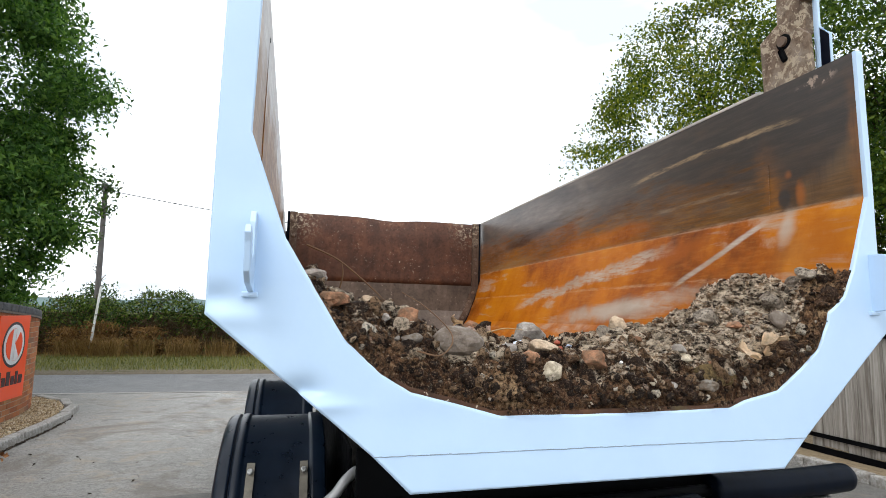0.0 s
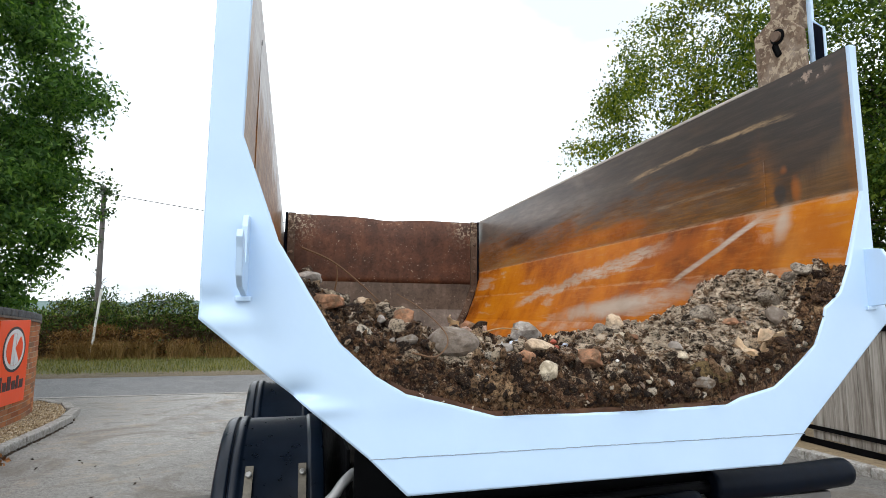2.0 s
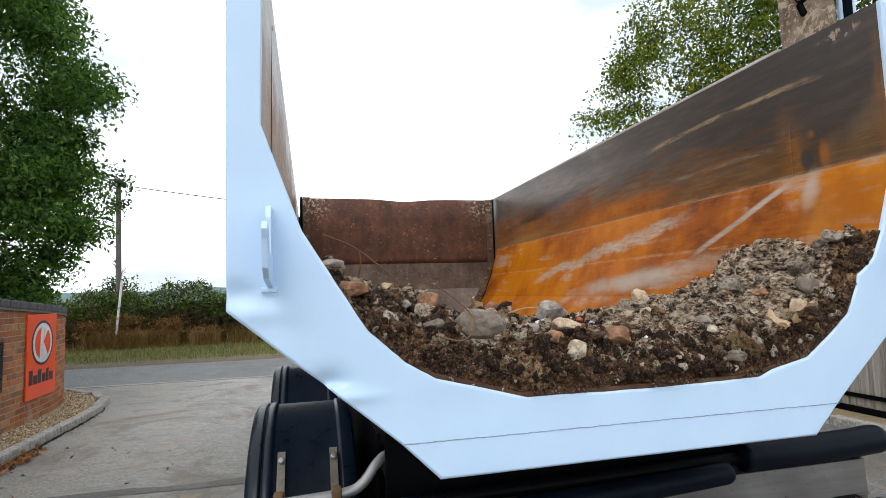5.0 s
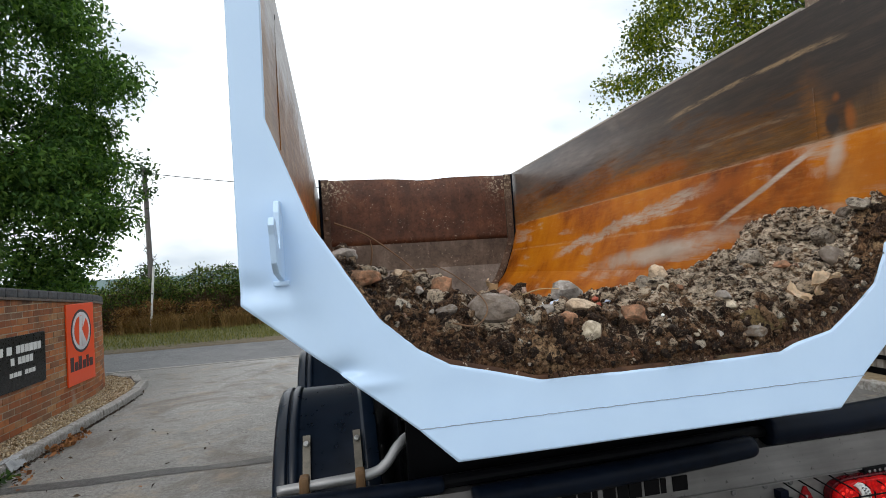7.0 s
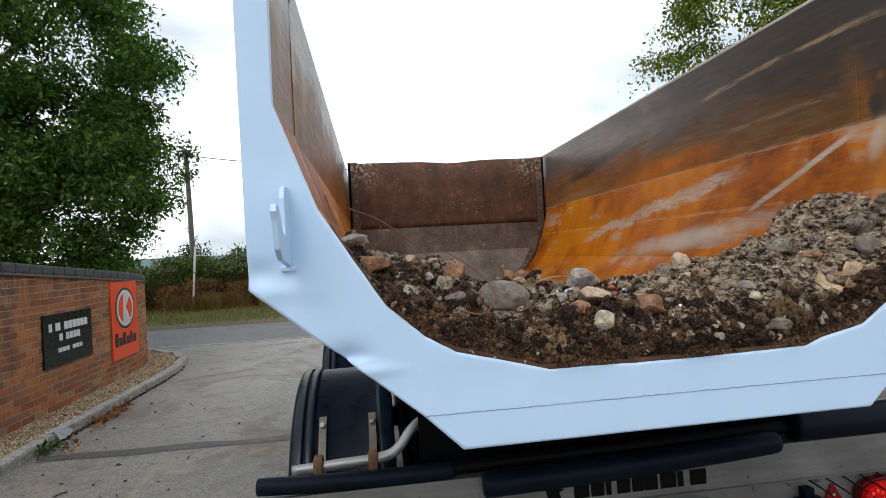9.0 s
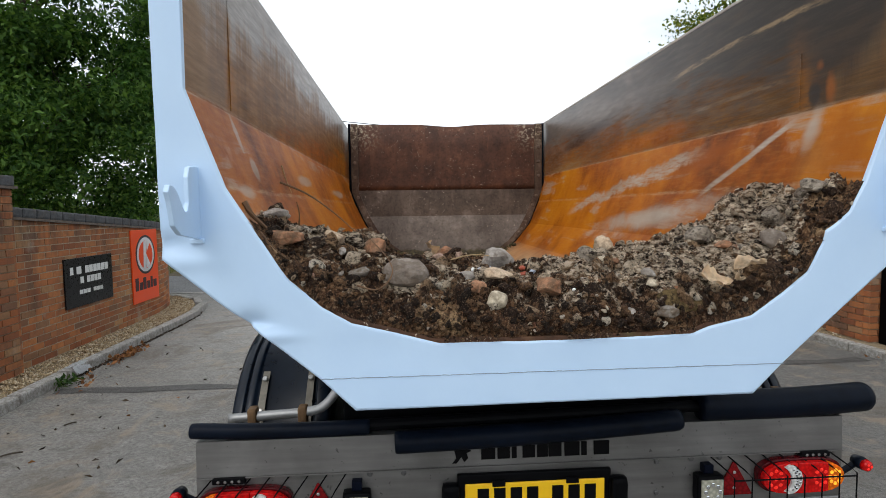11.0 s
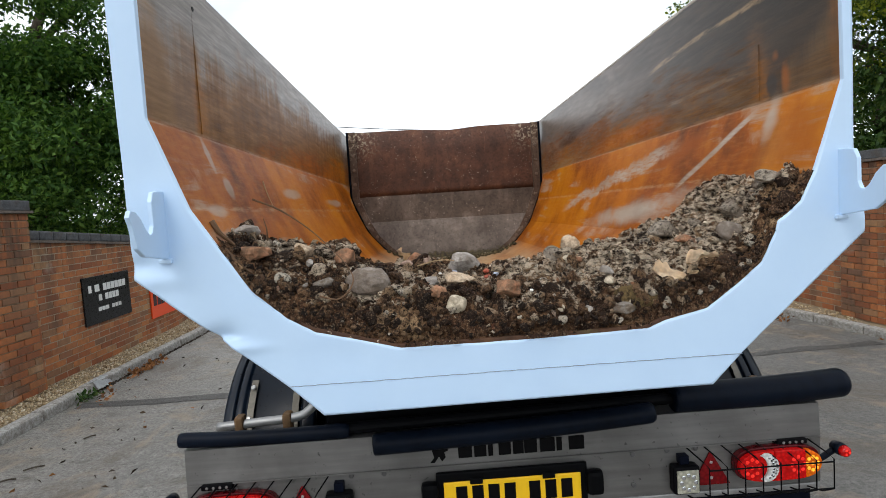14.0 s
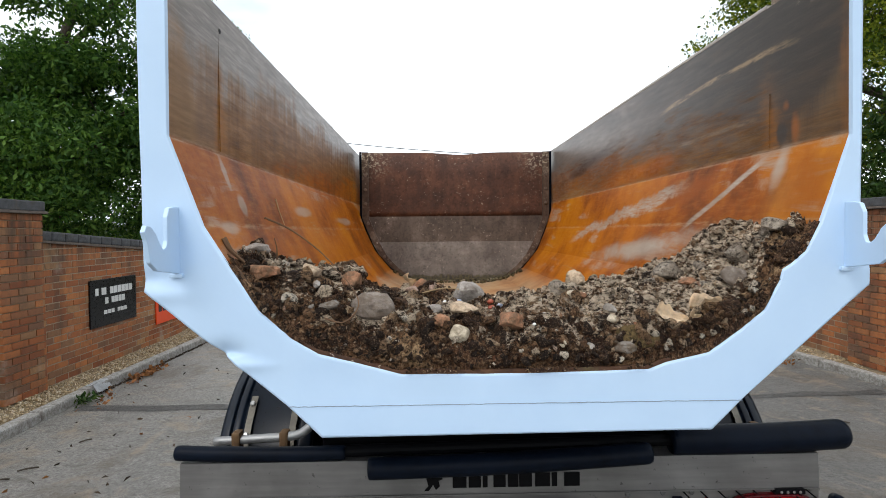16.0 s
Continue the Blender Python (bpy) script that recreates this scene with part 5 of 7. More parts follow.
def lamp_guard(x0, x1, lean):
    """A cage of thin black bars over a lamp."""
    y = BY - 0.085
    root = part("lamp_guard", tube([(x0, y, 0.706), (x1, y, 0.704)], 0.003, 6), BLACK_IRON, trailer, "black wire mesh lamp guard")
    n = 7
    for i in range(n + 1):
        x = x0 + (x1 - x0) * i / n
        part("wire", tube([(x - lean, BY - 0.002, 0.762), (x - lean * 0.3, y + 0.02, 0.732), (x, y, 0.715), (x, y, 0.60), (x - lean * 0.5, y + 0.03, 0.578), (x - lean, BY - 0.003, 0.572)], 0.0028, 6), BLACK_IRON, root)
    part("wire", tube([(x0, y + 0.001, 0.602), (x1, y + 0.001, 0.602)], 0.0028, 6), BLACK_IRON, root)


for x0 in (1.02, -1.15):
    bar = part("light_bar", box((x0, BY - 0.022, 0.750), (x0 + 0.115, BY - 0.002, 0.770), 0.004), BLACK_IRON, trailer, "small black light bar with pale diodes")
    for k in range(4):
        part("diode", add_disc(bmesh.new(), (x0 + 0.022 + k * 0.024, BY - 0.022, 0.760), (0, -1, 0), 0.0055, 0.002, 8), DULL_LENS, bar)


lamp_guard(0.72, 1.19, 0.045)
lamp_guard(-1.20, -0.73, -0.045)


def side_marker(sx):
    out, z = 1.268, 0.716
    root = part("marker_lamp", tube([(sx * out, BY - 0.032, z), (sx * out, BY - 0.01, z), (sx * out, BY + 0.018, z)], 0.024, 16, [0.023, 0.025, 0.020]), RUBBER, trailer, "red outline marker lamp on a rubber arm", True)
    part("red_lens", tube([(sx * out, BY - 0.052, z), (sx * out, BY - 0.046, z), (sx * out, BY - 0.031, z)], 0.022, 16, [0.012, 0.020, 0.0225]), RED_LENS, root, "", True)
    for k in range(3):
        a = 2 * math.pi * k / 3
        part("red_diode", add_disc(bmesh.new(), (sx * out + 0.008 * math.cos(a), BY - 0.051, z + 0.008 * math.sin(a)), (0, -1, 0), 0.005, 0.003, 8), LED_RED, root)
    part("rubber_arm", tube(bend([(sx * 1.19, BY + 0.0, 0.672), (sx * 1.225, BY + 0.003, 0.688), (sx * 1.262, BY + 0.006, 0.708)]), 0.012, 10), RUBBER, root)


side_marker(1)
side_marker(-1)


# ---- running gear ----
def mudguard(sx, yc):
    """Half-round black plastic mudguard over a wheel."""
    x0, x1 = (-1.178, -0.778) if sx < 0 else (0.778, 1.178)
    r, zc = 0.605, 0.53
    prof = [(0.0, -0.046), (0.003, -0.028), (0.011, -0.010), (0.026, -0.001), (0.046, 0.002), (0.052, 0.002), (0.054, 0.0), (0.056, -0.011), (0.061, -0.011), (0.063, 0.0), (0.065, 0.002), (0.072, 0.004), (0.088, 0.004), (0.093, 0.002), (0.097, -0.003), (0.102, -0.005)]
    prof += [(0.335, -0.005), (0.340, -0.004), (0.343, 0.003), (0.350, 0.004), (0.390, 0.003), (0.396, 0.0), (0.400, -0.02)]
    bm = bmesh.new()
    rows = []
    for i in range(29):
        a = radians(18 + 144 * i / 28)
        row = []
        for layer in (0.0, -0.008):
            row.append([bm.verts.new(((x0 + d) if sx < 0 else (x1 - d), yc - math.cos(a) * (r + h + layer), zc + math.sin(a) * (r + h + layer))) for d, h in prof])
        rows.append(row)
    for a, b in zip(rows, rows[1:]):
        for l in (0, 1):
            for k in range(len(prof) - 1):
                bm.faces.new((a[l][k], a[l][k + 1], b[l][k + 1], b[l][k]))
        for k in (0, len(prof) - 1):
            bm.faces.new((a[0][k], b[0][k], b[1][k], a[1][k]))
    for row in (rows[0], rows[-1]):
        for k in range(len(prof) - 1):
            bm.faces.new((row[0][k], row[0][k + 1], row[1][k + 1], row[1][k]))
    bmesh.ops.recalc_face_normals(bm, faces=bm.faces)
    return part("mudguard", bm, PLASTIC, trailer, "half-round black plastic mudguard", True)


def wheel(sx, yc):
    c = Vector((sx * 1.0, yc, 0.51))
    root = part("wheel", tube([(c.x - 0.19, yc, 0.51), (c.x - 0.185, yc, 0.51), (c.x - 0.15, yc, 0.51), (c.x + 0.15, yc, 0.51), (c.x + 0.185, yc, 0.51), (c.x + 0.19, yc, 0.51)], 0.5, 40, [0.30, 0.46, 0.51, 0.51, 0.46, 0.30]), RUBBER, trailer, "black trailer tyre", True)
    part("rim", tube([(c.x - 0.195, yc, 0.51), (c.x + 0.195, yc, 0.51)], 0.27, 28), GALV, root)


for yc in (1.10, 2.45):
    for sx in (-1, 1):
        wheel(sx, yc)
        guard = mudguard(sx, yc)
        if yc < 2:
            for kx, tilt in ((sx * 1.050, 0.0), (sx * 0.862, 0.0)):
                pts = []
                for a in (27, 34, 41, 48, 54):
                    r = 0.619
                    pts.append(Vector((kx, yc - math.cos(radians(a)) * r, 0.53 + math.sin(radians(a)) * r)))
                bm = bmesh.new()
                for p, q in zip(pts, pts[1:]):
                    d = (q - p).normalized()
                    n = Vector((0, -d.z, d.y)) * -1
                    vs = [bm.verts.new(c + Vector((e, 0, 0)) + n * f) for c in (p, q) for e in (-0.014, 0.014) for f in (0, 0.005)]
                    bmesh.ops.convex_hull(bm, input=vs)
                part("strap", bm, STRAP, guard, "bolted weathered steel strap")
                for a in (37, 50):
                    r = 0.625
                    p = Vector((kx, yc - math.cos(radians(a)) * r, 0.53 + math.sin(radians(a)) * r))
                    part("bolt", add_disc(bmesh.new(), p, (0, -math.cos(radians(a)), math.sin(radians(a))), 0.011, 0.009, 10), BOLT, guard)
                part("clamp", box((kx - 0.017, 0.474, 0.880), (kx + 0.017, 0.530, 0.960), 0.010), CLAMP, guard, "rusty brown pipe clamp")
            part("stay_tube", tube(bend([(sx * 1.140, 0.50, 0.920), (sx * 1.0, 0.50, 0.927), (sx * 0.83, 0.50, 0.938), (sx * 0.77, 0.505, 0.965), (sx * 0.72, 0.52, 1.02), (sx * 0.66, 0.54, 1.045), (sx * 0.50, 0.55, 1.05)]), 0.018, 14), GALV, trailer, "bent galvanised mudguard stay tube", True)
part("axle", tube([(-0.85, 1.10, 0.51), (0.85, 1.10, 0.51)], 0.07, 14), NAVY, trailer)
part("axle", tube([(-0.85, 2.45, 0.51), (0.85, 2.45, 0.51)], 0.07, 14), NAVY, trailer)
for sx in (-1, 1):
    part("chassis_rail", box((sx * 0.42 - 0.06, 0.46, 0.72), (sx * 0.42 + 0.06, 7.4, 0.98), 0.01), NAVY, trailer, "navy chassis rail")
    part("body_runner", box((sx * 0.42 - 0.05, 0.48, 0.99), (sx * 0.42 + 0.05, 5.6, 1.14), 0.008), NAVY, trailer)
    # two black sheets a side, added to stand for the dark space under the body
    part("inner_wing", box((sx * 0.705 - 0.006, 0.60, 0.42), (sx * 0.705 + 0.006, 3.1, 1.10), 0.003), BLACK_IRON, trailer, "black screen added inside the wheels to keep the gap dark")
    part("chassis_web", box((sx * 0.492 - 0.006, 0.60, 0.45), (sx * 0.492 + 0.006, 3.4, 1.12), 0.003), BLACK_IRON, trailer, "black screen added beside the chassis to close the light gap")
    part("mudflap", box((sx * 0.99 - 0.20, 0.565, 0.30), (sx * 0.99 + 0.20, 0.580, 0.72), 0.004), RUBBER, trailer, "black rubber mudflap")
    part("spring", box((sx * 0.62 - 0.04, 0.75, 0.60), (sx * 0.62 + 0.04, 2.8, 0.70), 0.02), NAVY, trailer)
# dark plate added to hide daylight under the body
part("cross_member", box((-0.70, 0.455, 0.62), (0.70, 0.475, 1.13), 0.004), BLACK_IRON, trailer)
part("drawbar", box((-0.10, 7.2, 0.62), (0.10, 9.0, 0.82), 0.02), NAVY, trailer)
part("parking_jack", tube([(0.2, 8.2, 0.0), (0.2, 8.2, 1.0)], 0.045, 14), NAVY, trailer)


# ---- the load: soil and stones in the mouth of the body ----
RIDGE = [(-1.0, 1.72), (-0.95, 1.685), (-0.85, 1.635), (-0.72, 1.605), (-0.55, 1.555), (-0.35, 1.51), (-0.1, 1.485), (0.15, 1.49), (0.35, 1.525), (0.50, 1.555), (0.62, 1.578), (0.75, 1.622), (0.86, 1.712), (1.0, 1.825)]


def ridge_z(x):
    for (a, za), (b, zb) in zip(RIDGE, RIDGE[1:]):
        if a <= x <= b:
            return za + (zb - za) * (x - a) / (b - a)
    return RIDGE[0][1] if x < 0 else RIDGE[-1][1]


def cell(p):
    """Distance to the nearest point of a random lattice: rounded lumps."""
    return noise.voronoi(p)[0][0]


def soil_z(x, y):
    lip, top = lip_z(x), ridge_z(x)
    h = lip + (top - lip) * (1 - math.exp(-(y + 0.02) / 0.10)) if top > lip else top
    if y > 0.55:
        h -= (y - 0.55) ** 1.25 * 0.55
    p = Vector((x, y, 0.0))
    amp = min(1.0, (y + 0.03) / 0.10)
    q = p + Vector((noise.noise(p * 9 + Vector((0, 4, 2))), noise.noise(p * 9 + Vector((7, 1, 3))), 0)) * 0.025
    open_ = min(1.0, max(0.15, 0.62 + 1.5 * noise.noise(p * 3.6 + Vector((2, 8, 1)))))
    rough = 0.060 * noise.noise(p * 5.5) + 0.022 * noise.noise(p * 11 + Vector((3, 1, 0)))
    rough += open_ * (0.050 * (0.45 - cell(q * 14)) + 0.030 * (0.45 - cell(q * 29 + Vector((5, 0, 0)))))
    rough += 0.013 * (0.45 - cell(q * 62 + Vector((0, 9, 0)))) + 0.040 * (0.26 - abs(noise.noise(p * 27 + Vector((9, 2, 5))))) + 0.013 * noise.noise(p * 75) + 0.008 * noise.noise(p * 140)
    return h + rough * max(0.25, amp)


def clear_of_frame(x, y, z, s):
    """True where a bit of size s lies inside the mouth's opening or well behind its plate."""
    return y - s > 0.10 or (z - s * 0.6 > lip_z(x) and z > max(lip_z(x - s), lip_z(x + s)))


def soil_heap():
    """The heap: a rough face standing on the lip, then the slope up to the crest and down behind."""
    nx, ny, x0, x1, y1, face = 420, 230, -0.94, 0.95, 1.5, 9
    bm = bmesh.new()
    grid = []
    for j in range(-face, ny + 1):
        row = []
        for i in range(nx + 1):
            x = x0 + (x1 - x0) * i / nx
            lip = lip_z(x)
            if j < 0:
                share = (j + face) / face
                foot = min(lip - 0.012, soil_z(x, 0.012))
                z = foot + (max(soil_z(x, 0.012), lip + 0.004) - foot) * share
                q = Vector((x, 0.3, z))
                y = 0.013 - 0.018 * share * (0.5 - cell(q * 40)) - 0.010 * noise.noise(q * 22) - 0.007 * noise.noise(q * 70)
                if abs(x) > 0.45 or z < lip + 0.008:
                    y = 0.006
            else:
                y = 0.016 + (y1 - 0.016) * (j / ny) ** 1.25
                z = max(soil_z(x, y), lip - 0.01) if y < 0.03 else soil_z(x, y)
            low = shell_z(x) - 0.004
            row.append((bm.verts.new((x, y, max(z, low))), z > low - 0.002))
        grid.append(row)
    for a, b in zip(grid, grid[1:]):
        for i in range(nx):
            q = (a[i], a[i + 1], b[i + 1], b[i])
            if any(k for _, k in q):
                bm.faces.new([v for v, _ in q])
    bmesh.ops.delete(bm, geom=[v for v in bm.verts if not v.link_faces], context="VERTS")
    return bm


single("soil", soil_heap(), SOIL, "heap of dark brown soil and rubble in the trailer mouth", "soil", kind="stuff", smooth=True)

rng = np.random.default_rng(4)
spots, sizes = [], []
while len(spots) < 4600:
    x, y = rng.uniform(-0.94, 0.93), 0.02 + 0.7 * rng.random() ** 1.2
    z = soil_z(x, y)
    s = 0.002 + 0.017 * rng.random() ** 3.2
    if z < shell_z(x) + 0.008 or not clear_of_frame(x, y, z, s):
        continue
    spots.append((x, y, z + s * rng.uniform(-0.2, 0.4)))
    sizes.append(s)
while len(spots) < 4850:
    x = rng.uniform(-0.42, 0.42)
    lo, hi = lip_z(x), soil_z(x, -0.014)
    if hi < lo + 0.012 or hi < shell_z(x):
        continue
    s = 0.0015 + 0.006 * rng.random() ** 3
    spots.append((x, -0.012 + s * rng.uniform(-0.1, 0.4), lo + 0.003 + s + (hi - lo) * rng.random()))
    sizes.append(s)
crumbs, csize = [], []
while len(crumbs) < 3200:
    x, y = rng.uniform(-0.92, 0.92), 0.0 + 0.5 * rng.random() ** 1.4
    z = soil_z(x, y)
    s = 0.003 + 0.018 * rng.random() ** 2.4
    if z < shell_z(x) + 0.02 or not clear_of_frame(x, y, z, s):
        continue
    crumbs.append((x, y, z + s * 0.2))
    csize.append(s)
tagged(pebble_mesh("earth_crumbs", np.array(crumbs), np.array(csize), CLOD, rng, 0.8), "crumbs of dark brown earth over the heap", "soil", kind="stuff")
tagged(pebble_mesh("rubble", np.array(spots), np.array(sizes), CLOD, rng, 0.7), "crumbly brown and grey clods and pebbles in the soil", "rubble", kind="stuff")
lumps, lr = bmesh.new(), random.Random(77)
for k in range(900):
    x, y = lr.uniform(-0.93, 0.95), 0.0 + 0.55 * lr.random() ** 1.3
    z = soil_z(x, y)
    s = 0.009 + 0.030 * lr.random() ** 2.2
    if y < 0.03:
        s *= 0.5
    if z < shell_z(x) + 0.03 or not clear_of_frame(x, y, z, s):
        continue
    piece_bm = rock(500 + k, (s * lr.uniform(0.8, 1.4), s, s * lr.uniform(0.6, 0.9)), 0.9, 0.42, 2)
    turn = pose(x, y, z, lr.uniform(0, 360), lr.uniform(0, 360), lr.uniform(0, 360))
    bmesh.ops.transform(piece_bm, matrix=turn, verts=piece_bm.verts)
    tmp = bpy.data.meshes.new("lump")
    piece_bm.to_mesh(tmp)
    piece_bm.free()
    lumps.from_mesh(tmp)
    bpy.data.meshes.remove(tmp)
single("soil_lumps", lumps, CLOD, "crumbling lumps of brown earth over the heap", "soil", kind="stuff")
foot = np.stack([np.clip(rng.choice((-0.5, -0.33, 0.1, 0.3, 0.5), 700) + rng.normal(0, 0.13, 700), -0.64, 0.64), 3.96 + rng.normal(0, 0.07, 700), np.zeros(700)], -1)
foot[:, 2] = [shell_z(q) + 0.006 + abs(rng.normal(0, 0.010)) for q in foot[:, 0]]
tagged(pebble_mesh("dirt_line", foot, 0.004 + 0.020 * rng.random(700) ** 3, FOOT_DIRT, rng, 0.7), "line of dirt along the foot of the headboard", "dirt", kind="stuff")


def lay_stone(name, x, y, size, squash, material, label, category="stone", sink=0.35, turn=0.0, seed=1, amp=0.35, group=""):
    """A loose stone bedded in the soil."""
    ob = single(name, rock(seed, size, squash, amp), material, label, category, group, smooth=False)
    z = soil_z(x, y)
    ob.matrix_basis = pose(x, y, z + size[2] * squash * (0.6 - sink), 0, 0, turn)
    return ob


lay_stone("stone", -0.452, 0.115, (0.088, 0.062, 0.052), 0.95, STONE_BROWN, "large brownish grey rounded stone on the soil", sink=0.18, turn=172, seed=41, amp=0.16)
lay_stone("stone", -0.165, 0.150, (0.064, 0.045, 0.034), 0.8, STONE_TAN, "flat buff stone on the soil", sink=-0.05, turn=8, seed=12)
lay_stone("stone", -0.182, 0.045, (0.042, 0.018, 0.038), 0.85, STONE_PALE, "round cream flint in the soil", sink=-0.3, turn=5, seed=13, amp=0.2)
lay_stone("brick_fragment", -0.005, 0.115, (0.046, 0.04, 0.038), 0.9, STONE_BRICK, "pinkish broken brick piece", "brick piece", sink=-0.35, turn=40, seed=14)
lay_stone("brick_fragment", -0.235, 0.085, (0.036, 0.03, 0.026), 0.9, STONE_BRICK, "brown broken brick piece", "brick piece", sink=0.05, turn=70, seed=15)
lay_stone("stone", 0.735, 0.11, (0.042, 0.036, 0.040), 0.85, STONE_BROWN, "grey rounded stone near the top of the heap", sink=-0.05, turn=10, seed=16, amp=0.22)
lay_stone("stone", -0.255, 0.22, (0.045, 0.03, 0.03), 0.75, STONE_GREY, "small grey brown stone", sink=0.0, turn=0, seed=17)
lay_stone("china_fragment", -0.180, 0.29, (0.034, 0.02, 0.030), 0.8, BLUE_SCRAP, "blue and white china fragment", "china", sink=-0.45, turn=30, seed=18)
lay_stone("brick_fragment", -0.055, 0.25, (0.016, 0.012, 0.013), 0.8, RED_SCRAP, "bright red broken tile chip", "tile chip", sink=-0.3, turn=30, seed=34)
lay_stone("stone", -0.125, 0.33, (0.055, 0.05, 0.05), 0.85, STONE_GREY, "dark grey lump beside the china", sink=0.0, turn=15, seed=19)
lay_stone("brick_fragment", -0.30, 0.46, (0.05, 0.04, 0.04), 0.85, STONE_BRICK, "pale red rubble lump", "brick piece", sink=0.1, turn=55, seed=20)
lay_stone("stone", -0.60, 0.10, (0.042, 0.03, 0.03), 0.9, STONE_DULL, "pale grey stone below the large one", sink=0.15, turn=35, seed=21)
lay_stone("stone", 0.345, 0.02, (0.034, 0.03, 0.028), 0.85, STONE_DULL, "grey brown stone in the soil face", sink=0.05, turn=25, seed=22)
lay_stone("clod", 0.405, 0.040, (0.095, 0.034, 0.050), 0.85, CLOD_OLIVE, "broad olive brown clod at the lip", "clod", sink=1.35, turn=-8, seed=23, amp=0.5)
lay_stone("stone", 0.80, 0.20, (0.050, 0.042, 0.042), 0.8, MORTAR_LUMP, "grey rubble on the crest of the heap", sink=0.0, turn=75, seed=24)
lay_stone("stone", 0.60, 0.32, (0.058, 0.05, 0.045), 0.85, MORTAR_LUMP, "grey mortar lump on the crest", sink=-0.1, turn=15, seed=25)
lay_stone("brick_fragment", 0.63, 0.20, (0.04, 0.03, 0.026), 0.8, STONE_BRICK, "pink brick chip on the crest", "brick piece", sink=0.0, turn=45, seed=26)
lay_stone("stone", 0.875, 0.12, (0.040, 0.04, 0.034), 0.8, MORTAR_LUMP, "grey lump of stone at the top of the heap", sink=-0.2, turn=0, seed=27)
lay_stone("stone", 0.22, 0.42, (0.05, 0.04, 0.04), 0.9, MORTAR_LUMP, "grey stone on the low part of the heap", sink=0.0, turn=5, seed=28)
lay_stone("stone", 0.30, 0.44, (0.045, 0.04, 0.045), 0.9, STONE_TAN, "buff grey stone on the low part of the heap", sink=-0.1, turn=65, seed=29)
lay_stone("stone", -0.88, 0.26, (0.045, 0.035, 0.032), 0.85, STONE_GREY, "grey stone against the rusty side", sink=-0.1, turn=20, seed=30)
lay_stone("brick_fragment", -0.83, 0.16, (0.055, 0.04, 0.04), 0.8, STONE_BRICK, "brown brick piece near the side", "brick piece", sink=0.0, turn=15, seed=31)
lay_stone("stone", -0.70, 0.28, (0.05, 0.04, 0.035), 0.8, STONE_TAN, "buff stone near the side", sink=0.0, turn=80, seed=32)
lay_stone("stone", -0.56, 0.34, (0.045, 0.04, 0.04), 0.85, STONE_BRICK, "reddish stone behind the large grey one", sink=0.0, turn=10, seed=33)
for cx, cy, size, mt, lb in ((-0.06, 0.26, 0.013, RED_SCRAP, "red tile chip beside the china"), (-0.028, 0.235, 0.013, BLUE_SCRAP, "small blue and white china chip"), (0.11, 0.127, 0.010, CHIP_WHITE, "bright white plaster chip in the soil"), (0.063, 0.064, 0.007, CHIP_WHITE, "tiny white plaster chip in the soil"), (0.148, 0.03, 0.019, STONE_PALE, "pale shell shaped shard in the soil"), (0.024, 0.035, 0.017, STONE_TAN, "small buff pebble in the soil"), (0.239, 0.055, 0.018, STONE_GREY, "small smooth grey pebble in the soil"), (0.251, 0.332, 0.032, STONE_PALE, "long cream stone on the low part of the heap"), (0.285, 0.303, 0.019, STONE_BRICK, "pink brick chip beside the cream stone"), (-0.02, 0.42, 0.011, CHIP_WHITE, "white plaster chip on the crest"), (-0.34, 0.36, 0.030, PINK_RUBBLE, "pale pink rubble on the crest"), (-0.27, 0.38, 0.024, PINK_RUBBLE, "pale pink rubble on the crest"), (-0.22, 0.34, 0.016, CHIP_WHITE, "white plaster chip on the crest"), (0.0, 0.34, 0.034, STONE_TAN, "buff stone on the crest"), (0.06, 0.37, 0.022, PINK_RUBBLE, "pale pink rubble on the crest"), (-0.14, 0.21, 0.018, CHIP_WHITE, "white china sliver on the buff stone"), (-0.58, 0.19, 0.016, STONE_PALE, "small pale chip by the large stone"), (-0.66, 0.20, 0.020, STONE_GREY, "small grey stone near the side"), (0.42, 0.20, 0.018, STONE_PALE, "small pale stone among the dust"), (0.33, 0.13, 0.024, STONE_GREY, "grey stone in the soil")):
    lay_stone("chip" if size < 0.015 else "stone", cx, cy, (size, size * 0.7, size * 0.75), 0.9, mt, lb, "chip" if size < 0.015 else "stone", sink=0.0, turn=cx * 400, seed=int(60 + cx * 100), group="chips in the load")
for cx, cy, size, turn in ((0.82, 0.24, 0.036, 20), (0.90, 0.19, 0.040, 60), (0.855, 0.16, 0.026, 110), (0.70, 0.26, 0.030, 30), (0.765, 0.20, 0.024, 75), (0.53, 0.30, 0.024, 15), (0.47, 0.36, 0.026, 50), (0.66, 0.15, 0.020, 5), (0.40, 0.30, 0.022, 85)):
    lay_stone("mortar_lump", cx, cy, (size, size * 0.8, size * 0.75), 0.9, MORTAR_LUMP, "crumbling pale grey lump of old mortar in the soil", "mortar lump", sink=0.05, turn=turn, seed=int(200 + cx * 100), amp=0.45, group="mortar lumps in the load")
srng = random.Random(21)
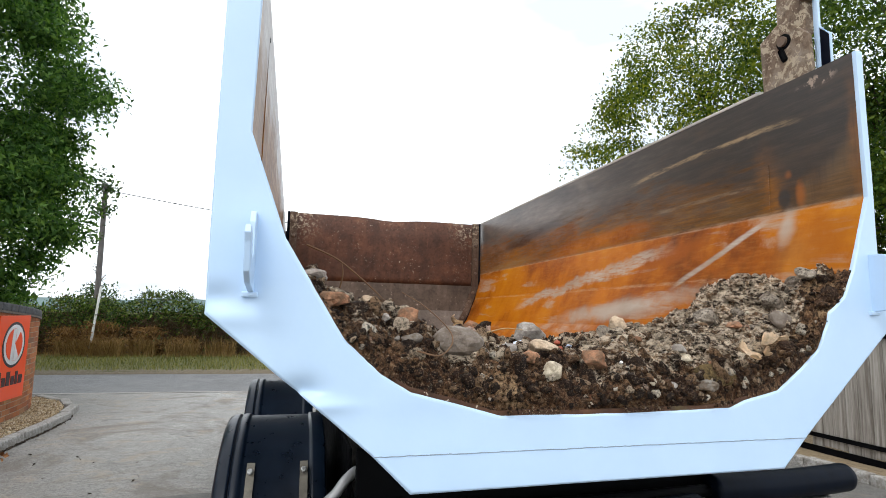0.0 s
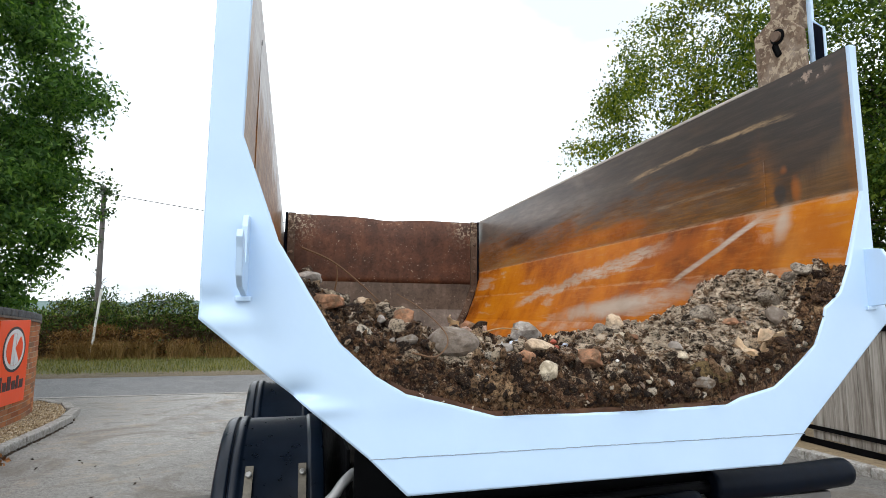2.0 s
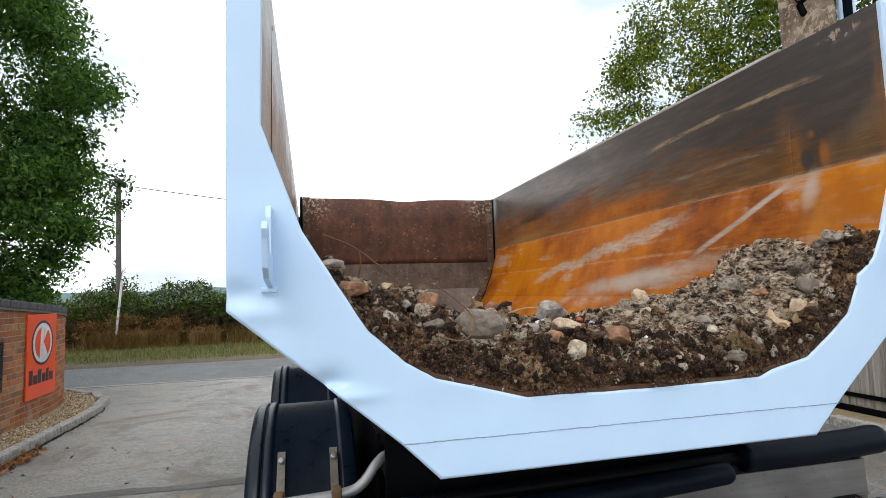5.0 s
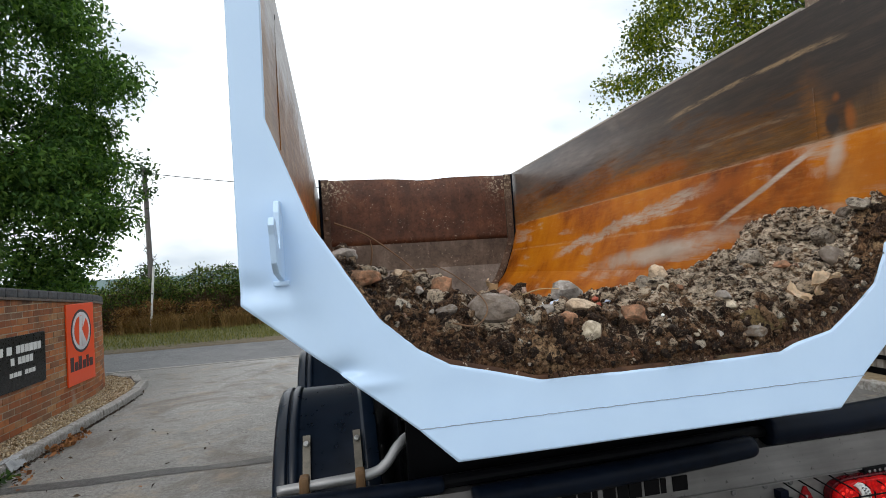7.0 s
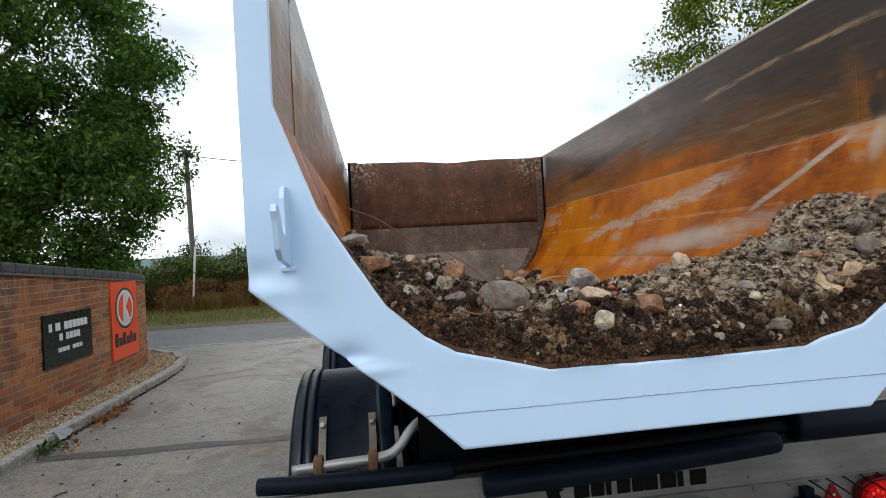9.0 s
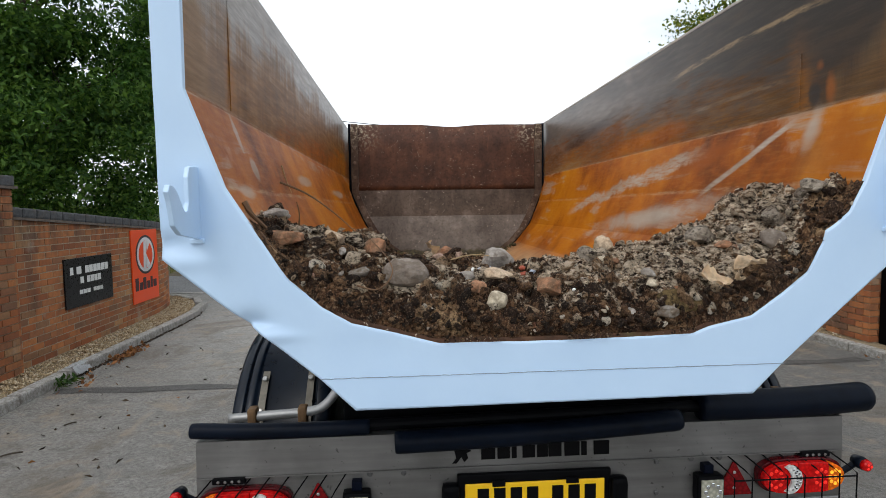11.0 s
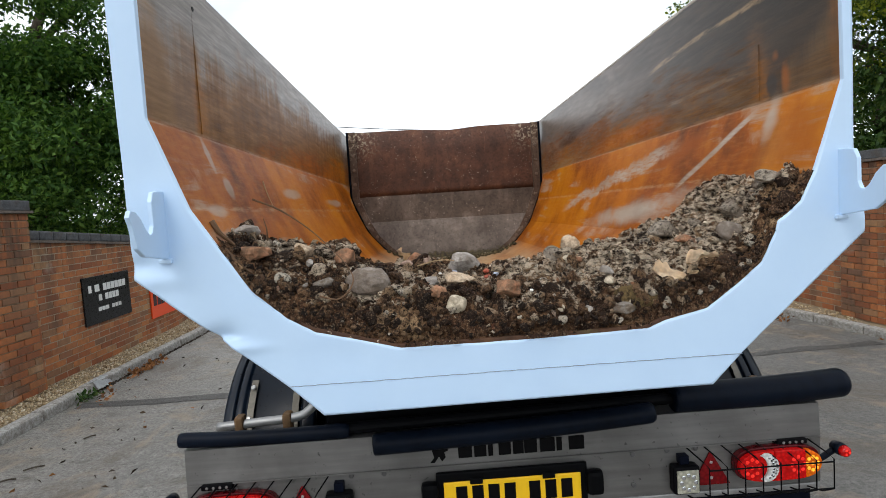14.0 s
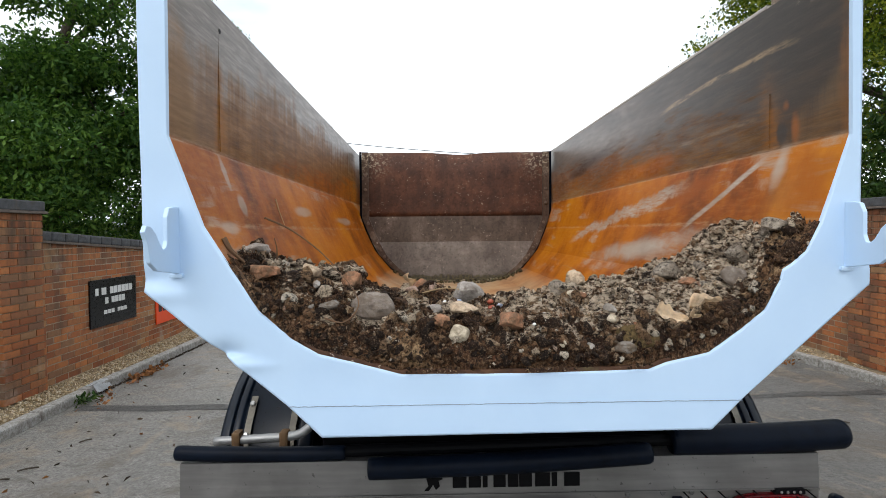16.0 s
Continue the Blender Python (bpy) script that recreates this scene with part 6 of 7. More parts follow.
for k in range(70):
    x, y = srng.uniform(-0.9, 0.9), 0.01 + 0.6 * srng.random() ** 1.3
    s = 0.008 + 0.016 * srng.random() ** 1.6
    if soil_z(x, y) < shell_z(x) + 0.03 or not clear_of_frame(x, y, soil_z(x, y) + s * 0.25, s):
        continue
    mt, lb = srng.choice(((SOIL, "crumbly brown clod in the soil"), (STONE_DULL, "small grey stone in the soil"), (STONE_TAN, "small buff stone in the soil"), (STONE_BRICK, "small red brick chip in the soil"), (STONE_PALE, "small pale stone in the soil"), (SOIL, "crumbly brown clod in the soil"), (SOIL, "crumbly brown clod in the soil")))
    ob = single("stone" if mt != SOIL else "clod", rock(100 + k, (s, s * srng.uniform(0.6, 1), s * srng.uniform(0.6, 1)), 0.9, 0.4, 2), mt, lb, "stone" if mt != SOIL else "clod", "stones in the load")
    ob.matrix_basis = pose(x, y, soil_z(x, y) + s * 0.25, srng.uniform(-30, 30), srng.uniform(-30, 30), srng.uniform(0, 360))


def dry_leaf(x, y, z, ln, wd, rx, ry, rz, curl, label):
    """A curled dry leaf with a midrib, a pointed tip and a thickness."""
    bm = bmesh.new()
    rows = []
    for i in range(15):
        t = i / 14
        w = wd * (math.sin(math.pi * t ** 0.8) ** 0.85) * (1 + 0.15 * math.sin(t * 19 + ln * 90) + 0.10 * math.sin(t * 43)) + 0.001
        rows.append([bm.verts.new((ln * (t - 0.5), w * s * (1 - 0.25 * curl * abs(s)), curl * wd * abs(s) ** 1.6 * (0.6 + 0.5 * math.sin(t * 5 + s)) + 0.010 * math.sin(t * 4.1 + ln * 60) + 0.005 * math.sin(t * 17 + 5 * s) - (0.004 if s == 0 else 0))) for s in (-1, -0.66, -0.33, 0, 0.33, 0.66, 1)])
    for a, b in zip(rows, rows[1:]):
        for i in range(6):
            bm.faces.new((a[i], a[i + 1], b[i + 1], b[i]))
    bmesh.ops.solidify(bm, geom=bm.faces[:], thickness=0.0015)
    ob = single("dry_leaf", bm, DRYLEAF, label, "leaf", "dry leaves on the load", smooth=True)
    ob.matrix_basis = pose(x, y, z, rx, ry, rz)


dry_leaf(0.470, -0.02, 1.487, 0.125, 0.036, 48, 8, 8, 0.5, "tan curled dry leaf on the soil")
dry_leaf(0.580, -0.015, 1.523, 0.095, 0.030, 35, -14, -14, 0.9, "tan folded dry leaf on the soil")
dry_leaf(0.545, -0.02, 1.49, 0.05, 0.014, 40, 30, 40, 0.8, "small orange brown dry leaf")


def twig(pts, r, label, material=None):
    pts = bend(pts, 6)
    n = len(pts)
    single("twig", tube(pts, r, 6, [r * (1 - 0.6 * k / n) for k in range(n)]), material or TWIG, label, "twig", "twigs on the load")


twig([(-0.60, 0.02, 1.485), (-0.54, 0.00, 1.475), (-0.50, 0.02, 1.51), (-0.505, 0.06, 1.55), (-0.56, 0.12, 1.61), (-0.62, 0.16, 1.65)], 0.0030, "bent pale twig beside the large stone")
twig([(-0.90, 0.42, 1.81), (-0.80, 0.40, 1.765), (-0.70, 0.40, 1.69), (-0.62, 0.38, 1.615)], 0.0044, "long thin brown twig leaning on the side")
twig([(-0.945, 0.12, 1.735), (-0.92, 0.12, 1.695), (-0.885, 0.14, 1.655)], 0.011, "stubby bark covered stick against the side")
twig([(-0.885, 0.05, 1.645), (-0.85, 0.05, 1.60), (-0.81, 0.06, 1.565)], 0.008, "pale splintered stick at the lip")
twig([(-1.012, 0.97, 1.915), (-0.995, 0.968, 1.855), (-0.970, 0.965, 1.790)], 0.0032, "pale straw stuck to the rusty side", STRAW_STALK)
twig([(-0.80, 0.22, 1.66), (-0.795, 0.20, 1.70), (-0.80, 0.19, 1.735)], 0.003, "thin red brown twig standing in the soil")
twig([(-0.30, 0.30, 1.53), (-0.22, 0.31, 1.545), (-0.12, 0.30, 1.535)], 0.0028, "short pale stick lying on the crest", STRAW_STALK)
dry_leaf(-0.36, 0.48, 1.55, 0.085, 0.024, 30, 55, 60, 0.9, "small orange tan dry leaf standing on the crest")


# ---- brick walls ----
COURSE, BLEN = 0.075, 0.225


def brick_mesh(name, length, material):
    bm = box((0.005, -0.051, 0.005), (length - 0.005, 0.051, COURSE - 0.005), 0.004)
    me = bpy.data.meshes.new(name)
    bm.to_mesh(me)
    bm.free()
    me.materials.append(material)
    return me


WHOLE = brick_mesh("brick", BLEN, BRICK)
HALFB = brick_mesh("half_brick", BLEN / 2, BRICK)
COPE = bpy.data.meshes.new("coping_brick")
cb = box((0.004, -0.125, 0.0), (0.221, 0.125, 0.105), 0.022)
cb.to_mesh(COPE)
cb.free()
COPE.materials.append(COPING)


def piece(name, me, root, m):
    ob = new(name, me)
    ob.parent, ob.matrix_parent_inverse = root, base_of(root)
    ob.matrix_basis = m
    return ob


def hull(line, half, z0, z1, fall=None):
    """The mortar core of a wall along a line; fall(p) lowers its top."""
    bm = bmesh.new()
    rows = []
    for p, d in line:
        n = Vector((-d.y, d.x, 0))
        low = fall(p) if fall else 0.0
        base = z0 if z0 < 0.5 else z0 - low
        rows.append([bm.verts.new((p + n * s).to_2d().to_3d() + Vector((0, 0, z))) for s, z in ((half, base), (half, z1 - low), (-half, z1 - low), (-half, base))])
    for a, b in zip(rows, rows[1:]):
        for i in range(4):
            bm.faces.new((a[i], a[(i + 1) % 4], b[(i + 1) % 4], b[i]))
    bm.faces.new(rows[0][::-1])
    bm.faces.new(rows[-1])
    bmesh.ops.recalc_face_normals(bm, faces=bm.faces)
    return bm


def brick_wall(name, label, pts, z0, courses, face, limit=300, slope=0.0):
    """A curved wall. pts: the line of its drive-side face; face: +1 if the drive lies to the right of the heading."""
    root = thing(name, label, "wall", (pts[0][0], pts[0][1], z0), kind="structure")
    line = arc_line(pts, BLEN)
    shift = lambda p, d, k: p + Vector((-d.y, d.x, 0)) * k * face
    fall = lambda p: slope * max(0.0, p.y - pts[0][1])
    top = z0 + courses * COURSE
    part("mortar_core", hull([(shift(p, d, 0.11), d) for p, d in arc_line(pts, 0.12)], 0.1065, z0 - 0.1, top, fall), MORTAR, root, "sandy mortar joints")
    made = 0
    rest_v, rest_f = [], []
    wr = random.Random(len(name))
    cells = []
    for c in range(courses):
        off = 0.5 if c % 2 else 0.0
        for k in range(len(line) - 1):
            if z0 + c * COURSE < top - fall(line[k][0]) - 0.004:
                cells.append((k, c, off))
    cells.sort(key=lambda q: q[0])
    unit = [Vector(v.co) for v in WHOLE.vertices]
    polys = [list(p.vertices) for p in WHOLE.polygons]
    for k, c, off in cells:
        p, d = line[k]
        q, e = line[k + 1]
        p = p.lerp(q, off)
        d = d.lerp(e, off).normalized()
        at = shift(p, d, 0.051 + wr.uniform(-0.003, 0.003))
        m = along(at, d, z0 + c * COURSE)
        if off and k == len(line) - 2:
            piece("brick", HALFB, root, m)
        elif made < limit:
            piece("brick", WHOLE, root, m)
            made += 1
        else:
            base = len(rest_v)
            rest_v += [m @ v for v in unit]
            rest_f += [[i + base for i in f] for f in polys]
        if off and k == 0:
            m0 = along(shift(line[0][0], line[0][1], 0.051), line[0][1], z0 + c * COURSE)
            piece("brick", HALFB, root, m0)
    if rest_v:
        me = bpy.data.meshes.new("brickwork")
        me.from_pydata(rest_v, [], rest_f)
        me.materials.append(BRICK_MASS)
        ob = piece("brickwork", me, root, Matrix())
        tagged(ob, "further red brick courses", kind="stuff")
    part("creasing_course", hull([(shift(p, d, 0.11), d) for p, d in arc_line(pts, 0.12)], 0.135, top, top + 0.028, fall), TILE_EDGE, root, "thin projecting tile course")
    for p, d in line[:-1]:
        piece("coping_brick", COPE, root, along(shift(p, d, 0.11), d, top + 0.026 - fall(p)) @ Matrix.Rotation(math.atan(slope) * d.y, 4, "Y"))
    return root


def brick_pillar(name, label, x0, x1, y0, y1, z0, courses):
    root = thing(name, label, "pillar", ((x0 + x1) / 2, (y0 + y1) / 2, z0), kind="structure")
    top = z0 + courses * COURSE
    part("mortar_core", box((x0 + 0.012, y0 + 0.012, z0 - 0.1), (x1 - 0.012, y1 - 0.012, top)), MORTAR, root, "sandy mortar joints")
    runs = (((x1, y0), (0, 1), y1 - y0), ((x0, y1), (0, -1), y1 - y0), ((x0, y0), (1, 0), x1 - x0), ((x1, y1), (-1, 0), x1 - x0))
    for c in range(courses):
        for (px, py), (dx, dy), span in runs:
            d = Vector((dx, dy, 0))
            n = Vector((-dy, dx, 0))
            at = BLEN / 2 if c % 2 else 0.0
            if c % 2:
                piece("brick", HALFB, root, along(Vector((px, py, 0)) + n * 0.051, d, z0 + c * COURSE))
            while at + BLEN <= span + 0.02:
                piece("brick", WHOLE, root, along(Vector((px, py, 0)) + n * 0.051 + d * at, d, z0 + c * COURSE))
                at += BLEN
            if span - at > 0.09:
                piece("brick", HALFB, root, along(Vector((px, py, 0)) + n * 0.051 + d * at, d, z0 + c * COURSE))
    part("creasing_course", box((x0 - 0.035, y0 - 0.035, top), (x1 + 0.035, y1 + 0.035, top + 0.028), 0.004), TILE_EDGE, root)
    k = 0
    while k * 0.225 < (x1 - x0) + 0.02:
        xa = x0 - 0.012 + k * 0.225
        part("coping_brick", box((xa, y0 - 0.012, top + 0.028), (min(xa + 0.218, x1 + 0.02), y1 + 0.012, top + 0.132), 0.012), COPING, root)
        k += 1
    return root


WALL_L = [(-4.45, 4.21), (-4.45, 5.2), (-4.45, 6.2), (-4.452, 6.9), (-4.49, 7.6), (-4.62, 8.25), (-4.88, 8.85), (-5.3, 9.3), (-5.95, 9.6)]
WALL_R = [(4.98, 4.98), (4.98, 5.8), (4.98, 6.8), (5.02, 7.5), (5.2, 8.2), (5.6, 8.9), (6.4, 9.4), (7.4, 9.6)]
brick_wall("wall_west", "curved red brick entrance wall with blue brick coping", WALL_L, 0.095, 21, 1, 300, 0.066)
brick_wall("wall_east", "red brick entrance wall with blue brick coping", WALL_R, 0.095, 21, -1, 160)
brick_pillar("pillar_west", "red brick gate pillar with a blue brick cap", -5.0, -4.37, 3.61, 4.205, 0.095, 25)
brick_pillar("pillar_east", "red brick gate pillar with a blue brick cap", 4.89, 5.52, 4.33, 4.975, 0.095, 25)


# ---- signs on the west wall ----
def on_wall(u, v, w, y0, z0, x0=-4.446):
    return Vector((x0 + w, y0 + u, z0 + v))


sign = thing("name_board", "black rectangular name board with white lettering on the wall", "sign", (-4.446, 5.58, 0.59))
part("board", box((-4.449, 5.06, 0.588), (-4.431, 6.10, 1.182), 0.003), SIGN_BLACK, sign)
for y0, y1, z0, z1 in ((5.16, 5.235, 0.985, 1.075), (5.29, 5.40, 0.985, 1.075), (5.47, 6.00, 0.985, 1.075), (5.36, 5.44, 0.865, 0.945), (5.50, 5.82, 0.865, 0.945), (5.33, 5.57, 0.735, 0.785), (5.63, 5.86, 0.735, 0.785)):
    n = max(1, round((y1 - y0) / 0.088))
    for k in range(n):
        w = (y1 - y0) / n
        part("letter_bar", box((-4.4315, y0 + k * w + 0.006, z0), (-4.4285, y0 + (k + 1) * w - 0.006, z1)), SIGN_WHITE, sign)

panel = thing("dealer_sign", "orange dealer sign with a silver round badge on the wall", "sign", (-4.44, 7.08, 0.38))
TILT = math.atan2(-4.478 + 4.452, 0.86)


def tilted(lo, hi, bevel=0.0):
    m = Matrix.Translation((-4.449, 6.645, 0)) @ Matrix.Rotation(-TILT * 0.6, 4, "Z")
    return box(lo, hi, bevel, m)


def tilted_prism(outline, depth, lift, bevel=0.0):
    m = Matrix.Translation((-4.449, 6.645, 0)) @ Matrix.Rotation(-TILT * 0.6, 4, "Z")
    return prism(outline, depth, lambda u, v, w: m @ Vector((lift + w, u, v)), bevel)


part("board", tilted((0.004, 0.0, 0.375), (0.022, 0.86, 1.465), 0.003), SIGN_ORANGE, panel)
ring = lambda r, n=36: [(0.44 + r * 1.08 * math.cos(2 * math.pi * i / n), 1.085 + r * math.sin(2 * math.pi * i / n)) for i in range(n)]
part("badge_rim", tilted_prism(ring(0.297), 0.003, 0.0205), NAVY_MARK, panel, "dark rim")
part("badge_ring", tilted_prism(ring(0.262), 0.003, 0.0222), SILVER, panel, "silver ring")
part("badge_ground", tilted_prism(ring(0.212), 0.003, 0.0245), SIGN_ORANGE, panel)
part("badge_shape", tilted_prism([(0.345, 0.885), (0.43, 0.875), (0.46, 1.295), (0.375, 1.29)], 0.003, 0.028), SILVER, panel)
part("badge_shape", tilted_prism([(0.455, 1.09), (0.57, 0.93), (0.53, 0.89), (0.44, 0.876)], 0.003, 0.0268), SILVER, panel)
part("badge_shape", tilted_prism([(0.47, 1.12), (0.575, 1.255), (0.52, 1.285), (0.468, 1.295)], 0.003, 0.0268), SILVER, panel)
for k, (u, w, h) in enumerate(((0.07, 0.10, 0.19), (0.20, 0.10, 0.115), (0.32, 0.10, 0.18), (0.45, 0.10, 0.115), (0.57, 0.07, 0.17), (0.665, 0.11, 0.115))):
    part("letter_bar", tilted((0.0222, u, 0.56), (0.0252, u + w, 0.56 + h)), DARK_MARK, panel)


# ---- gravel, leaf litter, weeds ----
def scatter(line, n, width, lift, seed, near=0.0):
    r = np.random.default_rng(seed)
    out = []
    for _ in range(n):
        p, d = line[int(r.integers(0, len(line)))]
        q = p + Vector((-d.y, d.x, 0)) * (near + width * r.random()) + d * r.uniform(-0.15, 0.15)
        out.append((q.x, q.y, lift + 0.012 * noise.noise((q.x * 3, q.y * 3, 0))))
    return np.array(out), r


gl, gr = scatter([q for q in arc_line(KERB_L, 0.2) if q[0].y > 2.2], 7500, 0.46, 0.092, 6, 0.07)
tagged(pebble_mesh("gravel", gl, gr.uniform(0.008, 0.022, len(gl)), GRAVEL, gr), "loose yellow gravel between kerb and wall", "gravel", kind="stuff")
g2, gr2 = scatter([q for q in arc_line(KERB_R, 0.2) if q[0].y > 4.6], 1700, -0.42, 0.092, 7, -0.07)
tagged(pebble_mesh("gravel", g2, gr2.uniform(0.008, 0.022, len(g2)), GRAVEL, gr2), "loose yellow gravel below the east wall", "gravel", kind="stuff")


def litter(cx, cy, sx, sy, n, seed, label):
    r = np.random.default_rng(seed)
    p = np.stack([cx + r.normal(0, sx, n), cy + r.normal(0, sy, n), r.uniform(0.004, 0.035, n)], -1)
    tagged(leaf_mesh("leaf_litter", p, 0.055, LITTER, r, 0.0, 0.7), label, "leaves", kind="stuff")


litter(-3.82, 5.12, 0.05, 0.24, 170, 31, "drift of brown fallen leaves against the kerb")
litter(-3.72, 4.1, 0.08, 0.25, 22, 32, "few brown fallen leaves on the drive")
litter(-3.1, 2.9, 0.5, 0.6, 7, 33, "scattered brown leaves on the drive")
litter(4.30, 5.5, 0.10, 0.16, 90, 34, "drift of reddish leaves by the east kerb")
litter(4.75, 5.75, 0.16, 0.2, 90, 35, "reddish leaves on the gravel by the wall")
litter(4.95, 2.6, 0.14, 0.9, 260, 36, "brown leaf litter along the foot of the open gate")
dr = np.random.default_rng(61)
foot_y = dr.uniform(4.0, 8.2, 900)
foot_x = np.interp(foot_y, [q[1] for q in KERB_L], [q[0] for q in KERB_L]) + 0.066 + np.abs(dr.normal(0, 0.022, 900))
tagged(pebble_mesh("kerb_dirt", np.stack([foot_x, foot_y, np.full(900, 0.008)], -1), 0.004 + 0.016 * dr.random(900) ** 2, VERGE_DIRT, dr, 0.6), "line of dark dirt and leaf mould along the kerb", "dirt", kind="stuff")
bits = np.stack([dr.uniform(-3.85, -2.2, 46), dr.uniform(1.4, 5.6, 46), dr.uniform(0.008, 0.016, 46)], -1)
tagged(leaf_mesh("leaf_scraps", bits, 0.055, VERGE_DIRT, dr, 0.0, 0.4), "dark rotted leaf scraps scattered on the drive", "leaves", kind="stuff")
for sx, sy, turn, ln in ((-3.28, 2.40, 30, 0.065), (-3.34, 2.22, 20, 0.05), (-3.2, 2.95, 50, 0.045), (3.4, 3.1, -20, 0.06)):
    d = Vector((math.cos(math.radians(turn)), math.sin(math.radians(turn)), 0))
    mid_ = Vector((sx, sy, 0.012))
    single("drive_twig", tube(bend([mid_ - d * ln, mid_ + Vector((0, 0.006, 0.003)), mid_ + d * ln], 4), 0.006, 6), BARK, "short dark twig lying on the drive", "twig", "twigs on the drive")


def crushed_wrapper(x, y, z):
    """A crumpled sheet of clear film caught on the kerb."""
    bm = bmesh.new()
    rows = []
    for i in range(15):
        u = i / 14 - 0.5
        row = []
        for j in range(9):
            v = j / 8 - 0.5
            p = Vector((u * 9, v * 7, 2.0))
            drop = -0.05 * max(0.0, v - 0.1) * 4
            row.append(bm.verts.new((v * 0.15 * (1 - 0.3 * abs(u)), u * 0.30, drop + 0.016 * noise.noise(p) + 0.010 * abs(noise.noise(p * 2.3)))))
        rows.append(row)
    for a, b in zip(rows, rows[1:]):
        for j in range(8):
            bm.faces.new((a[j], a[j + 1], b[j + 1], b[j]))
    bmesh.ops.solidify(bm, geom=bm.faces[:], thickness=0.002)
    ob = single("plastic_wrapper", bm, FILM, "crumpled pale plastic wrapper caught on the kerb", "wrapper")
    ob.matrix_basis = pose(x, y, z, 0, 0, 4)


crushed_wrapper(-3.965, 4.42, 0.112)
wr2 = np.random.default_rng(41)
wp = np.stack([-3.86 + wr2.normal(0, 0.05, 60), 4.02 + wr2.normal(0, 0.07, 60), wr2.uniform(0.0, 0.07, 60)], -1)
tagged(leaf_mesh("weed", wp, 0.06, LEAF_DARK, wr2, -0.8, 0.5), "small green weed at the kerb", "weed", kind="stuff")


# ---- timber gates ----
def gate(x, y0, y1, z0, z1, face, label):
    root = thing("timber_gate", label, "gate", (x, (y0 + y1) / 2, 0), group="entrance gates")
    n = int((y1 - y0) / 0.15)
    bm = box((-0.011, 0.004, z0), (0.011, 0.145, z1), 0.005)
    me = bpy.data.meshes.new("board")
    bm.to_mesh(me)
    bm.free()
    me.materials.append(BOARD)
    gr_ = random.Random(9)
    for k in range(n):
        piece("board", me, root, pose(x + gr_.uniform(-0.003, 0.003), y0 + k * 0.15, gr_.uniform(-0.01, 0.01)))
    for z, deep in ((z0 - 0.09, 0.09), (z0 + 0.10, 0.05), (1.45, 0.06)):
        part("rail", box((x + face * 0.012, y0, z), (x + face * 0.06, y1, z + deep), 0.005), BLACK_IRON, root, "black steel rail")
    for y in (y0 - 0.06, y1):
        part("stile", box((x - 0.035, y, z0 - 0.05), (x + 0.04, y + 0.06, z1 + 0.02), 0.005), BLACK_IRON, root, "black steel stile")
    part("drop_bolt", tube([(x + face * 0.07, y0 + 0.2, 0.0), (x + face * 0.07, y0 + 0.2, 0.9)], 0.012, 8), BLACK_IRON, root)


gate(5.22, 1.1, 4.1, 0.16, 1.95, -1, "weathered grey boarded gate on a black frame, standing open")
gate(-4.72, 0.5, 3.45, 0.16, 1.95, -1, "boarded gate on a black frame, standing open by the pillar")


def gate_post(x0, x1, y0, y1):
    root = thing("gate_post", "black steel gate post standing against the brick pillar", "post", ((x0 + x1) / 2, (y0 + y1) / 2, 0), group="gate posts")
    part("post", box((x0, y0, 0.0), (x1, y1, 1.98), 0.006), BLACK_IRON, root)
    part("cap", box((x0 - 0.006, y0 - 0.006, 1.98), (x1 + 0.006, y1 + 0.006, 1.99), 0.003), BLACK_IRON, root)
    for z in (0.4, 1.6):
        part("hinge", tube([((x0 + x1) / 2, y0 - 0.015, z), ((x0 + x1) / 2, y0 - 0.015, z + 0.10)], 0.016, 10), BLACK_IRON, root)


gate_post(-4.55, -4.45, 3.49, 3.59)
gate_post(5.00, 5.10, 4.21, 4.31)


# ---- trees, hedge, lane side ----
def limb(bm, p, d, ln, r, depth, rg, tips, spread_):
    """A tapering branch that forks."""
    pts, q, dd = [p.copy()], p.copy(), d.copy()
    for _ in range(4):
        dd = (dd + Vector((rg.gauss(0, 0.14), rg.gauss(0, 0.14), rg.gauss(0.03, 0.10)))).normalized()
        q = q + dd * ln / 4
        pts.append(q.copy())
    add_tube(bm, pts, r, 7 if r > 0.04 else 5, True, [r * (1 - 0.5 * k / 4) for k in range(5)])
    if depth == 0:
        tips += pts[1:]
        return
    for k in range(rg.choice((2, 3, 3))):
        start = pts[rg.choice((2, 3, 4))]
        nd = (dd + Vector((rg.gauss(0, spread_), rg.gauss(0, spread_), rg.gauss(0.05, spread_ * 0.6)))).normalized()
        limb(bm, start, nd, ln * rg.uniform(0.62, 0.85), r * 0.52, depth - 1, rg, tips, spread_)
    if depth <= 2:
        tips += pts[2:]


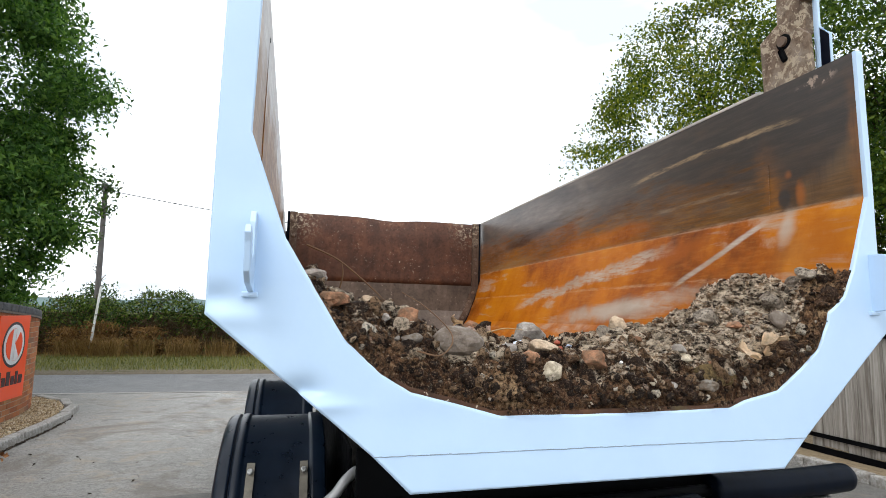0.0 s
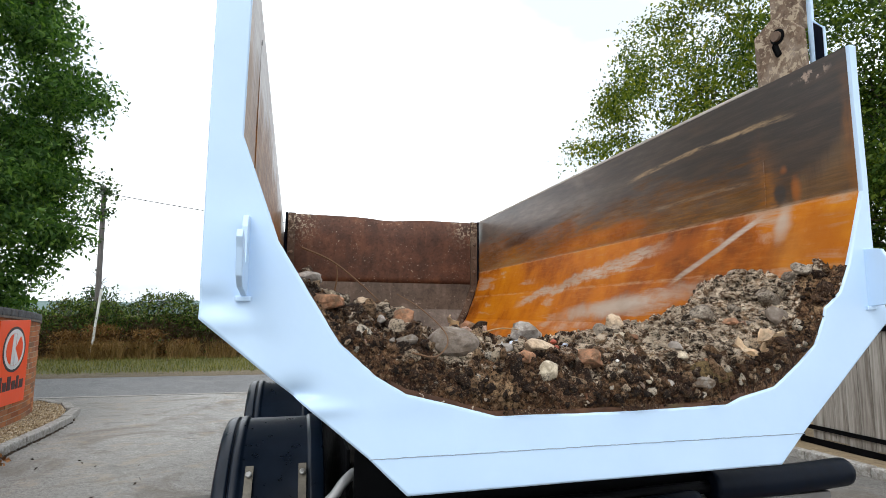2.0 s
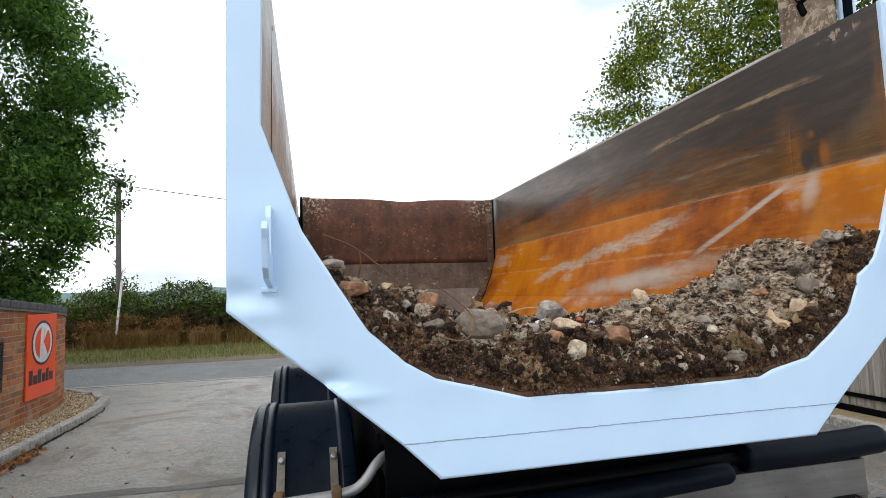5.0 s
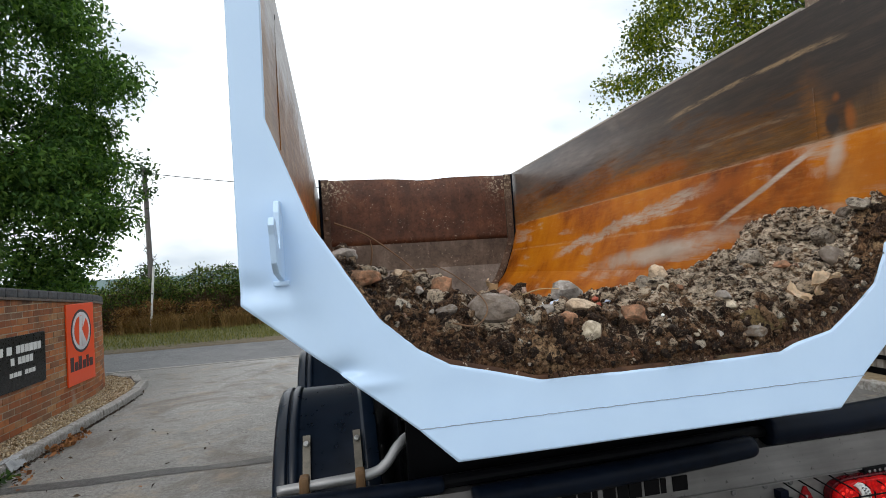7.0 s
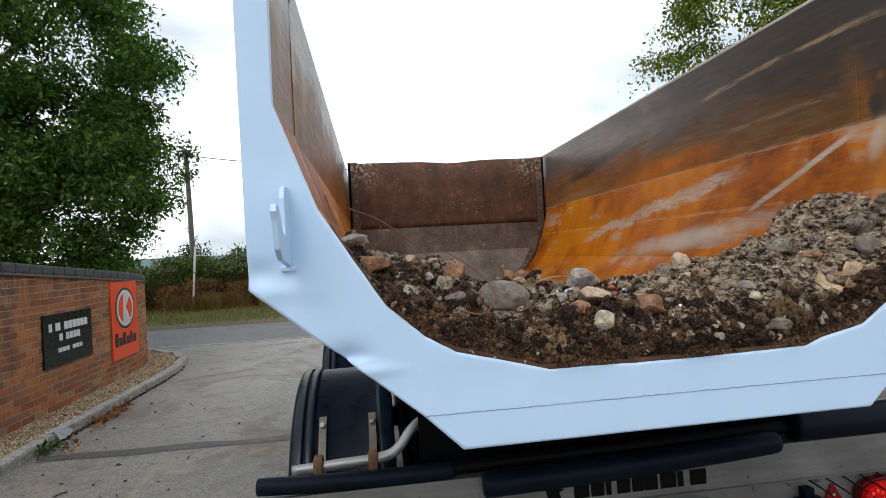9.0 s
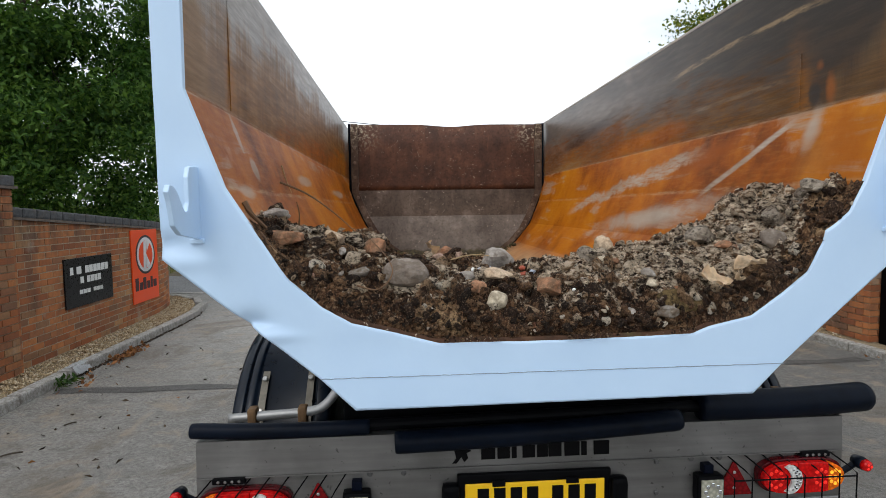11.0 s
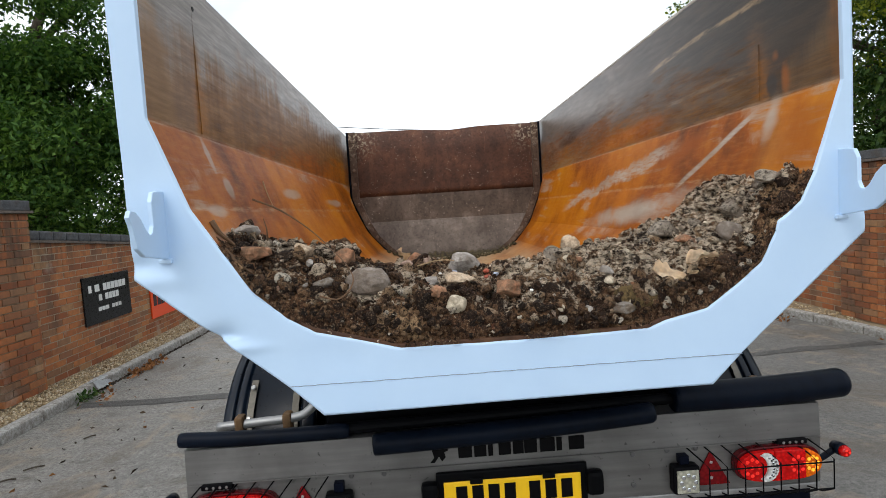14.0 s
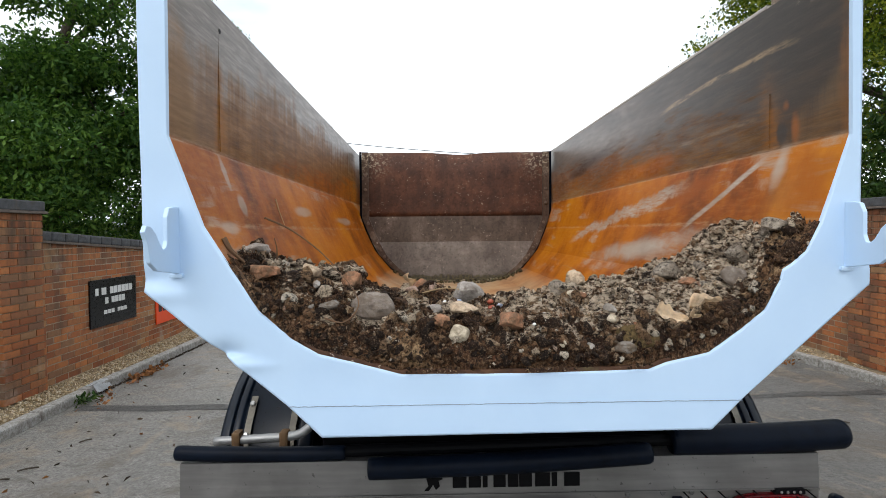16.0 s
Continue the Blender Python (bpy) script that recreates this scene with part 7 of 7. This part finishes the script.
def tree(name, label, at, height, radius, crown_low, leaves, size, leaf_mat, seed, trunk_r=0.22, clump=0.55, narrow=0.45, clumps=420, skirt=0, flank=0, outline=(), facing=-0.3, low=1.7, high=11.0):
    root = thing(name, label, "tree", at)
    rg = random.Random(seed)
    nr = np.random.default_rng(seed)
    base = Vector(at)
    fork = crown_low + height * 0.12
    tb, lb, tips = bmesh.new(), bmesh.new(), []
    tpts = [base + Vector((0.10 * math.sin(k * 1.3 + seed), 0.08 * math.cos(k * 1.7), (fork + 1.2) * k / 6 - (0.1 if k == 0 else 0))) for k in range(7)]
    add_tube(tb, tpts, trunk_r, 14, True, [trunk_r * (1.35 if k == 0 else 1.0 - 0.075 * k) for k in range(7)])
    part("trunk", tb, BARK, root, "rough brown trunk", True)
    for k in range(11):
        a = 2 * math.pi * k / 11 + rg.uniform(-0.3, 0.3)
        lift = rg.uniform(0.05, 1.1)
        start = tpts[rg.choice((3, 4, 5, 6))]
        d = Vector((math.cos(a), math.sin(a), lift)).normalized()
        limb(lb, start, d, radius * rg.uniform(0.34, 0.46) * (0.84 if outline else 1.0) * (1 + 0.2 * lift), trunk_r * 0.42, 3, rg, tips, 0.42)
    limb(lb, tpts[-1], Vector((0, 0, 1)), (height - fork) * 0.33, trunk_r * 0.6, 3, rg, tips, 0.42)
    tagged(part("branchwork", lb, BARK, root, "forking brown limbs", True), kind="stuff")
    # clumps of leaves at the twig ends, and over the crown's uneven surface
    centres = [np.array(t) for t in tips]
    cz, hz = (height + crown_low) / 2, (height - crown_low) / 2
    for _ in range(int(len(tips) * 0.8) + 60):
        v = nr.normal(size=3)
        v /= np.linalg.norm(v)
        w = (0.72 + 0.28 * nr.random()) * (1 + 0.22 * noise.noise(Vector(v) * 2.1 + Vector((seed, 0, 0))))
        centres.append(np.array((base.x + v[0] * radius * w, base.y + v[1] * radius * w, cz + v[2] * hz * w)))
    centres = np.array(centres)
    keep = (centres[:, 2] > crown_low) & (centres[:, 2] < height + 0.6)
    rel = (centres - np.array((base.x, base.y, cz))) / np.array((radius, radius, hz))
    keep &= (np.linalg.norm(rel, axis=1) < 1.07)
    centres = centres[keep]
    if len(centres) > clumps:
        centres = centres[nr.permutation(len(centres))[:clumps]]
    if flank:
        # boughs of the visible side, shaped to fit the crown's outline in the camera's view
        zs, ws = zip(*outline)
        far = np.hypot(centres[:, 0] - base.x, centres[:, 1] - base.y)
        centres = centres[far < radius * np.interp(centres[:, 2], zs, ws) - clump]
        z = nr.uniform(low, high, flank)
        a = facing + nr.uniform(-1.05, 1.05, flank)
        q = (radius * np.interp(z, zs, ws) - clump) * (0.70 + 0.30 * np.sqrt(nr.random(flank)))
        boughs = np.stack([base.x + q * np.cos(a), base.y + q * np.sin(a), z], -1)
        airy = (np.abs(boughs[:, 0] - base.x) < 1.5) & (z > 5.3) & (nr.random(flank) > 0.4)
        centres = np.concatenate([centres, boughs[~airy]])
    if skirt:
        a = nr.uniform(0, 2 * math.pi, skirt)
        q = radius * np.sqrt(nr.random(skirt)) * 0.82
        centres = np.concatenate([centres, np.stack([base.x + q * np.cos(a), base.y + q * np.sin(a), crown_low + nr.uniform(1.0, 4.2, skirt)], -1)])
    idx = nr.integers(0, len(centres), leaves)
    spots_ = centres[idx] + np.clip(nr.normal(0, 1, (leaves, 3)), -1.45, 1.45) * clump * np.array((1, 1, 0.55)) * nr.uniform(0.6, 1.35, len(centres))[idx][:, None]
    ok = spots_[:, 2] > crown_low - 0.4
    crown = leaf_mesh("crown", spots_[ok], size, leaf_mat, nr, 0.45, narrow)
    crown.parent, crown.matrix_parent_inverse = root, base_of(root)
    return root


tree("ash_tree", "broad deep green broadleaf tree behind the entrance wall", (-9.4, 11.6, 0.0), 14.6, 3.92, 0.9, 122000, 0.13, LEAF_ASH, 3, 0.30, 0.36, 0.45, 215, 24, 190, ((1.0, 0.7), (2.2, 0.84), (3.1, 1.04), (4.4, 1.10), (5.2, 0.96), (6.0, 1.08), (6.8, 1.14), (7.6, 0.92), (8.4, 0.84), (10.0, 0.72), (12.0, 0.5), (14.6, 0.1)))
tree("birch_tree", "airy yellow green tree behind the east wall", (9.0, 9.0, 0.0), 9.6, 3.3, 2.6, 44000, 0.085, LEAF_BIRCH, 7, 0.16, 0.25, 0.62, 330, 0, 110, ((2.0, 0.9), (4.5, 1.14), (5.6, 1.19), (7.4, 0.89), (8.9, 0.68), (10.0, 0.3)), 3.2, 3.6, 8.6)
tree("lime_tree", "dense dark green tree beyond the east gate", (11.2, 6.2, 0.0), 10.0, 3.8, 1.6, 80000, 0.11, LEAF_LIME, 12, 0.24, 0.44, 0.5)
tree("oak_tree", "dark green tree at the edge of the yard", (-15.0, 5.0, 0.0), 10.5, 4.4, 1.6, 24000, 0.17, LEAF_ASH, 17, 0.28, 0.38, 0.5, 330)


tree("laurel_bush", "dark green bush behind the east wall", (8.3, 7.6, 0.0), 4.2, 1.5, 0.5, 16000, 0.12, LEAF_DARK, 29, 0.10, 0.34, 0.5)


def hedge():
    root = thing("hedge", "tall mixed hedge with brambles, brown and bare near its foot", "hedge", (-6, 20, 0.05))
    r = np.random.default_rng(52)
    n = 120000
    x = r.uniform(-26, 12, n)
    top = 1.82 + 0.16 * np.sin(x * 0.9) + 0.16 * np.sin(x * 2.3 + 1) + 0.10 * np.sin(x * 5.1)
    t = r.random(n) ** 0.75
    y = 20.0 + r.normal(0, 0.62, n) * (1 - 0.25 * t) - 0.25 * t
    z = 0.1 + top * t + r.normal(0, 0.07, n)
    z += np.where(r.random(n) > 0.994, r.random(n) * 0.35, 0)
    p = np.stack([x, y, z], -1)
    brown = (t < 0.52) & (r.random(n) > 0.25) | (r.random(n) > 0.93)
    for nm, msk, mt, sz in (("leaves", ~brown, LEAF_HEDGE, 0.10), ("bramble", brown, LEAF_BROWN, 0.17)):
        ob = leaf_mesh(nm, p[msk], sz, mt, r, -0.1, 0.5 if nm == "leaves" else 0.16)
        ob.parent, ob.matrix_parent_inverse = root, base_of(root)
    for k in range(40):
        xx = -24 + 34 * k / 39 + random.Random(k).uniform(-0.2, 0.2)
        part("stem", tube([(xx, 20.1, 0.0), (xx + 0.1, 20.15, 0.7), (xx - 0.05, 20.1, 1.4)], 0.03, 5), BARK, root)
    # core sheet added inside the leaves to stop light coming through
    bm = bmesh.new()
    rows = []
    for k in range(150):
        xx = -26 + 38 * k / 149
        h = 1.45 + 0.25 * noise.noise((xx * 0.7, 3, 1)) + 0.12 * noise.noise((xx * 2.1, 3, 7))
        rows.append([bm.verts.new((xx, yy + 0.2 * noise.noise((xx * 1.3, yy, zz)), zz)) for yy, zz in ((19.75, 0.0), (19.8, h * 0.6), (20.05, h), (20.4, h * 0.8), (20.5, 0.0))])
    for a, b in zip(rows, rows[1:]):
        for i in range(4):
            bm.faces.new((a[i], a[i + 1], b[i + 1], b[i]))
    part("inner_growth", bm, LEAF_BROWN, root, "added core sheet that blocks light through the hedge")


hedge()


def tufts(name, n, x0, x1, y0, y1, z, ln, mt, seed, label):
    """Blades of grass, each a narrow bent triangle pair."""
    r = np.random.default_rng(seed)
    b = np.stack([r.uniform(x0, x1, n), r.uniform(y0, y1, n), np.full(n, z)], -1)
    h = ln * r.uniform(0.5, 1.3, n)
    lean = r.normal(0, 0.35, (n, 2)) * h[:, None]
    side = r.normal(size=(n, 2))
    side /= np.linalg.norm(side, axis=1, keepdims=True)
    w = 0.004 + 0.010 * ln
    flat = lambda q, z: np.concatenate([q, z[:, None]], 1)
    tip = h * np.clip(1 - np.linalg.norm(lean, axis=1) / h * 0.4, 0.4, 1)
    v = np.empty((n, 5, 3))
    v[:, 0] = b - flat(side * w, h * 0)
    v[:, 1] = b + flat(side * w, h * 0)
    v[:, 2] = b + flat(lean * 0.35 - side * w * 0.7, h * 0.6)
    v[:, 3] = b + flat(lean * 0.35 + side * w * 0.7, h * 0.6)
    v[:, 4] = b + flat(lean, tip)
    f = np.arange(n)[:, None] * 5
    tri = np.concatenate([f + np.array([[0, 1, 3]]), f + np.array([[0, 3, 2]]), f + np.array([[2, 3, 4]])])
    return tagged(np_mesh(name, v.reshape(-1, 3), tri, mt), label, "grass", kind="stuff")


tufts("verge_grass", 30000, -22, 10, 14.05, 18.6, 0.045, 0.13, GRASS, 61, "short green verge grass")
tufts("straw_grass", 5000, -22, 8, 18.5, 19.5, 0.045, 0.24, STRAW, 62, "tall dry straw coloured grass below the hedge")
for tk, (tx, ty, tn) in enumerate(((-7.6, 18.9, 260), (-6.6, 18.6, 330), (-5.7, 18.95, 240), (-4.4, 18.8, 150), (-9.4, 18.9, 200), (-3.2, 19.0, 110))):
    tufts("straw_tussock", tn * 4, tx - 0.45, tx + 0.45, ty - 0.25, ty + 0.25, 0.045, 0.62, STRAW, 63 + tk, "bleached grass tussock below the hedge")


for bk, (bx, by, bw, bh, bn) in enumerate(((-7.9, 19.1, 0.5, 0.85, 700), (-6.9, 19.0, 0.6, 1.05, 900), (-5.6, 19.15, 0.6, 0.9, 700), (-4.4, 19.2, 0.5, 0.6, 450), (-9.6, 19.1, 0.7, 0.8, 600), (-11.5, 19.2, 0.8, 0.7, 500))):
    br = np.random.default_rng(90 + bk)
    bn *= 3
    bt = br.random(bn) ** 0.7
    bp = np.stack([bx + br.normal(0, bw * 0.55, bn) * (1.15 - 0.5 * bt), by + br.normal(0, 0.22, bn), 0.06 + bh * bt], -1)
    tagged(leaf_mesh("dead_bracken", bp, 0.13, LEAF_BRACKEN, br, -0.2, 0.22), "brown dead bracken against the hedge foot", "bracken", kind="stuff")


def far_band(name, label, y, z, amp, x0, x1, mt, seed):
    bm = bmesh.new()
    a = []
    n = 160
    for k in range(n + 1):
        x = x0 + (x1 - x0) * k / n
        h = z + amp * (noise.noise((x / (y * 0.12), seed, 0)) + 0.45 * noise.noise((x / (y * 0.03), seed, 3)))
        a.append((bm.verts.new((x, y, -1)), bm.verts.new((x, y + y * 0.04, h)), bm.verts.new((x, y + y * 0.16, -1))))
    for p, q in zip(a, a[1:]):
        bm.faces.new((p[0], q[0], q[1], p[1]))
        bm.faces.new((p[1], q[1], q[2], p[2]))
    return single(name, bm, mt, label, "hill", kind="structure")


far_band("backdrop", "hazy wooded hill on the horizon", 420, 9, 3.5, -600, 600, HILL, 5.0)
tree("hawthorn_bush", "small dark tree standing above the hedge", (-8.6, 24.0, 0.0), 2.55, 0.6, 1.0, 1300, 0.14, LEAF_DARK, 23, 0.10, 0.3, 0.5)

pole = thing("telegraph_pole", "grey weathered wooden telegraph pole in the hedge", "pole", (-7.45, 20.0, 0.0))
part("post", tube([(-7.40, 20.0, -0.1), (-7.43, 20.0, 2.0), (-7.50, 20.0, 5.95)], 0.10, 14, [0.10, 0.092, 0.078]), POLE_WOOD, pole)
part("cap", tube([(-7.50, 20.0, 5.94), (-7.50, 20.0, 6.0)], 0.09, 14, [0.09, 0.05]), GALV, pole)
part("insulator", tube([(-7.50, 19.86, 5.70), (-7.50, 19.80, 5.72), (-7.50, 19.76, 5.72)], 0.04, 10), WHITE_POST, pole)
iv = np.random.default_rng(71)
ip = np.stack([-7.48 + iv.normal(0, 0.22, 420), 19.9 + iv.normal(0, 0.2, 420), np.concatenate([iv.normal(5.0, 0.14, 170), iv.normal(5.85, 0.28, 250)])], -1)
tagged(leaf_mesh("ivy", ip, 0.15, LEAF_DARK, iv, 0.1, 0.6), "ivy clump on the telegraph pole", "ivy", kind="stuff")
single("overhead_cable", tube([(-7.50 + 30.0 * k / 40, 19.78 + 1.6 * k / 40, 5.72 + 0.25 * k / 40 - 1.15 * (1 - (2 * k / 40 - 1) ** 2)) for k in range(41)], 0.013, 6), WIRE, "thin black overhead cable", "cable")
far_pole = thing("telegraph_pole", "grey weathered wooden telegraph pole farther along the lane", "pole", (22.5, 21.4, 0.0))
part("post", tube([(22.5, 21.4, -0.1), (22.5, 21.4, 6.2)], 0.13, 12, [0.145, 0.11]), POLE_WOOD, far_pole)
marker = thing("marker_post", "slim white leaning marker post before the hedge", "post", (-7.05, 18.6, 0.0))
part("shaft", tube([(-7.08, 18.6, 0.0), (-7.02, 18.62, 1.1), (-6.93, 18.65, 2.3)], 0.038, 10), WHITE_POST, marker)
